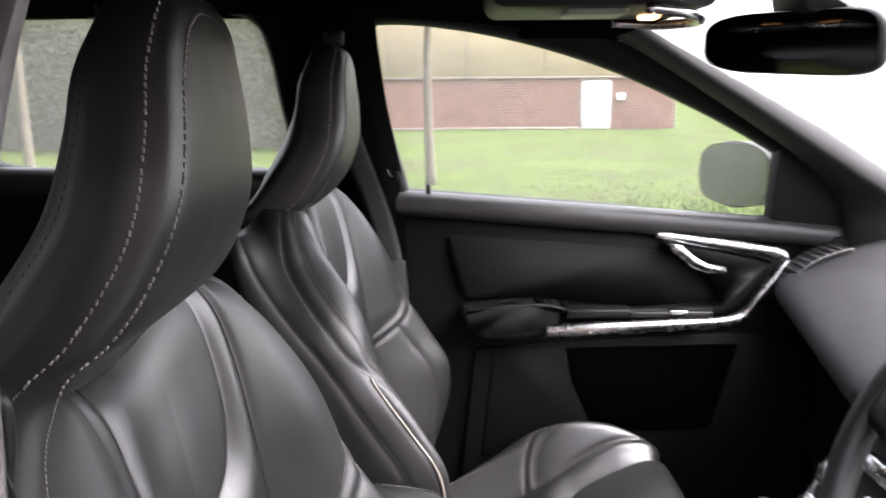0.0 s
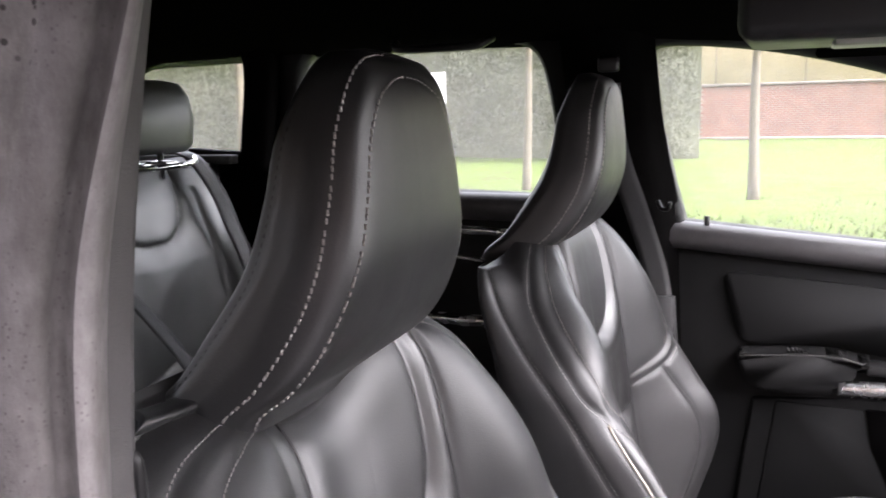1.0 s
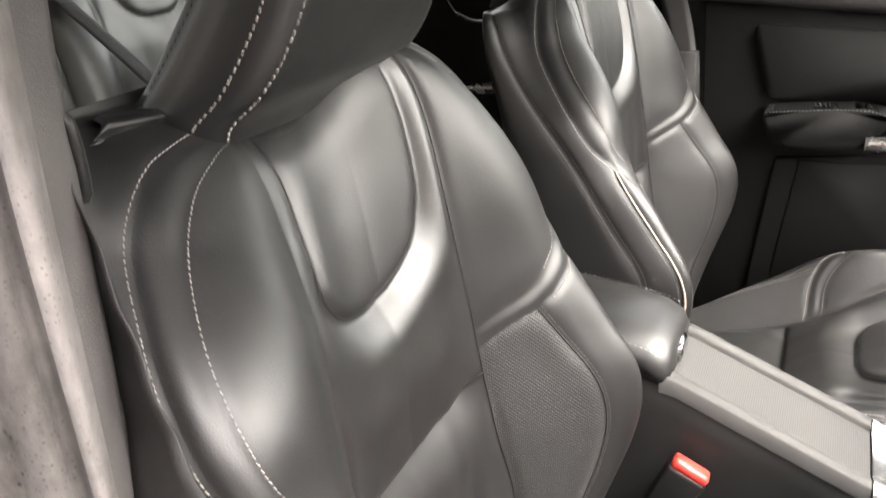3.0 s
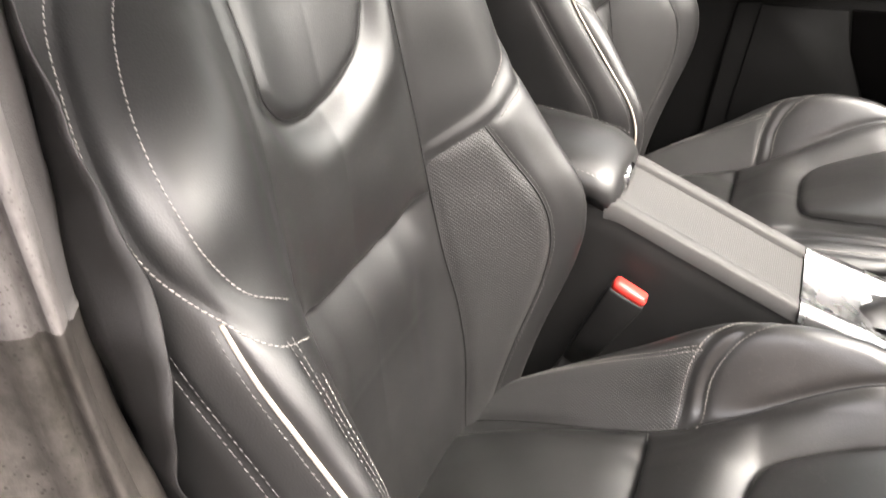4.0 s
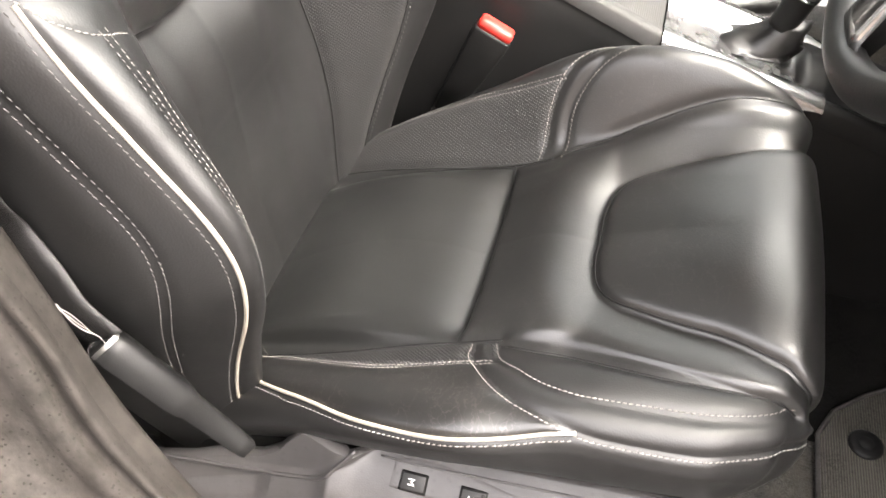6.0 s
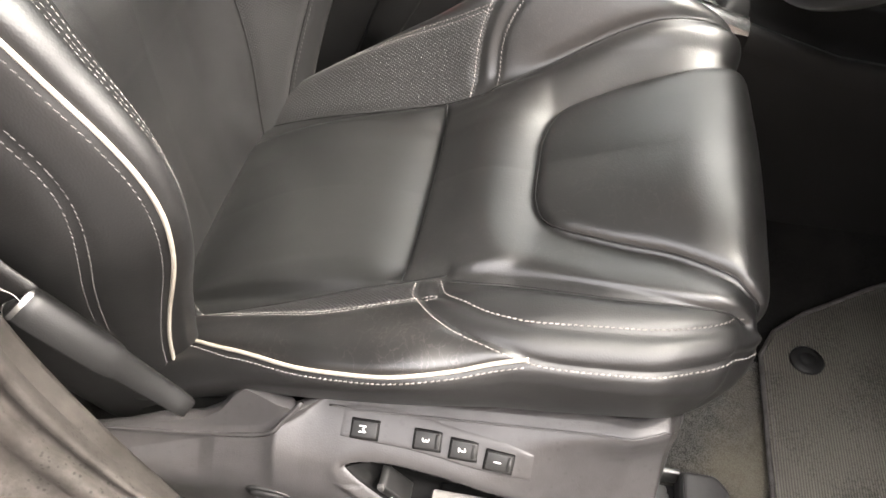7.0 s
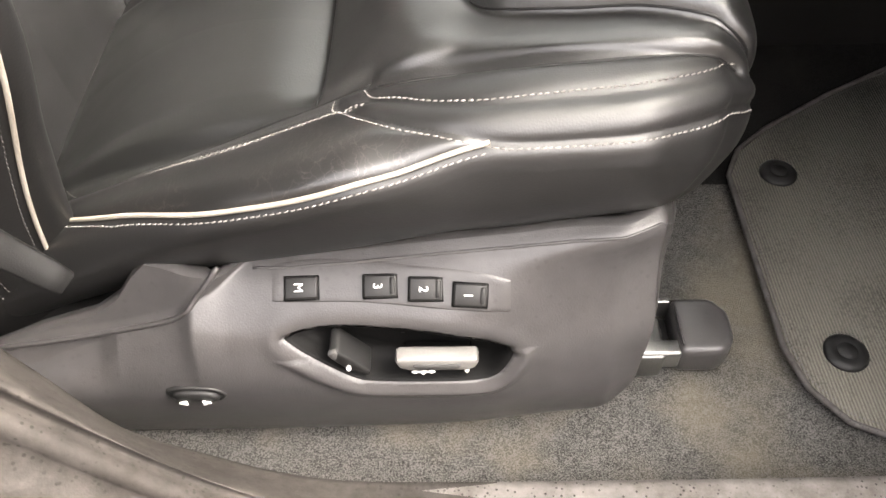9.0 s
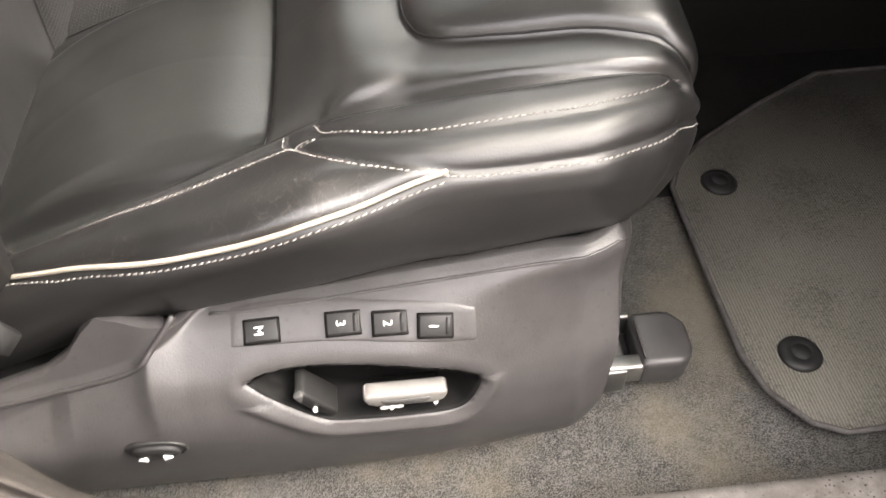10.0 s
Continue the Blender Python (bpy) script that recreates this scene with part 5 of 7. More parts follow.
def near_pillar():
    """The driver's-side door pillar: woven upper trim, and the lower cover with its rounded edge, seal groove and painted jamb."""
    e, f = smooth_line(PILLAR_EDGE, 150), smooth_line(PILLAR_FOLD, 150)
    drop = np.clip((.30 - e[:, 2]) / .24, 0, 1)[:, None]
    rear = e + (1 - drop) * np.array((-.12, .004, 0)) + drop * np.array((-.004, .006, -.07))
    out = np.array((.006, -.004, .003))
    mid = e * .5 + f * .5 + out * .5
    face = np.stack([rear, e * .75 + rear * .25, e * .97 + rear * .03, e + out * .1, e * .9 + f * .1 + out * .3, e * .72 + f * .28 + out * .4, mid], 1)
    joint = int(np.argmin(np.abs(e[:, 2] - .655)))
    upper = face[:joint + 1].copy()
    # the upper trim ends in a slanting tip over the lower cover
    taper = np.clip((np.arange(joint + 1) - joint + 9) / 9, 0, 1)[:, None] * np.linspace(1, 0, 7)[None]
    upper[..., 2] += .022 * taper
    upper += np.array((.0016, -.0022, 0))
    tagged(part("pillar_trim", grid_mesh("pillar", np.concatenate([upper, upper[-1:] - np.array((.0, -.004, .001))])), PILLAR), "dark grey woven trim on the upper door pillar", "pillar trim", kind="structure")
    tagged(part("pillar_cover", grid_mesh("cover", face[joint - 10:]), COVER), "dusty brown-grey plastic cover running down into the sill", "pillar trim", kind="structure")
    back = (1 - drop) * np.array((-.05, -.03, 0)) + drop * np.array((.0, -.04, -.012))
    bulge = np.stack([mid * (1 - k) + f * k + np.array((.010, -.007, .002)) * math.sin(k * math.pi) * .9 for k in (0, .08, .22, .4, .6, .8, .93, 1)], 1)
    # one edge in two colours: lit pale above, dusty and darkened against light below
    tagged(part("pillar_edge", grid_mesh("bulge", bulge[:joint + 1]), SEAL_LIGHT), "rounded edge of the upper pillar trim, painted pale as lit", "door jamb", kind="structure")
    tagged(part("pillar_edge", grid_mesh("bulge", bulge[joint:]), COVER), "dusty rounded edge of the lower pillar cover", "door jamb", kind="structure")
    deep = 1.4 * (1 - drop) + .5 * drop
    rows = [f, f + back * .05 - out * deep, f + back * .12 - out * deep, f + back * .18 + out * .3, f + back * .28 + out * .8, f + back * .40 + out * .8, f + back * .50 + out * .1]
    jamb = np.stack(rows, 1)
    rows = [f + back * .50 + out * .1, f + back * .56 - out * .5, f + back * .75 - out * .6, f + back * 1.05 - out * .5, f + back * 1.15 + out * .2]
    flange = np.stack(rows, 1)
    rows = [f + back * 1.15 + out * .2, f + back * 1.22 + out * .5, f + back * 1.6 + out * .2, f + back * 2.6]
    skin = np.stack(rows, 1)
    tagged(part("pillar_jamb", grid_mesh("jamb", jamb[:joint + 1]), SEAL), "dusty door jamb with its seal groove", "door jamb", kind="structure")
    tagged(part("pillar_flange", grid_mesh("flange", flange[:joint + 1]), FLANGE), "mottled dirty flange of the door opening", "door jamb", kind="structure")
    tagged(part("pillar_skin", grid_mesh("skin", skin[:joint + 1]), PAINT), "pale painted outer skin of the pillar", "door jamb", kind="structure")
    tagged(part("sill_jamb", grid_mesh("jamb", np.concatenate([jamb, flange[:, 1:], skin[:, 1:]], 1)[joint:]), COVER), "dirty brown door jamb above the sill", "door jamb", kind="structure")


near_pillar()


def trim_step():
    # small block added to stand for the step between the two trims
    c = thing("trim_step", "small pale step where the pillar trim meets the sill cover", "clip", (-.1135, -.3175, .656))
    ob = part("step_body", block((-.007, -.002, -.0026), (.007, .003, .0026), .001, 2), SILL, c)
    ob.rotation_euler = (0, radians(10), radians(-48))


trim_step()


def sill():
    xs = np.linspace(.24, 1.1, 60)
    prof = ((-.330, .020), (-.333, .052), (-.337, .062), (-.345, .066), (-.380, .064), (-.405, .060), (-.420, .050), (-.424, .02), (-.45, -.02), (-.47, -.12), (-.47, -.30))
    P = np.array([[(x, y, z + .002 * math.sin(x * 9)) for y, z in prof] for x in xs])
    tagged(part("sill_plate", grid_mesh("sill", P), SILL), "grey plastic door sill speckled with dirt", "door sill", kind="structure")
    xs = np.linspace(-.9, .2385, 40)
    P = np.array([[(x, y, z) for y, z in prof] for x in xs])
    tagged(part("sill_plate", grid_mesh("sill", P), SILL), "grey plastic rear part of the door sill", "door sill", kind="structure")


def hinge_pillar():
    # out of view; added and set forward to keep side light off the footwell
    rows = []
    for z, x, y in ((-.05, .70, -.335), (.07, .70, -.338), (.20, .73, -.345), (.45, .78, -.352), (.70, .84, -.36)):
        rows.append([(1.16, y + .012, z), (x + .03, y + .004, z), (x, y - .01, z), (x - .01, y - .04, z), (x + .01, y - .075, z), (1.16, y - .09, z)])
    tagged(part("hinge_pillar", loft(rows), PLASTIC_DARK), "unseen dark kick panel and hinge pillar, set forward to shade the footwell", "pillar trim", kind="structure")


sill()
hinge_pillar()


# ---- driver's belt ----
def driver_belt():
    belt = thing("seat_belt", "black woven seat belt hanging beside the driver's seat", "seat belt", (0, 0, 0))
    pts = ((-.190, -.256, 1.06), (-.167, -.260, .95), (-.137, -.271, .875), (-.112, -.282, .81), (-.104, -.286, .735), (-.095, -.288, .66), (-.096, -.289, .59), (-.103, -.290, .52), (-.100, -.291, .465), (-.083, -.292, .42), (-.062, -.292, .38))
    acr = [(1, -.45, .05), (1, -.50, .05), (1, -.55, .05), (1, -.50, .05), (1, -.1, .05), (1, .40, .05), (1, .0, .05), (.97, -.25, .15), (.93, .3, .25), (.88, .1, .4), (.8, .1, .5)]
    part("webbing", ribbon(pts, acr, .046, .0014, 240, .0010, .060), WEB, belt)
    loop = np.array((-.125, -.2715, .882)) + smooth_line(((-.005, -.002, -.022), (-.005, -.003, .004), (.0, -.003, .021), (.005, -.002, .018), (.004, .0, -.004), (.0, .002, -.022)), 40)
    part("guide_loop", tube(loop, .0035, 8, True), PLASTIC_DARK, belt, "black plastic belt guide")
    # thin pale cord paints the light on the guide's inner side
    part("guide_loop_lit_edge", tube(loop + (-.002, -.001, .0), .0022, 8, True), THREAD, belt, "inside edge of the guide, painted pale as lit")
    # anchor sleeve, tapered, pointing down to the floor side of the seat
    a, b = np.array((-.062, -.292, .378)), np.array((.020, -.282, .255))
    d = (b - a) / np.linalg.norm(b - a)
    s = np.array((.55, .75, .37))
    s -= d * (s @ d)
    s /= np.linalg.norm(s)
    n = np.cross(d, s)
    secs = []
    for k, w, h in ((0, .0125, .010), (.08, .014, .0115), (.50, .0135, .011), (.58, .0125, .0098), (.60, .011, .008), (1.0, .009, .0065), (1.08, .008, .006)):
        o = a + (b - a) * k
        secs.append([o + s * w * cx + n * h * cy for cx, cy in ((-1, -.6), (-.8, -1), (.8, -1), (1, -.6), (1, .6), (.8, 1), (-.8, 1), (-1, .6))])
    part("anchor_sleeve", loft(secs), PLASTIC_DARK, belt, "scuffed black anchor sleeve")
    part("sleeve_rim", loft([[a + s * w * cx + n * h * cy + d * q for cx, cy in ((-1, -.6), (-.8, -1), (.8, -1), (1, -.6), (1, .6), (.8, 1), (-.8, 1), (-1, .6))] for q, w, h in ((-.001, .013, .0104), (.003, .0134, .0108))], caps=False), STEEL, belt, "worn pale rim")
    # frayed end of a torn care tag
    rng = random.Random(4)
    for k, (dx, dz) in enumerate(((-.030, .062), (-.024, .052), (-.020, .046))):
        p0 = a + np.array((dx, -.006, dz))
        q = [p0 + np.array((.0055 * j + rng.uniform(-.0025, .0025), -.002 * math.sin(j), -.0085 * j + rng.uniform(-.002, .002))) for j in range(6)]
        part("torn_tag", tube(smooth_line(q, 40), np.linspace(.0007, .0003, 40), 6), THREAD, belt, "torn pale tag")


driver_belt()


def buckle():
    b = thing("belt_buckle", "black belt buckle with a red release button", "belt buckle", (0, 0, 0))
    top, low = np.array((.113, .266, .352)), np.array((.070, .266, .262))
    d = (top - low) / np.linalg.norm(top - low)
    w = np.array((.86, .0, -.41))
    w -= d * (w @ d)
    w /= np.linalg.norm(w)
    n = np.cross(d, w)

    def sec(k, hw, hn):
        o = low + (top - low) * k
        return [o + w * hw * cx + n * hn * cy for cx, cy in ((-1, -.7), (-.85, -1), (.85, -1), (1, -.7), (1, .7), (.85, 1), (-.85, 1), (-1, .7))]
    part("body", loft([sec(-.5, .016, .009), sec(0, .020, .0115), (sec(.55, .0235, .0125)), sec(.86, .0245, .0125), sec(.90, .0235, .0115)]), PLASTIC_DARK, b)
    part("release_button", loft([sec(.88, .0225, .0105), sec(.985, .0222, .0102), sec(1.01, .019, .007)]), RED, b, "red release button")
    part("strap", loft([sec(-1.4, .015, .004), sec(-.4, .015, .004)]), WEB, b)


buckle()


# ---- centre console ----
def console():
    con = thing("centre_console", "charcoal centre console with ribbed sliding cover and silver gear surround", "centre console", (0, 0, 0))

    def rail_z(x):
        return np.interp(x, (-.35, .078, .304, .62, 1.0), (.47, .443, .348, .26, .225))
    xs = np.linspace(-.35, 1.04, 50)
    # side walls, leaning in to the rail
    for y0, y1, sgn in ((.292, .306, 1), (.455, .441, -1)):
        P = np.array([[(x, y0 - .012 * sgn, -.01), (x, y0, .10), (x, y0 + .003 * sgn, rail_z(x) - .05), (x, y1 - .003 * sgn, rail_z(x) - .020), (x, y1, rail_z(x) - .014)] for x in xs])
        part("console_side", grid_mesh("side", P), PLASTIC_DARK, con)
    P = np.array([[(x, .280, -.01), (x, .467, -.01)] for x in xs])
    part("console_base", grid_mesh("base", P), PLASTIC_DARK, con)
    xr = np.linspace(.062, .302, 24)
    for y0, y1 in ((.300, .322), (.424, .446)):
        P = np.array([[(x, y0, rail_z(x) - .022), (x, y0 + .001, rail_z(x) - .003), (x, y0 + .004, rail_z(x)), (x, y1 - .003, rail_z(x)), (x, y1, rail_z(x) - .004), (x, y1, rail_z(x) - .012)] for x in xr])
        part("console_rail", grid_mesh("rail", P), PLASTIC_GREY, con, "satin grey rail")
    n = 92
    for k in range(n):
        x0, x1 = .066 + k * .236 / n, .066 + (k + .93) * .236 / n
        z0, z1 = rail_z(x0) - .006, rail_z(x1) - .006
        bm = bmesh.new()
        q = [bm.verts.new(c) for c in ((x0, .322, z0 - .003), (x1, .322, z1 - .003), (x1, .424, z1 - .003), (x0, .424, z0 - .003), (x0 + .0003, .323, z0 - .0022), (x1 - .0003, .323, z1 - .0022), (x1 - .0003, .423, z1 - .0022), (x0 + .0003, .423, z0 - .0022))]
        for f in ((4, 5, 6, 7), (0, 1, 5, 4), (2, 3, 7, 6), (1, 2, 6, 5), (3, 0, 4, 7)):
            bm.faces.new([q[i] for i in f])
        part("cover_slat", bm, PLASTIC_GREY, con, smooth=False)
    bed = np.array([[(x, .32, rail_z(x) - .0085), (x, .426, rail_z(x) - .0085)] for x in xr])
    part("cover_bed", grid_mesh("bed", bed), PLASTIC, con)
    # armrest lid
    secs = []
    for x, g, dz in ((-.24, .90, -.02), (-.22, .97, -.004), (-.1, 1.0, .004), (.0, 1.0, .001), (.045, .99, -.006), (.066, .95, -.016), (.074, .86, -.028)):
        zt = rail_z(x) + .034 + dz
        prof = ((-.074, -.034), (-.078, -.018), (-.076, -.004), (-.062, .008), (-.03, .014), (.03, .014), (.062, .008), (.076, -.004), (.078, -.018), (.074, -.034))
        secs.append([(x, .373 + py * g, zt + pz) for py, pz in prof])
    lid = part("armrest_lid", loft(secs), LEATHER, con, "black leather armrest lid")
    part("lid_latch", block((.066, .350, .436), (.080, .392, .460), .005, 3), CHROME, lid, "bright lid latch")
    for sy in (-1, 1):
        line = np.array([(x, .373 + sy * .0715, rail_z(x) + .0385 + dz) for x, dz in ((-.22, -.006), (-.1, .003), (0, .0), (.045, -.006), (.064, -.013))])
        seg = smooth_line(line, 90)
        V, F = [], []
        for i in range(0, 88, 2):
            a, b = seg[i], seg[i + 1]
            o = len(V)
            V += [tuple(a + (0, -.0007, 0)), tuple(b + (0, -.0007, 0)), tuple(b + (0, .0007, 0)), tuple(a + (0, .0007, 0)), tuple((a + b) / 2 + (0, 0, .0013))]
            F += [(o, o + 1, o + 4), (o + 1, o + 2, o + 4), (o + 2, o + 3, o + 4), (o + 3, o, o + 4)]
        me = bpy.data.meshes.new("stitching")
        me.from_pydata(V, [], F)
        part("stitching", me, THREAD_GREY, lid)
    part("lid_base", block((-.24, .306, .405), (.070, .440, .452), .008, 2), PLASTIC_DARK, con)
    # gear surround
    P = []
    for x in np.linspace(.304, .505, 30):
        z, lip = rail_z(x), np.interp(x, (.40, .50), (.035, .010))
        P.append([(x, .296, z - lip), (x, .297, z - .006), (x, .302, z + .002), (x, .318, z + .003), (x, .326, z - .004), (x, .420, z - .004), (x, .428, z + .003), (x, .444, z + .002), (x, .449, z - .006), (x, .450, z - lip)])
    part("gear_surround", grid_mesh("surround", np.array(P)), SILVER, con, "satin silver gear surround")
    well = np.array([[(x, .324, rail_z(x) - .006), (x, .332, rail_z(x) + k * .012), (x, .373, rail_z(x) + k * .020), (x, .414, rail_z(x) + k * .012), (x, .422, rail_z(x) - .006)] for x, k in [(.47, -.3), (.475, .4)] + [(q, .6) for q in np.linspace(.485, .505, 6)]])
    part("console_front", grid_mesh("front", well), PLASTIC_DARK, con)
    tray = []
    for x in np.linspace(.505, 1.02, 32):
        z = rail_z(x)
        tray.append([(x, .296, z - .030), (x, .297, z - .006), (x, .303, z + .001), (x, .316, z - .002), (x, .326, z - .040), (x, .420, z - .042), (x, .430, z - .002), (x, .446, z + .002), (x, .450, z - .030)])
    part("console_tray", grid_mesh("tray", np.array(tray)), PLASTIC_DARK, con, "dark storage tray rim")
    # leather gaiter in folds
    rng = random.Random(2)
    rings = []
    for k in range(9):
        f = k / 8
        cx, cz = .402 + .052 * f, rail_z(.402 + .052 * f) - .004 + .052 * f ** 1.6
        rr = (.056 - .040 * f) * (1 + (.07 if k % 2 else -.05))
        rings.append([(cx + rr * 1.15 * math.cos(a) * (1 + .06 * math.sin(5 * a + k)), .373 + rr * .72 * math.sin(a), cz + .004 * math.sin(3 * a + k)) for a in np.linspace(0, 2 * math.pi, 36, endpoint=False)])
    gait = part("gear_gaiter", loft(rings), LEATHER_SOFT, con, "folded black leather gaiter")
    for off in (-.004, .004):
        arc = smooth_line(((.350, .373 + off, .336), (.375, .373 + off, .336), (.410, .373 + off, .338), (.436, .373 + off, .352)), 46)
        V, F = [], []
        for i in range(0, 44, 2):
            a, b = arc[i], arc[i + 1]
            o = len(V)
            V += [tuple(a + (0, -.0006, .001)), tuple(b + (0, -.0006, .001)), tuple(b + (0, .0006, .001)), tuple(a + (0, .0006, .001)), tuple((a + b) / 2 + (0, 0, .0025))]
            F += [(o, o + 1, o + 4), (o + 1, o + 2, o + 4), (o + 2, o + 3, o + 4), (o + 3, o, o + 4)]
        me = bpy.data.meshes.new("stitching")
        me.from_pydata(V, [], F)
        part("stitching", me, THREAD_GREY, gait)
    line = smooth_line(((.440, .373, .345), (.452, .373, .385), (.466, .373, .43), (.480, .373, .475), (.487, .373, .50)), 30)
    part("gear_lever", tube(line, np.interp(np.linspace(0, 1, 30), (0, .3, .5, .8, 1), (.017, .018, .021, .024, .014)), 16), PLASTIC_DARK, con, "gloss black gear lever")
    part("lever_collar", tube(line[8:12], .0195, 16), CHROME, con, "chrome collar")


console()


# ---- cabin shell ----
def ring_prism(outer, inner, y0, y1):
    """A window frame in the x-z plane between two loops of as many points."""
    o, i = smooth_line(list(outer) + [outer[0]], 121)[:-1], smooth_line(list(inner) + [inner[0]], 121)[:-1]
    out3 = [np.stack([q[:, 0], np.full(len(q), y), q[:, 1]], -1) for q, y in ((o, y0), (o * .12 + i * .88, y0), (i, y0 + (y1 - y0) * .25), (i, y1), (o, y1))]
    return grid_mesh("ring", np.stack(out3, 0), closed_u=True, closed_v=True)


def pane(loop, y, mat, name, parent):
    q = smooth_line(list(loop) + [loop[0]], 61)[:-1]
    c = q.mean(0)
    bm = bmesh.new()
    vs = [bm.verts.new((p[0] + (p[0] - c[0]) * .02, y, p[1] + (p[1] - c[1]) * .02)) for p in q]
    bm.faces.new(vs)
    ob = part(name, bm, mat, parent, smooth=False)
    ob.visible_shadow = False
    return ob


FRONT_WIN = ((-.022, .822), (-.065, .98), (-.104, 1.145), (-.088, 1.170), (.075, 1.160), (.25, 1.124), (.43, 1.065), (.61, .982), (.74, .912), (.778, .880), (.770, .758), (.4, .787))
FRONT_OUT = ((-.10, .795), (-.135, .98), (-.175, 1.18), (-.13, 1.26), (.09, 1.25), (.28, 1.21), (.48, 1.15), (.67, 1.07), (.85, .96), (.95, .88), (.92, .68), (.4, .735))
REAR_WIN = ((-.26, .868), (-.285, .99), (-.32, 1.15), (-.365, 1.188), (-.6, 1.199), (-.85, 1.196), (-.905, 1.17), (-.915, 1.0), (-.92, .888), (-.6, .878))
REAR_OUT = ((-.18, .83), (-.205, 1.0), (-.24, 1.18), (-.30, 1.27), (-.6, 1.28), (-.88, 1.28), (-.98, 1.25), (-1.0, 1.0), (-.99, .84), (-.6, .82))
QUARTER_WIN = ((-1.06, .965), (-1.045, 1.20), (-1.18, 1.201), (-1.32, 1.185), (-1.42, 1.15), (-1.47, 1.06), (-1.45, .985), (-1.25, .975))
QUARTER_OUT = ((-.985, .92), (-.975, 1.27), (-1.18, 1.28), (-1.38, 1.27), (-1.56, 1.22), (-1.62, 1.06), (-1.58, .92), (-1.25, .91))


def passenger_door():
    door = thing("passenger_door", "closed front passenger door with dark trim and silver grab bar", "car door", (0, 0, 0))
    part("window_frame", ring_prism(FRONT_OUT, FRONT_WIN, 1.115, 1.175), DOOR_BLACK, door, "black window frame")
    pane(FRONT_WIN, 1.150, GLASS_WET, "window_pane", door)
    # belt-line ledge, catching daylight
    xs = np.linspace(-.10, .90, 40)
    belt = np.interp(xs, (-.03, .40, .78, .9), (.822, .787, .757, .745))
    prof = ((.052, -.004), (.034, .001), (.012, -.003), (.000, -.014), (-.005, -.034), (.006, -.052), (.05, -.06))
    P = np.array([[(x, 1.098 + py, b + pz) for py, pz in prof] for x, b in zip(xs, belt)])
    part("window_ledge", grid_mesh("ledge", P), PLASTIC, door, "grey padded window ledge")
    part("door_panel", prism(((-.115, .06), (.93, .06), (.93, .70), (.40, .735), (-.10, .775)), "y", 1.118, 1.18, .006, 2), DOOR_BLACK, door)
    inset = ((.058, .728), (.30, .712), (.515, .690), (.60, .668), (.675, .56), (.50, .566), (.330, .580), (.27, .592), (.18, .589), (.096, .580), (.075, .65))
    part("inset_panel", prism(rounded(inset, .022), "y", 1.108, 1.13, .006, 3), DOOR_BLACK, door, "black leather-look inset")
    pad_pts = ((.090, .574), (.20, .584), (.268, .586), (.325, .573), (.285, .556), (.275, .512), (.140, .500), (.105, .525))
    arm = part("armrest", prism(rounded(pad_pts, .016), "y", 1.055, 1.12, .012, 3), DOOR_BLACK, door, "padded black armrest")
    seg = smooth_line(((.098, 1.052, .573), (.20, 1.052, .583), (.265, 1.052, .585), (.315, 1.054, .574)), 70)
    V, F = [], []
    for i in range(0, 68, 2):
        a, b = seg[i], seg[i + 1]
        o = len(V)
        V += [tuple(a + (0, 0, -.001)), tuple(b + (0, 0, -.001)), tuple(b + (0, 0, .001)), tuple(a + (0, 0, .001)), tuple((a + b) / 2 + (0, -.002, 0))]
        F += [(o, o + 1, o + 4), (o + 1, o + 2, o + 4), (o + 2, o + 3, o + 4), (o + 3, o, o + 4)]
    me = bpy.data.meshes.new("stitching")
    me.from_pydata(V, [], F)
    part("stitching", me, THREAD_GREY, arm)
    part("pull_cup", block((.318, 1.072, .548), (.455, 1.12, .568), .004), PLASTIC_DARK, door)
    part("switch_plate", block((.455, 1.070, .549), (.63, 1.12, .563), .003), PLASTIC, door)
    part("window_switch", block((.535, 1.062, .557), (.575, 1.085, .568), .003), SILVER, door, "silver window switch")
    bar = smooth_line(((.272, 1.058, .523), (.40, 1.050, .533), (.56, 1.047, .541), (.655, 1.050, .546), (.685, 1.052, .556), (.72, 1.056, .600), (.765, 1.062, .655), (.778, 1.066, .675), (.765, 1.070, .688), (.68, 1.078, .702), (.58, 1.082, .716), (.505, 1.086, .727)), 120)
    w = np.interp(np.linspace(0, 1, 120), (0, .08, .4, .62, .8, .97, 1), (.013, .014, .0125, .0135, .0125, .0095, .005))
    secs = [[p + np.array((0, dy, dz)) * ww for dy, dz in ((.6, -1), (-.4, -1), (-.8, -.4), (-.8, .4), (-.4, 1), (.6, 1))] for p, ww in zip(bar, w)]
    part("grab_bar", loft(secs), SILVER, door, "satin silver grab bar")
    part("grab_bar_core", prism(((.30, .548), (.66, .552), (.69, .57), (.76, .668), (.60, .70), (.52, .71), (.62, .66), (.66, .58), (.45, .562)), "y", 1.085, 1.12, .006), PLASTIC_DARK, door)
    lever = part("door_handle", loft([[(x, 1.066 + dy, z + dz) for dy, dz in ((-.008, -h), (-.010, 0), (-.008, h), (.006, h), (.006, -h))] for x, z, h in ((.53, .706, .006), (.555, .696, .014), (.580, .674, .014), (.61, .660, .010), (.648, .655, .007))]), SILVER, door, "silver door release lever")
    part("lower_panel", prism(((.08, .10), (.90, .10), (.90, .48), (.68, .505), (.28, .485), (.12, .470)), "y", 1.106, 1.13, .006, 2), DOOR_BLACK, door)
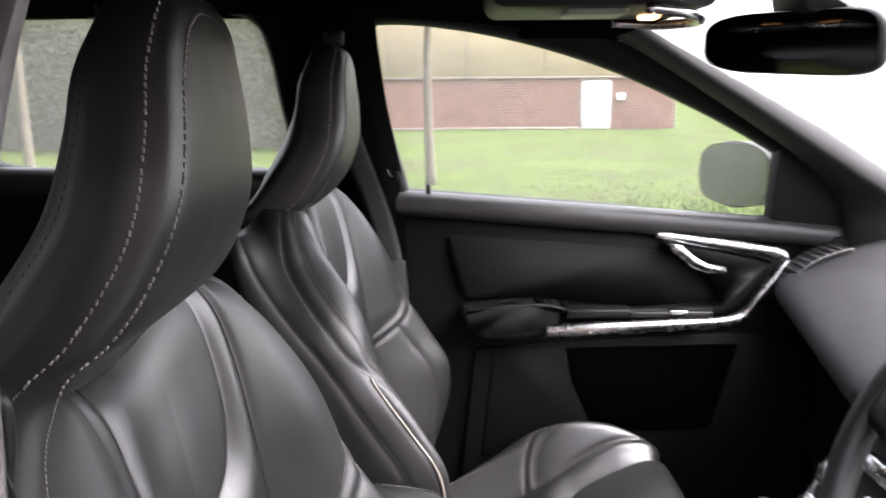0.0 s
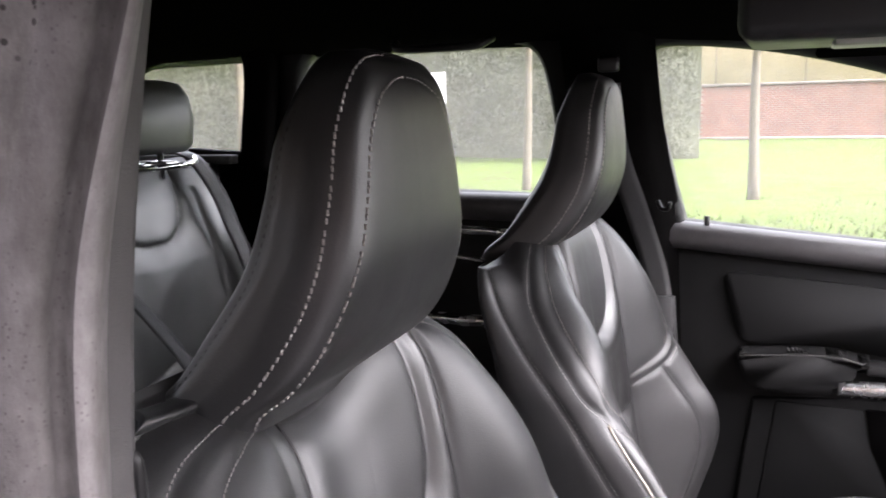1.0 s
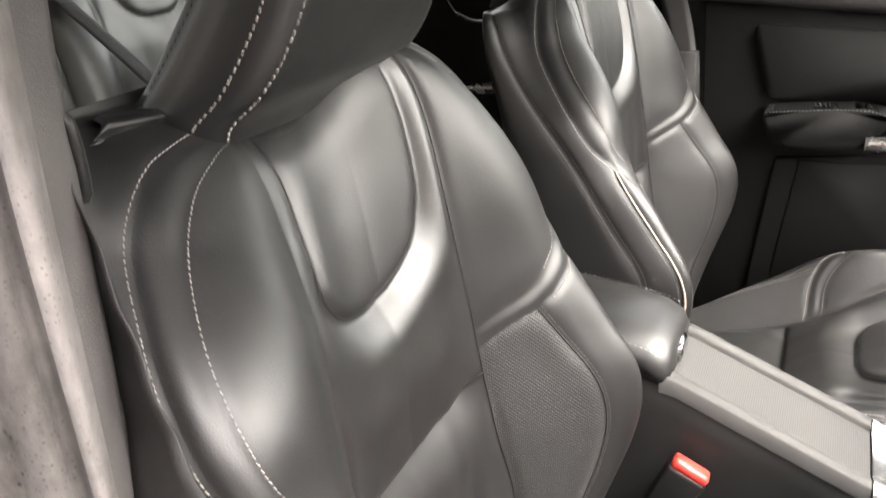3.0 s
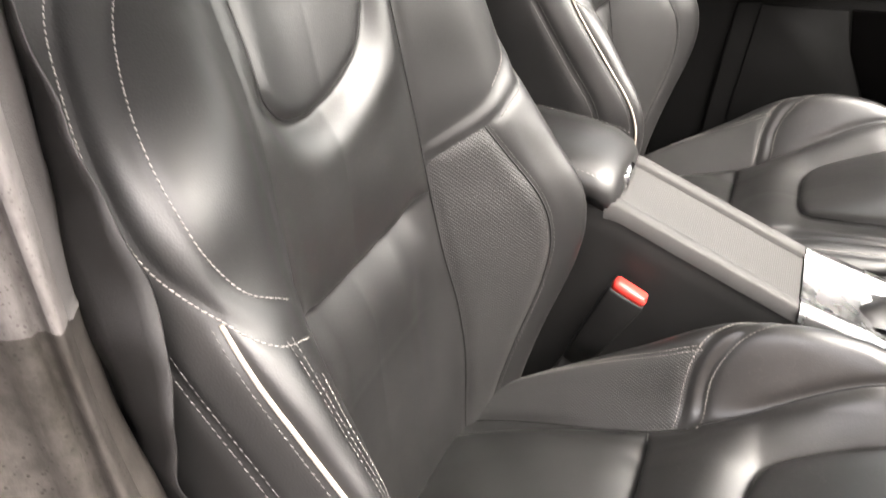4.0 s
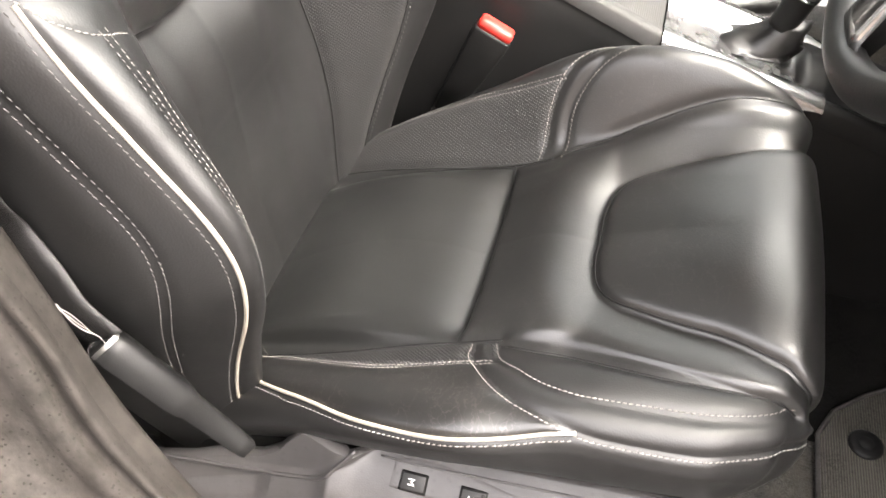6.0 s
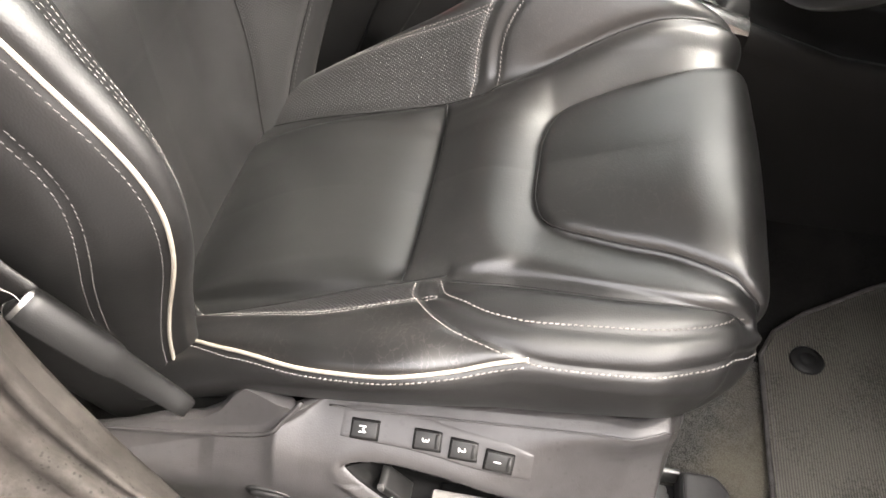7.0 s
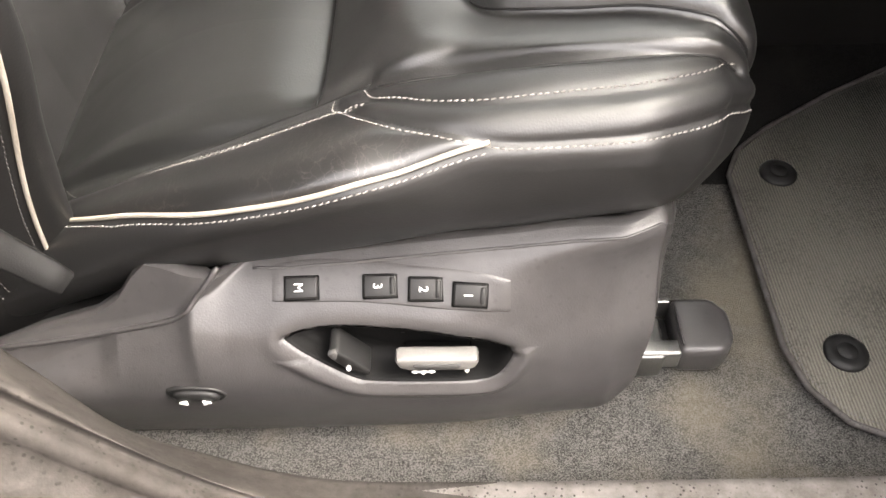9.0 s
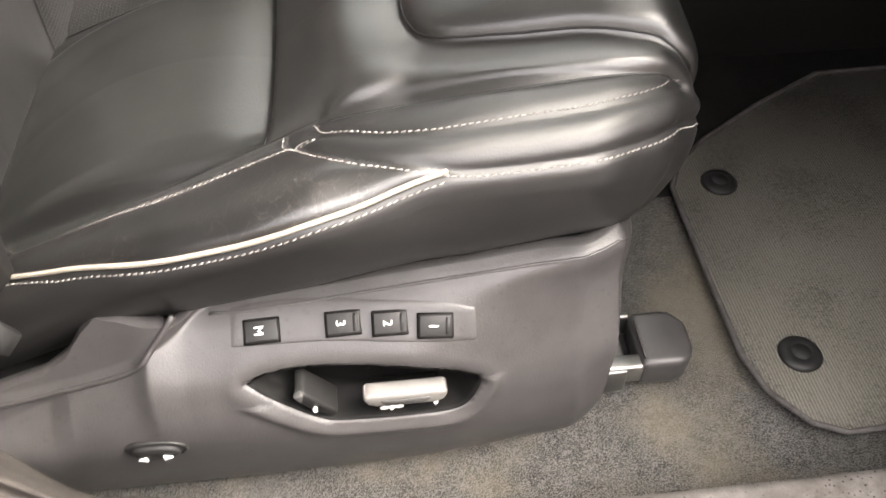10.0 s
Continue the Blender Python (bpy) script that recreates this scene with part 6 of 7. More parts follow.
    part("speaker_grille", prism(((.135, .22), (.40, .22), (.386, .28), (.333, .393), (.319, .470), (.165, .470)), "y", 1.102, 1.11, .003), DOOR_BLACK, door, "dark speaker grille")
    part("map_pocket", prism(((.392, .278), (.648, .283), (.700, .480), (.324, .472), (.338, .394)), "y", 1.101, 1.11, .003), HEAD, door, "black map pocket")
    part("lock_pin", tube(((.022, 1.120, .800), (.022, 1.120, .835)), .0055, 10), PLASTIC_DARK, door, "black lock pin")
    part("mirror_sail", prism(((.755, .745), (.93, .735), (.86, .90), (.765, .905)), "y", 1.108, 1.16, .006), DOOR_BLACK, door, "black mirror corner panel")
    house = part("wing_mirror", loft([[(.735 + f * .10 + r * math.cos(a) * .10 * .55, 1.29 - math.cos(a) * r * .095, .835 + r * .078 * math.sin(a)) for a in np.linspace(0, 2 * math.pi, 32, endpoint=False)]
                 for f, r in ((-.02, .98), (0, 1.0), (.5, .95), (.85, .7), (1.0, .15))]), PLASTIC, door, "grey door mirror housing")
    bm = bmesh.new()
    vs = [bm.verts.new((.7305 + .93 * math.copysign(abs(math.cos(a)) ** .6, math.cos(a)) * .055, 1.29 - .93 * math.copysign(abs(math.cos(a)) ** .6, math.cos(a)) * .095, .835 + .072 * math.copysign(abs(math.sin(a)) ** .6, math.sin(a)))) for a in np.linspace(0, 2 * math.pi, 32, endpoint=False)]
    bm.faces.new(vs)
    part("mirror_glass", bm, MIRROR_DIM, house, "mirror glass", smooth=False)
    part("mirror_arm", block((.775, 1.15, .775), (.83, 1.24, .81), .01), PLASTIC, door)
    return door


passenger_door()


def rear_door(name, label, flip):
    """A rear door; flip mirrors it to the other side of the car."""
    def Y(y):
        return .74 - y if flip else y
    door = thing(name, label, "car door", (0, 0, 0))
    part("window_frame", ring_prism(REAR_OUT, REAR_WIN, Y(1.105), Y(1.17)), DOOR_BLACK, door, "black window frame")
    pane(REAR_WIN, Y(1.145), GLASS_WET, "window_pane", door)
    xs = np.linspace(-1.0, -.17, 20)
    prof = ((.060, -.004), (.03, .001), (.010, -.004), (.000, -.016), (.0, -.05), (.05, -.07))
    P = np.array([[(x, Y(1.082 + py), .872 + .012 * (-.3 - x) + pz) for py, pz in prof] for x in xs])
    part("window_ledge", grid_mesh("ledge", P), PLASTIC, door, "grey padded window ledge")
    lo, hi = sorted((Y(1.11), Y(1.17)))
    part("door_panel", block((-1.0, lo, .06), (-.19, hi, .84), .01), DOOR_BLACK, door)
    a, b = sorted((Y(1.062), Y(1.09)))
    handle = part("door_handle", loft([[(x, Y(1.075 + dy), z + dz) for dy, dz in ((-.010, -h), (-.012, 0), (-.010, h), (.01, h), (.01, -h))] for x, z, h in ((-.62, .785, .012), (-.55, .797, .010), (-.42, .795, .008), (-.31, .785, .006))]), SILVER, door, "silver rear door handle")
    part("pull_strap", loft([[(x, Y(1.070 + dy), z + dz) for dy, dz in ((-.006, -.004), (-.006, .004), (.006, .004), (.006, -.004))] for x, z in ((-.56, .79), (-.535, .75), (-.50, .735), (-.40, .728))]), CHROME, handle)
    part("arm_bar", loft([[(x, Y(1.066 + dy), .592 + dz) for dy, dz in ((-.008, -.011), (-.010, 0), (-.008, .011), (.01, .011), (.01, -.011))] for x in (-.80, -.6, -.4, -.24)]), SILVER, door, "silver armrest strip")
    return door


rear_door("rear_passenger_door", "closed rear passenger door with silver handle", False)
rear_door("rear_passenger_door", "closed rear door behind the driver", True)


def shell():
    for flip in (False, True):
        def Y(y, flip=flip):
            return .74 - y if flip else y
        q = part("quarter_panel", ring_prism(QUARTER_OUT, QUARTER_WIN, Y(1.05), Y(1.12)), HEAD)
        tagged(q, "dark trim round the load-space side window", "quarter panel", kind="structure")
        pane(QUARTER_WIN, Y(1.09), GLASS_WET, "quarter_pane", q)
        lo, hi = sorted((Y(1.07), Y(1.16)))
        tagged(part("side_lining", block((-1.95, lo, -.1), (-.99, hi, .93), .01), HEAD), "dark lining beside the rear seat", "side lining", kind="structure")
        tagged(part("side_lining", block((-1.95, lo, .9), (-1.60, hi, 1.28), .01), HEAD), "dark lining at the rear pillar", "side lining", kind="structure")
    tagged(part("ledge_strip", block((-1.45, 1.02, .940), (-1.06, 1.06, .962), .006), PLASTIC_GREY), "pale ledge under the load-space window", "ledge", kind="structure")
    # headliner: bowed, falling to the windscreen
    xs, ys = np.linspace(-1.95, .42, 60), np.linspace(-.42, 1.16, 50)
    X, Yg = np.meshgrid(xs, ys)
    Z = np.interp(X, (-1.95, -1.4, -.6, -.1, .15, .42), (1.20, 1.235, 1.245, 1.235, 1.215, 1.180)) - .055 * ((Yg - .37) / .79) ** 2
    ob = part("ceiling", grid_mesh("ceiling", np.stack([X, Yg, Z], -1)), HEAD)
    tagged(ob, "dark fabric headliner", "headliner", kind="structure")
    roof = part("roof_skin", grid_mesh("roof", np.stack([X, Yg * 1.02, Z + .045], -1)), PLASTIC_DARK)
    tagged(roof, "car roof", "roof", kind="structure")
    rail = part("roof_rail", grid_mesh("rail", np.array([[(x, -.30, np.interp(x, (-1.95, -1.4, -.6, -.1, .15, .42), (1.20, 1.235, 1.245, 1.235, 1.215, 1.180)) - .022 - k * .03), (x, -.345 - .03 * k, np.interp(x, (-1.95, -1.4, -.6, -.1, .15, .42), (1.20, 1.235, 1.245, 1.235, 1.215, 1.180)) - .05 - .03 * k), (x, -.42, np.interp(x, (-1.95, -1.4, -.6, -.1, .15, .42), (1.20, 1.235, 1.245, 1.235, 1.215, 1.180)) - .03)] for x in xs for k in (0,)])), HEAD)
    tagged(rail, "dark roof rail over the open driver's door", "roof rail", kind="structure")
    for name, lo, hi in (("grab_handle", (-.62, .98, 1.165), (-.40, 1.01, 1.180)),):
        h = thing("grab_handle", "dark folding grab handle on the headliner", "grab handle", (0, 0, 0))
        line = smooth_line(((-.62, 1.04, 1.20), (-.60, 1.01, 1.185), (-.50, 1.0, 1.182), (-.42, 1.01, 1.185), (-.40, 1.04, 1.20)), 30)
        part("bar", tube(line, .009, 8), PLASTIC_DARK, h)
    # tailgate and windscreen
    tail_out = ((-.40, .2), (1.14, .2), (1.14, 1.22), (-.40, 1.22))
    def ringx(o, i, x0, x1):
        o, i = smooth_line(list(o) + [o[0]], 81)[:-1], smooth_line(list(i) + [i[0]], 81)[:-1]
        return grid_mesh("ringx", np.stack([np.stack([np.full(80, x), q[:, 0], q[:, 1]], -1) for q, x in ((o, x0), (i, x0), (i, x1), (o, x1))], 0), closed_u=True, closed_v=True)
    t = part("tailgate", ringx(((-.55, -.2), (.37, -.2), (1.29, -.2), (1.29, .5), (1.29, 1.3), (.37, 1.34), (-.55, 1.3), (-.55, .5)), ((-.2, .82), (.37, .80), (.94, .82), (.97, .95), (.92, 1.14), (.37, 1.17), (-.18, 1.14), (-.23, .95)), -1.92, -1.99), HEAD)
    tagged(t, "tailgate with its rear window", "tailgate", kind="structure")
    w = bmesh.new()
    q = [w.verts.new(c) for c in ((.415, -.30, 1.170), (.415, 1.04, 1.170), (1.22, 1.16, .74), (1.22, -.42, .74))]
    w.faces.new(q)
    g = tagged(part("windscreen", w, GLASS_MIST, smooth=False), "misted windscreen wet with rain", "windscreen", kind="structure")
    g.visible_shadow = False
    # roof lining edge above the windscreen
    hd = part("windscreen_header", grid_mesh("hdr", np.array([[(.33, y, 1.190 - .030 * ((y - .37) / .79) ** 2), (.40, y, 1.166 - .02 * ((y - .37) / .7) ** 2), (.425, y, 1.168 - .02 * ((y - .37) / .7) ** 2), (.43, y, 1.20 - .02 * ((y - .37) / .7) ** 2)] for y in np.linspace(-.36, 1.10, 40)])), HEAD)
    tagged(hd, "dark lining above the windscreen", "header", kind="structure")
    # windscreen pillars
    for flip in (False, True):
        lower = ((.36, 1.085, 1.165), (.47, 1.085, 1.100), (.63, 1.085, 1.000), (.80, 1.085, .885), (.89, 1.08, .80), (.92, 1.06, .68))
        upper = ((.40, 1.02, 1.190), (.51, 1.02, 1.108), (.68, 1.01, .997), (.94, 1.0, .828), (1.10, 1.0, .735), (1.2, 1.0, .68))
        lo_, up_ = smooth_line(lower, 30), smooth_line(upper, 30)
        P = np.stack([lo_ + (0, .045, .01), lo_, lo_ * .72 + up_ * .28 + (-.012, -.020, .004), lo_ * .38 + up_ * .62 + (-.010, -.020, .006), up_, up_ + (.03, .05, .03)], 1)
        if flip:
            P[..., 1] = .74 - P[..., 1]
        tagged(part("windscreen_pillar", grid_mesh("apillar", P), PILLAR_BLACK), "black windscreen pillar trim", "pillar trim", kind="structure")
    # left door pillar between the windows
    e = [(-.115, .985, 1.20), (-.095, 1.0, 1.02), (-.06, 1.02, .83), (-.045, 1.03, .68), (-.03, 1.04, .45), (-.02, 1.05, .05)]
    e = smooth_line(e, 40)
    P = np.stack([e + (.03, .11, 0), e + (.008, .07, 0), e + (-.005, .045, 0), e + (-.04, .025, 0), e + (-.11, .025, 0), e + (-.14, .05, 0), e + (-.16, .11, 0)], 1)
    tagged(part("pillar_trim", grid_mesh("bpillar", P), HEAD), "dark trim of the passenger-side door pillar", "pillar trim", kind="structure")
    tagged(part("kick_panel", block((.88, 1.085, -.1), (1.16, 1.15, .72), .01), DOOR_BLACK), "black kick panel beside the passenger footwell", "kick panel", kind="structure")
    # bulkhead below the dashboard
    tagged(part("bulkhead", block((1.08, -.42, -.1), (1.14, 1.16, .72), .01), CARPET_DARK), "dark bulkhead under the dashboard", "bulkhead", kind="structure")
    tagged(part("underbody", block((-1.98, -.42, -.16), (1.14, 1.16, -.03), .01), PLASTIC_DARK), "floor pan of the car", "floor pan", kind="structure")


shell()


def far_belt():
    belt = thing("seat_belt", "dark grey seat belt on the passenger-side door pillar", "seat belt", (0, 0, 0))
    pts = ((-.155, 1.00, 1.10), (-.14, 1.005, .98), (-.10, 1.01, .86), (-.065, 1.015, .75), (-.05, 1.02, .66), (-.04, 1.03, .45))
    part("webbing", ribbon(pts, [(1, .25, 0)] * 6, .047, .0014, 60), WEB, belt)
    part("sleeve", loft([[(x + dx, y + dy, z) for dx, dy in ((-.03, -.012), (.03, -.016), (.034, .01), (-.03, .012))] for x, y, z in ((-.058, 1.012, .69), (-.052, 1.015, .60), (-.040, 1.02, .50), (-.03, 1.025, .30))]), PILLAR_BLACK, belt, "grey pillar sleeve")
    part("guide", block((-.175, .995, 1.12), (-.135, 1.015, 1.15), .006), PLASTIC_DARK, belt)
    hook = thing("coat_hook", "small dark hook on the door pillar", "hook", (0, 0, 0))
    part("hook", tube(smooth_line(((-.060, 1.02, .875), (-.052, 1.01, .862), (-.040, 1.005, .862), (-.036, 1.005, .875)), 16), .004, 8), PLASTIC_DARK, hook)


far_belt()


def centre_stack():
    """The leaning control panel between dashboard and console, with its vent, switches and ribbed knobs."""
    st = thing("centre_stack", "dark leaning control panel with silver knobs and a slatted vent", "control panel", (0, 0, 0))
    low, d = np.array((.560, .373, .440)), np.array((.4450, 0, .8955))
    nrm, side = np.array((-.8955, 0, .4450)), np.array((0, 1.0, 0))

    def at(w, h, o):
        return low + side * w + d * h + nrm * o
    rows = [[at(w * .080, h, o) for w, o in ((-1.0, -.045), (-1.02, -.006), (-.97, .0), (-.90, .001), (.90, .001), (.97, .0), (1.02, -.006), (1.0, -.045))] for h in np.linspace(-.02, .215, 8)]
    part("panel", loft(rows), DASH, st)
    for w in (-.077, .077):
        part("edge_strip", tube([at(w, h, .001) for h in np.linspace(-.02, .215, 14)], .0045, 8), SILVER, st, "satin silver edge strip")
    for k in range(6):
        h = .158 + .009 * k
        part("vent_slat", loft([[at(w, h + a, o) for a, o in ((0, .001), (.003, .006), (.0042, .006), (.0042, .001))] for w in (-.068, .068)]), PLASTIC_DARK, st)
    part("switch_bar", loft([[at(w, h, o) for h, o in ((.112, .001), (.114, .009), (.136, .010), (.138, .001))] for w in (-.070, .070)]), SILVER, st, "silver switch bar")
    for w in (-.052, .052):
        for h in (.078, .022):
            ring = [[at(w + r * math.cos(q), h + r * math.sin(q), o) for q in np.linspace(0, 2 * math.pi, 32, endpoint=False)] for r, o in ((.0195, .0), (.0190, .015), (.0165, .0175), (.014, .0165), (.012, .019), (.001, .019))]
            part("knob", loft(ring), SILVER, st, "ribbed silver knob")


def dashboard():
    d = thing("dashboard", "soft dark dashboard with a side air vent", "dashboard", (0, 0, 0))
    prof = ((1.10, .30), (1.02, .33), (.94, .44), (.86, .545), (.78, .590), (.740, .603), (.729, .620), (.740, .648), (.775, .672), (.84, .700), (.94, .728), (1.06, .738), (1.16, .735))
    p = smooth_line(prof, 60)
    ys = np.linspace(-.36, 1.10, 60)
    P = []
    for y in ys:
        k = .035 * np.exp(-((y - 1.10) / .06) ** 2) + .02 * np.exp(-((y + .36) / .06) ** 2)
        hood = .035 * np.exp(-((y - 0.0) / .17) ** 2)
        swing = -.125 * min(1, max(0, (1.0 - y) / .58))
        P.append([(x + k * 1.2 + swing * min(1, max(0, (1.08 - x) / .25)), y, z - k * .4 + hood * (z > .6)) for x, z in p])
    part("dash_top", grid_mesh("dash", np.array(P)), DASH, d)
    curve = smooth_line(((.752, .622), (.762, .655), (.795, .686), (.835, .703), (.868, .712)), 30)
    vent = part("air_vent", loft([[(x, y, z + dz) for y, dz in ((.972, .004), (1.050, .004), (1.050, -.02), (.972, -.02))] for x, z in curve]), PLASTIC_DARK, d, "black side air vent")
    for k in range(2, 28, 3):
        x, z = curve[k]
        part("vent_slat", block((x - .0035, .978, z), (x + .0012, 1.044, z + .008), .0012, 1), PLASTIC, vent)
    part("vent_rim", tube(np.stack([curve[:, 0] - .003, np.full(30, .969), curve[:, 1] + .006], -1), .0035, 8), PLASTIC, vent, "grey vent rim")
    part("glovebox", block((.93, .50, .26), (.99, 1.0, .44), .02, 3), DASH, d)
    centre_stack()
    wheel = thing("steering_wheel", "black steering wheel with silver spoke trim", "steering wheel", (0, 0, 0))
    c, up, side = np.array((.500, 0.0, .703)), np.array((.423, 0, .906)), np.array((0.0, 1, 0))
    nrm = np.cross(up, side)
    nrm = nrm if nrm[0] < 0 else -nrm
    a = np.linspace(0, 2 * np.pi, 96, endpoint=False)
    part("rim", tube([c + .182 * (np.cos(q) * side + np.sin(q) * up) for q in a], .0155 + .001 * np.cos(a * 2), 14, True), LEATHER, wheel)
    hub = [[c + nrm * h + r * (np.cos(q) * side * 1.15 + np.sin(q) * up) for q in np.linspace(0, 2 * np.pi, 36, endpoint=False)] for r, h in ((.075, -.06), (.085, -.01), (.080, .012), (.06, .022), (.01, .026))]
    part("hub", loft(hub), PLASTIC_DARK, wheel)
    for ang in (8, 172, 270):
        q = radians(ang)
        dr = np.cos(q) * side + np.sin(q) * up
        tn = -np.sin(q) * side + np.cos(q) * up
        secs = [[c + dr * r + tn * w * s + nrm * h for s, h in ((-1, -.010), (-1, .006 + o), (0, .010 + o), (1, .006 + o), (1, -.010))] for r, w, o in ((.06, .032, .006), (.10, .026, .004), (.14, .021, .002), (.170, .018, .0))]
        sp = part("spoke", loft(secs), PLASTIC_DARK, wheel)
        secs = [[c + dr * r + tn * w * s + nrm * h for s, h in ((-1, .008 + o), (-.6, .0125 + o), (.6, .0125 + o), (1, .008 + o))] for r, w, o in ((.085, .030, .004), (.12, .027, .002), (.160, .030, .0), (.170, .034, -.002))]
        part("spoke_trim", loft(secs), CHROME if ang == 270 else PLASTIC_DARK, sp, "silver spoke trim")
        for k in (-1, 1):
            part("spoke_button", loft([[c + dr * (.118 + .014 * k) + .0085 * rr * (np.cos(t) * dr + np.sin(t) * tn) + nrm * hh for t in np.linspace(0, 2 * np.pi, 14, endpoint=False)] for rr, hh in ((1, .012), (1, .0165), (.7, .018), (.05, .0185))]), CHROME, sp)
    part("column_shroud", loft([[np.array((x, .055 * cy, z)) + np.array((0, 0, .045 * cz)) for cy, cz in ((-1, -.6), (-.6, -1), (.6, -1), (1, -.6), (1, .6), (.6, 1), (-.6, 1), (-1, .6))] for x, z in ((.55, .672), (.66, .62), (.82, .54))]), PLASTIC_DARK, wheel)


dashboard()


def cabin_mirror():
    m = thing("interior_mirror", "dark dimming rear-view mirror below the windscreen header", "mirror", (0, 0, 0))
    a, b = np.array((.405, .480, 1.088)), np.array((.528, .268, 1.078))
    d = (b - a) / np.linalg.norm(b - a)
    n = np.cross(d, (0, 0, 1))
    n = n if n[0] < 0 else -n
    mid, L = (a + b) / 2, np.linalg.norm(b - a) / 2
    def loop(k, off, h):
        return [mid + d * L * k * math.copysign(abs(math.cos(q)) ** .45, math.cos(q)) + np.array((0, 0, h * k * math.copysign(abs(math.sin(q)) ** .55, math.sin(q)) * (1 + .12 * math.cos(q)))) + n * off for q in np.linspace(0, 2 * math.pi, 40, endpoint=False)]
    part("housing", loft([loop(.6, -.030, .036), loop(.92, -.022, .036), loop(1.0, -.006, .036), loop(1.0, .004, .036), loop(.96, .007, .036)]), PLASTIC_DARK, m)
    part("mirror_glass", loft([loop(.955, .0072, .036), loop(.5, .0075, .036), loop(.02, .0075, .036)]), MIRROR_DARK, m, "tinted mirror glass", smooth=False)
    part("stem", tube(smooth_line(((.468, .373, 1.09), (.50, .373, 1.11), (.53, .373, 1.13)), 12), .014, 10), PLASTIC_DARK, m)
    part("sensor_cover", block((.46, .32, 1.112), (.60, .43, 1.16), .02, 3), PLASTIC_DARK, m)
    o = thing("overhead_console", "dark overhead console with lit reading lamps", "roof console", (0, 0, 0))
    part("body", prism(((.115, .275), (.30, .270), (.365, .30), (.365, .44), (.30, .47), (.115, .465)), "z", 1.118, 1.20, .015, 3), PLASTIC_DARK, o)
    part("lens", block((.200, .312, 1.112), (.268, .375, 1.121), .003), LENS_PALE, o, "pale lamp lens")
    part("rim", tube(smooth_line(((.28, .275, 1.115), (.33, .295, 1.110), (.36, .37, 1.108), (.33, .445, 1.110), (.28, .465, 1.115)), 40), .006, 8), SILVER, o, "silver trim strip")
    glow, nt, bs = nodes("warm_lamp")
    bs.inputs["Base Color"].default_value = (.9, .6, .3, 1)
    bs.inputs["Emission Color"].default_value, bs.inputs["Emission Strength"].default_value = (1.0, .50, .16, 1), 1.3
    for y in (.335, .405):
        part("reading_lamp", block((.300, y - .013, 1.113), (.322, y + .013, 1.122), .003), glow, o, "lit warm reading lamp")
    v = thing("sun_visor", "dark folded sun visor under the headliner", "sun visor", (0, 0, 0))
    part("visor", block((.20, .56, 1.128), (.385, .98, 1.145), .007, 2), HEAD, v)


cabin_mirror()


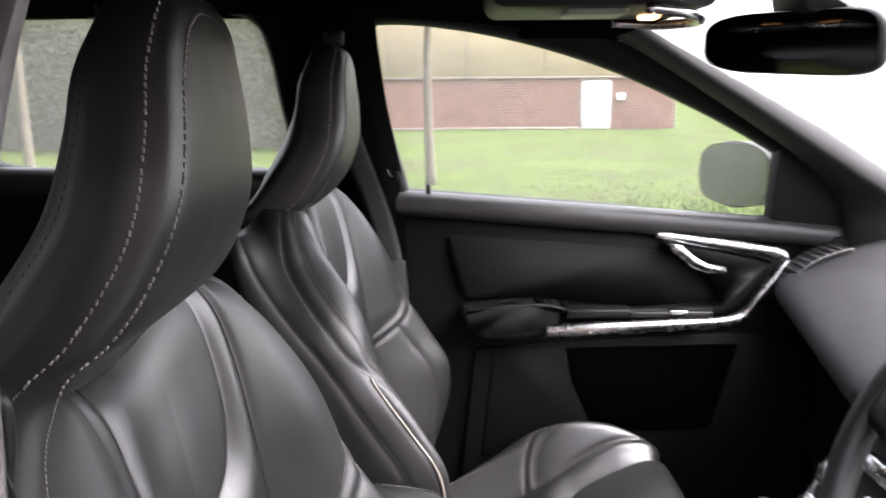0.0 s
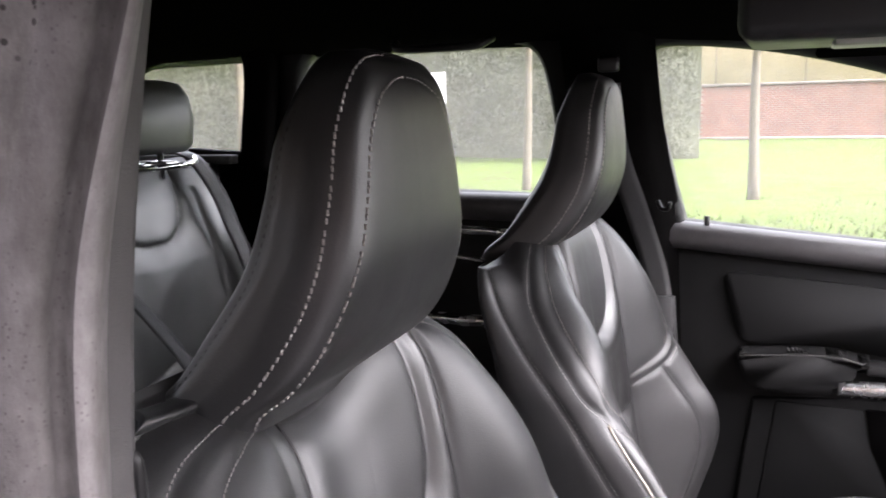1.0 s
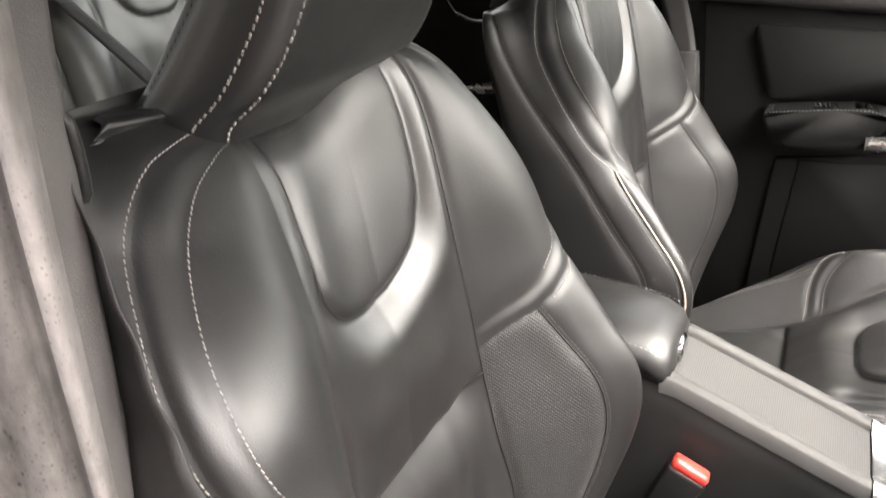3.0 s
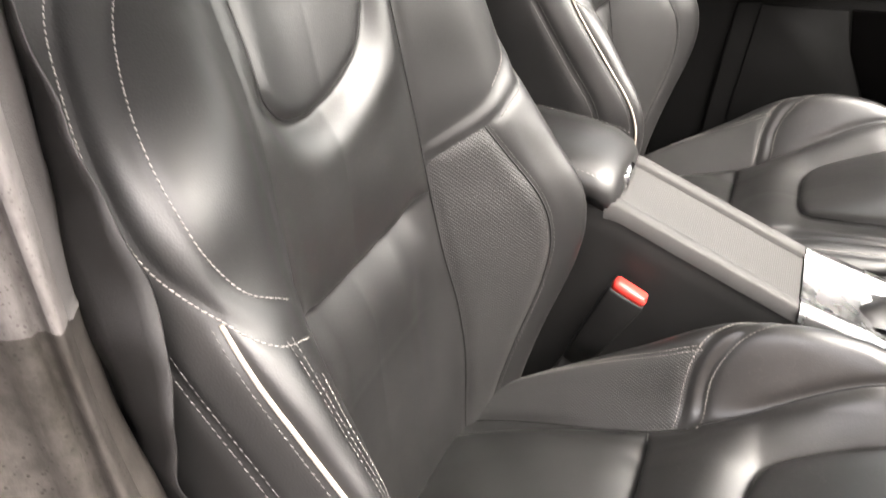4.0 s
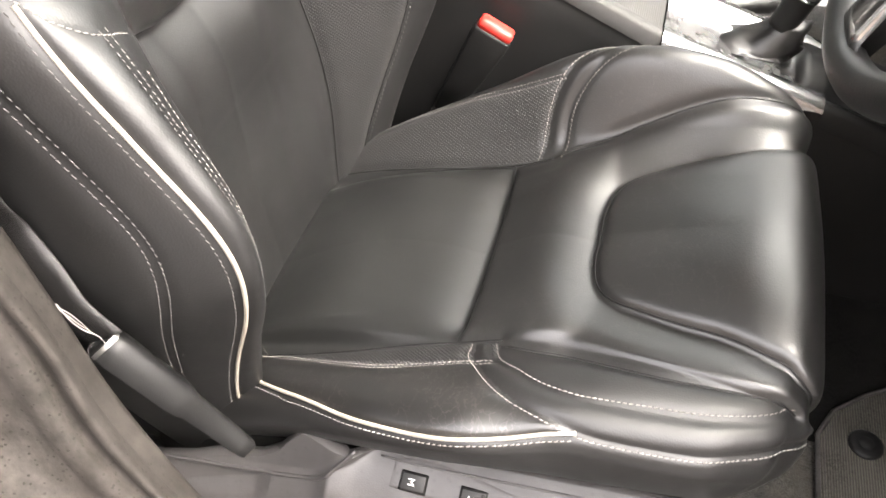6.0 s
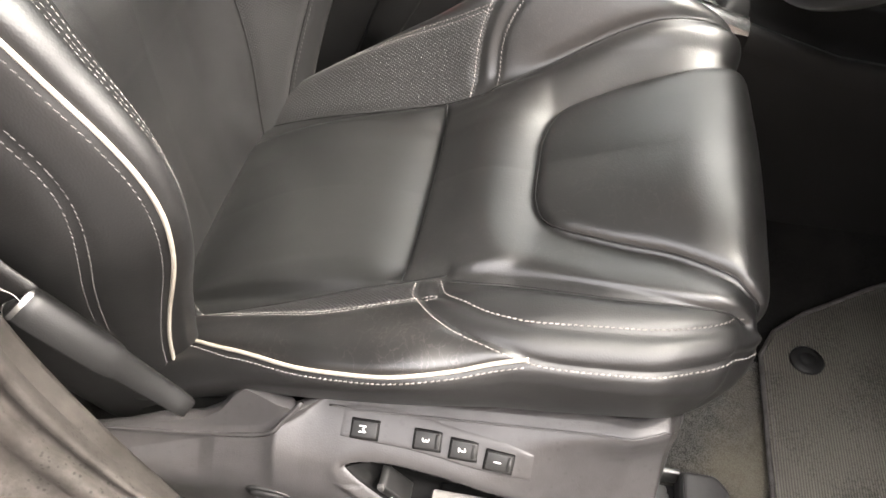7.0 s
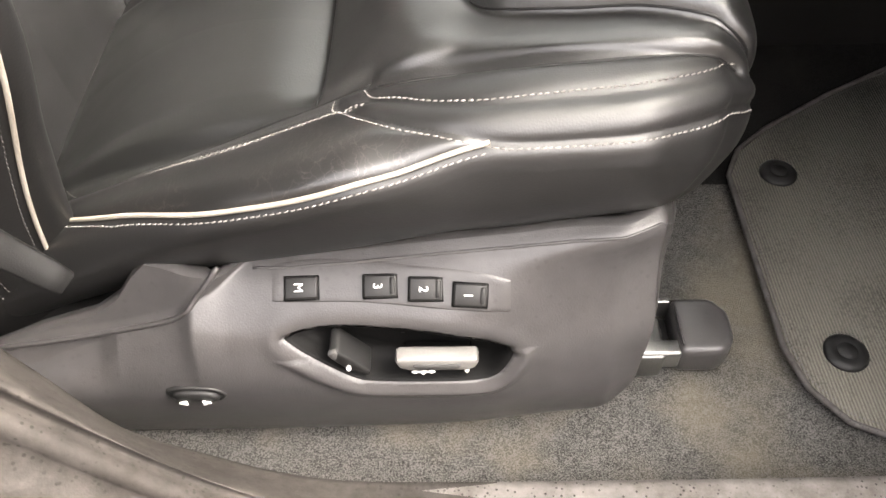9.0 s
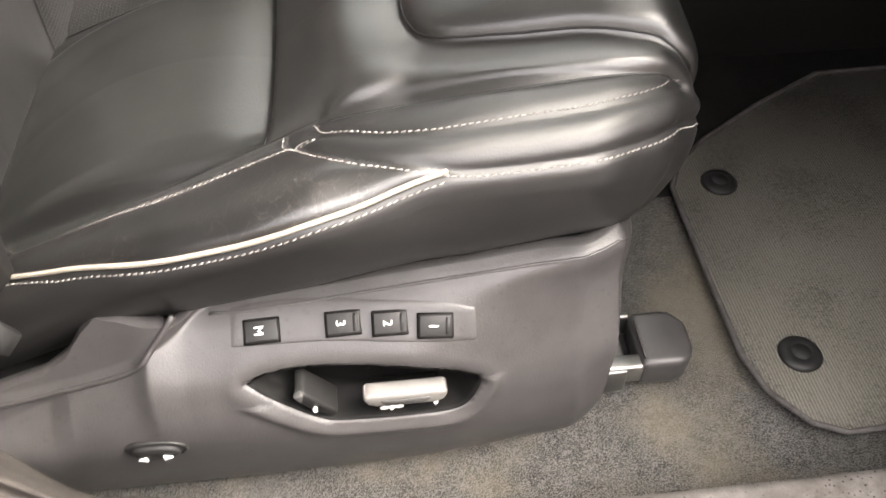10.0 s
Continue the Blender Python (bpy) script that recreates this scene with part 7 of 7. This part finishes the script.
def rear_seat():
    s = thing("rear_seat", "black leather rear seat with a headrest, its grey sheen put into the colour", "rear seat", (0, 0, 0))

    def at(w, v):
        x = np.interp(v, (.30, .45, .60, .75, .88, .945, .965), (-.93, -.96, -.985, -1.01, -1.045, -1.075, -1.12))
        d = .022 * np.exp(-((np.abs(w) - .20) / .05) ** 2) * np.interp(v, (.3, .5, .8, .96), (1, 1, .7, .1))
        return np.stack([x + d - .05 * np.clip((np.abs(w) - .23) / .05, 0, 1) ** 2, .72 + w, v + 0 * w], -1)
    W, V = np.meshgrid(np.linspace(-.28, .28, 120), np.linspace(.30, .965, 130))
    P = at(W, V)
    bibl = np.array([(.105, .96), (.098, .89), (.080, .83), (.048, .803), (0, .797), (-.048, .803), (-.080, .83), (-.098, .89), (-.105, .96)])
    bib = smooth_line(bibl, 80)
    d1 = np.full(W.shape, 9.0)
    for q in bib:
        d1 = np.minimum(d1, np.hypot(W - q[0], V - q[1]))
    P[..., 0] -= .006 * np.exp(-d1 / .006) + .007 * np.exp(-d1 / .022) * (~inside(bib, W, V))
    P[..., 0] -= .008 * np.exp(-np.abs(np.abs(W) - .15 - .06 * (.9 - V)) / .007) * (V < .9)
    fold = np.array([noise.noise(Vector((w * 16 + 3, v * 9, 1))) for w, v in zip(W.ravel(), V.ravel())]).reshape(W.shape)
    P[..., 0] += .007 * fold * np.exp(-((V - .68) / .12) ** 2)
    P[..., 0] -= .008 * np.exp(-np.abs(V - .56 + .25 * np.abs(W)) / .010)
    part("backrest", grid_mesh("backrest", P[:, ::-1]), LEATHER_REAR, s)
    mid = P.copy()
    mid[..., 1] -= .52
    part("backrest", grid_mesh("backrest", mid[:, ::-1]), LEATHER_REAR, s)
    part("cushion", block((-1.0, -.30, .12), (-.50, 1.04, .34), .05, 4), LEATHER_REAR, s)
    part("rear_shell", block((-1.22, -.30, .10), (-1.10, 1.04, .945), .02, 2), PLASTIC_DARK, s)
    hz, hx = (.985, 1.0, 1.05, 1.10, 1.125, 1.132), (-.99, -.985, -.982, -.99, -1.005, -1.03)
    rows = []
    for z, x, hw, dp in zip(hz, hx, (.100, .122, .128, .122, .105, .07), (.07, .09, .095, .085, .06, .02)):
        rows.append([(x - dp / 2 + dp / 2 * math.copysign(abs(math.cos(a)) ** .7, math.cos(a)), .715 + hw * math.copysign(abs(math.sin(a)) ** .6, math.sin(a)), z) for a in np.linspace(0, 2 * math.pi, 40, endpoint=False)])
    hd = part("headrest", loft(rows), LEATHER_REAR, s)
    for y in (.675, .755):
        part("headrest_post", tube(((-1.03, y, .93), (-1.03, y, .99)), .007, 10), CHROME, hd, "chrome headrest post")
        part("post_guide", block((-1.055, y - .022, .955), (-1.0, y + .022, .968), .004), SILVER, hd)
    part("belt_guide", tube(smooth_line(((-1.02, .60, .962), (-.99, .70, .958), (-.985, .80, .962), (-1.03, .86, .968)), 24), .006, 8), SILVER, s, "silver backrest rail")
    b = thing("seat_belt", "black rear seat belt across the backrest", "seat belt", (0, 0, 0))
    part("webbing", ribbon(((-1.14, .86, .985), (-1.05, .87, .97), (-1.0, .885, .90), (-.975, .90, .82), (-.95, .93, .70), (-.93, .95, .5)), [(0.1, 1, 0)] * 6, .047, .0016, 50), WEB, b)
    b2 = thing("seat_belt", "black rear seat belt hanging loose by the cushion", "seat belt", (0, 0, 0))
    part("webbing", ribbon(((-1.0, .47, .86), (-.95, .53, .76), (-.90, .58, .66), (-.86, .63, .55), (-.80, .66, .42)), [(0.1, .9, -.3)] * 5, .047, .0016, 50), WEB, b2)


rear_seat()


# ---- outside ----
def grass_material():
    m, nt, b = nodes("meadow_grass")
    big, mid, fine = tex_noise(nt, .35, 5), tex_noise(nt, 3.0, 5), tex_noise(nt, 40, 3)
    add = nt.nodes.new("ShaderNodeMath")
    add.operation = "MULTIPLY_ADD"
    add.inputs[1].default_value = .5
    half = nt.nodes.new("ShaderNodeMath")
    half.operation = "MULTIPLY"
    half.inputs[1].default_value = .5
    nt.links.new(big.outputs[0], half.inputs[0])
    nt.links.new(mid.outputs[0], add.inputs[0])
    nt.links.new(half.outputs[0], add.inputs[2])
    c = ramp(nt, add.outputs[0], ((.34, (.062, .056, .026)), (.45, (.050, .070, .016)), (.6, (.064, .094, .018))))
    nt.links.new(c.outputs[0], b.inputs["Base Color"])
    b.inputs["Roughness"].default_value = .9
    b.inputs["Specular IOR Level"].default_value = .1
    nt.links.new(bump(nt, fine.outputs[0], .8, .06), b.inputs["Normal"])
    return m


GRASS = grass_material()
ASPHALT = surface("wet_asphalt", (.035, .035, .036), (.06, .059, .058), (.4, .7), 3, 160, .004, .8)
BRICK = surface("weathered_brick", (.13, .060, .045), (.24, .12, .085), (.8, .9), 2.5, 20, .004, .5)
MORTAR = surface("brick_mortar", (.17, .135, .115), (.24, .20, .17), (.85, .95), 3, 60, .003, .5)
RENDER = surface("tan_sheet_cladding", (.30, .24, .155), (.38, .315, .21), (.6, .75), .6, 20, .003, .4)
BARK = surface("pale_bark", (.055, .045, .032), (.12, .10, .068), (.8, .95), 6, 60, .01, .9)
TWIG = surface("winter_hedge", (.062, .066, .040), (.092, .094, .060), (.85, .95), 2, 30, .02, .9)
WPAINT = surface("white_door_paint", (.72, .72, .72), (.82, .82, .82), (.4, .5), 3, 50)


def outside():
    gx, gy = np.meshgrid(np.r_[np.linspace(-400, -30, 12), np.linspace(-25, 25, 90), np.linspace(30, 400, 12)], np.r_[np.linspace(-400, -3, 14), np.linspace(2.4, 34, 80), np.linspace(40, 400, 10)])
    z = np.array([.07 * noise.noise(Vector((x * .5, y * .5, 0))) + .03 * noise.noise(Vector((x * 2, y * 2, 5))) for x, y in zip(gx.ravel(), gy.ravel())]).reshape(gx.shape) - .42
    z[(gy < 2.5) & (gy > -60)] = -.49
    g = part("ground", grid_mesh("ground", np.stack([gx, gy, z], -1)), GRASS)
    tagged(g, "wet green grass verge with bare patches", "grass", kind="structure")
    road = part("road", block((-60, -5.7, -.5), (60, 2.2, -.385), .02, 1), ASPHALT)
    tagged(road, "dark wet asphalt under the car", "road", kind="structure")
    # tufts of rough grass along the verge
    rng = random.Random(7)
    V, F = [], []
    for _ in range(7000):
        x, y = rng.uniform(-9, 9), 8.2 + abs(rng.gauss(0, 1.6))
        h, a = rng.uniform(.03, .09), rng.uniform(0, 6.28)
        o = len(V)
        V += [(x - .012 * math.cos(a), y - .012 * math.sin(a), -.45), (x + .012 * math.cos(a), y + .012 * math.sin(a), -.45), (x + rng.uniform(-.06, .06), y + rng.uniform(-.06, .06), -.42 + h)]
        F.append((o, o + 1, o + 2))
    me = bpy.data.meshes.new("grass_tufts")
    me.from_pydata(V, [], F)
    tagged(part("grass_tufts", me, GRASS, smooth=False), "rough grass tufts on the verge", "grass", kind="stuff")
    # industrial building: brick plinth with cladding above
    b = thing("building", "low brick building with tan cladding above and a white door", "building", (0, 0, 0))
    part("wall", block((-2.95, 31.0, -.5), (8.7, 39, 1.50), .01, 1), MORTAR, b, "red brick plinth wall")
    part("cladding", block((-3.0, 30.93, 1.58), (8.7, 39, 4.0), .01, 1), RENDER, b, "tan cladding above the brick")
    part("coping", block((-3.0, 30.90, 1.50), (8.7, 39, 1.58), .01, 1), MORTAR, b)
    V, F = [], []
    rngb = random.Random(3)
    for r in range(25):
        z0 = -.42 + r * .0765
        n = 48
        for k in range(n):
            x0 = -2.94 + k * .24 + (.12 if r % 2 else 0)
            if 5.0 < x0 + .11 < 6.25:
                continue
            d = rngb.uniform(.004, .012)
            o = len(V)
            V += [(x0, 31, z0), (x0 + .222, 31, z0), (x0 + .222, 31, z0 + .066), (x0, 31, z0 + .066), (x0 + .004, 31 - d, z0 + .004), (x0 + .218, 31 - d, z0 + .004), (x0 + .218, 31 - d, z0 + .062), (x0 + .004, 31 - d, z0 + .062)]
            F += [(o + 4, o + 5, o + 6, o + 7), (o, o + 1, o + 5, o + 4), (o + 1, o + 2, o + 6, o + 5), (o + 2, o + 3, o + 7, o + 6), (o + 3, o, o + 4, o + 7)]
    me = bpy.data.meshes.new("bricks")
    me.from_pydata(V, [], F)
    tagged(part("bricks", me, BRICK, b, smooth=False), kind="stuff")
    part("door", block((5.07, 30.94, -.42), (6.16, 31.02, 1.40), .02, 1), WPAINT, b, "white door")
    part("notice_box", block((6.40, 30.9, .66), (6.72, 31.0, .94), .02, 1), WPAINT, b, "small pale box")
    part("foundation_strip", block((-2.95, 30.85, -.44), (5.0, 31.0, -.34), .02, 1), MORTAR, b)
    for k in range(4):
        part("cladding_seam", block((-2.4 + 3.0 * k, 30.91, 1.6), (-2.37 + 3.0 * k, 30.94, 4.0), 0), MORTAR, b)
    # bare roadside trees
    def tree(x, y, h, r, seed):
        rg = random.Random(seed)
        t = thing("tree", "slender bare young tree standing in the grass", "tree", (x, y, -.42), "verge trees")
        line = smooth_line([(0, 0, -.05), (rg.uniform(-.05, .05), 0, h * .3), (rg.uniform(-.08, .08), rg.uniform(-.08, .08), h * .6), (rg.uniform(-.1, .1), 0, h)], 30)
        part("trunk", tube(line, np.linspace(r, r * .35, 30) * (1 + .25 * np.exp(-np.linspace(0, 12, 30))), 10), BARK, t)
        twig_v, twig_f = [], []
        for k in range(26):
            f = rg.uniform(.42, .98)
            p = line[int(f * 29)]
            a, up = rg.uniform(0, 6.28), rg.uniform(.4, 1.2)
            q = [p]
            for s in range(5):
                q.append(q[-1] + np.array((math.cos(a), math.sin(a), up)) * h * .06 * (1.1 - f * .6) + np.array([rg.uniform(-.04, .04) for _ in range(3)]))
            m2 = tube(q, np.linspace(r * .28, .006, 6), 5)
            o = len(twig_v)
            twig_v += [tuple(v.co) for v in m2.vertices]
            twig_f += [tuple(o + i for i in pl.vertices) for pl in m2.polygons]
            bpy.data.meshes.remove(m2)
        me = bpy.data.meshes.new("branches")
        me.from_pydata(twig_v, [], twig_f)
        part("branches", me, BARK, t)
    tree(-.27, 11.95, 6.5, .075, 1)
    tree(-3.95, 12.7, 6.0, .07, 2)
    tree(-6.75, 12.3, 6.5, .08, 3)
    tree(-9.6, 12.4, 6.0, .10, 5)
    # tangled winter hedge behind the grass, behind the rear windows
    rg = random.Random(11)
    V, F = [], []
    for _ in range(60000):
        x, y = rg.uniform(-34, -1.95), rg.uniform(19, 22)
        top = 4.3 + 1.0 * noise.noise(Vector((x * .35, 0, 2)))
        zc = -.4 + top * rg.random() ** .8
        L, a, e = rg.uniform(.12, .42), rg.uniform(0, 6.28), rg.uniform(-.5, 1.3)
        d = Vector((math.cos(a) * math.cos(e), math.sin(a) * math.cos(e), math.sin(e))) * L
        w = Vector((-math.sin(a), math.cos(a), .3)) * rg.uniform(.004, .012)
        o = len(V)
        c0 = Vector((x, y, zc))
        V += [tuple(c0 - w), tuple(c0 + w), tuple(c0 + d + w * .3), tuple(c0 + d - w * .3)]
        F.append((o, o + 1, o + 2, o + 3))
    me = bpy.data.meshes.new("hedge")
    me.from_pydata(V, [], F)
    tagged(part("hedge", me, TWIG, smooth=False), "tall brown winter hedge behind the grass", "hedge", kind="stuff")
    core = part("hedge_core", grid_mesh("core", np.array([[(x, 21.2 + .4 * noise.noise(Vector((x, z, 0))), z) for z in np.linspace(-.5, 3.5 + .7 * noise.noise(Vector((x * .4, 0, 2))), 10)] for x in np.linspace(-40, -1.95, 90)])), TWIG)
    tagged(core, "dense inside of the winter hedge", "hedge", kind="stuff")
    sg = thing("sign", "blank white notice board on a post by the hedge", "sign", (-6.98, 16, -.42))
    part("board", block((-.17, -.02, 1.52), (.17, .0, 2.20), .01, 1), WPAINT, sg)
    part("post", tube(((0, .02, -.1), (0, .02, 2.2)), .03, 8), STEEL, sg)
    # unseen wall behind the open door, added to hold back low sky light
    lane = part("light_block_wall", block((-40, -5.9, -.5), (40, -5.6, 3.6), .02, 1), MORTAR)
    tagged(lane, "unseen plain wall added to block low sky light", "wall", kind="structure")
    far = part("tree_line", grid_mesh("far", np.array([[(x, 130 + 6 * noise.noise(Vector((x * .05, 0, 0))), z) for z in (-1, 3.0 + 2.5 * noise.noise(Vector((x * .11, 3, 0))), 6.5 + 3.5 * noise.noise(Vector((x * .16, 7, 0))))] for x in np.linspace(-200, 330, 160)])), TWIG)
    tagged(far, "hazy line of bare trees in the distance", "tree line", kind="stuff")


outside()
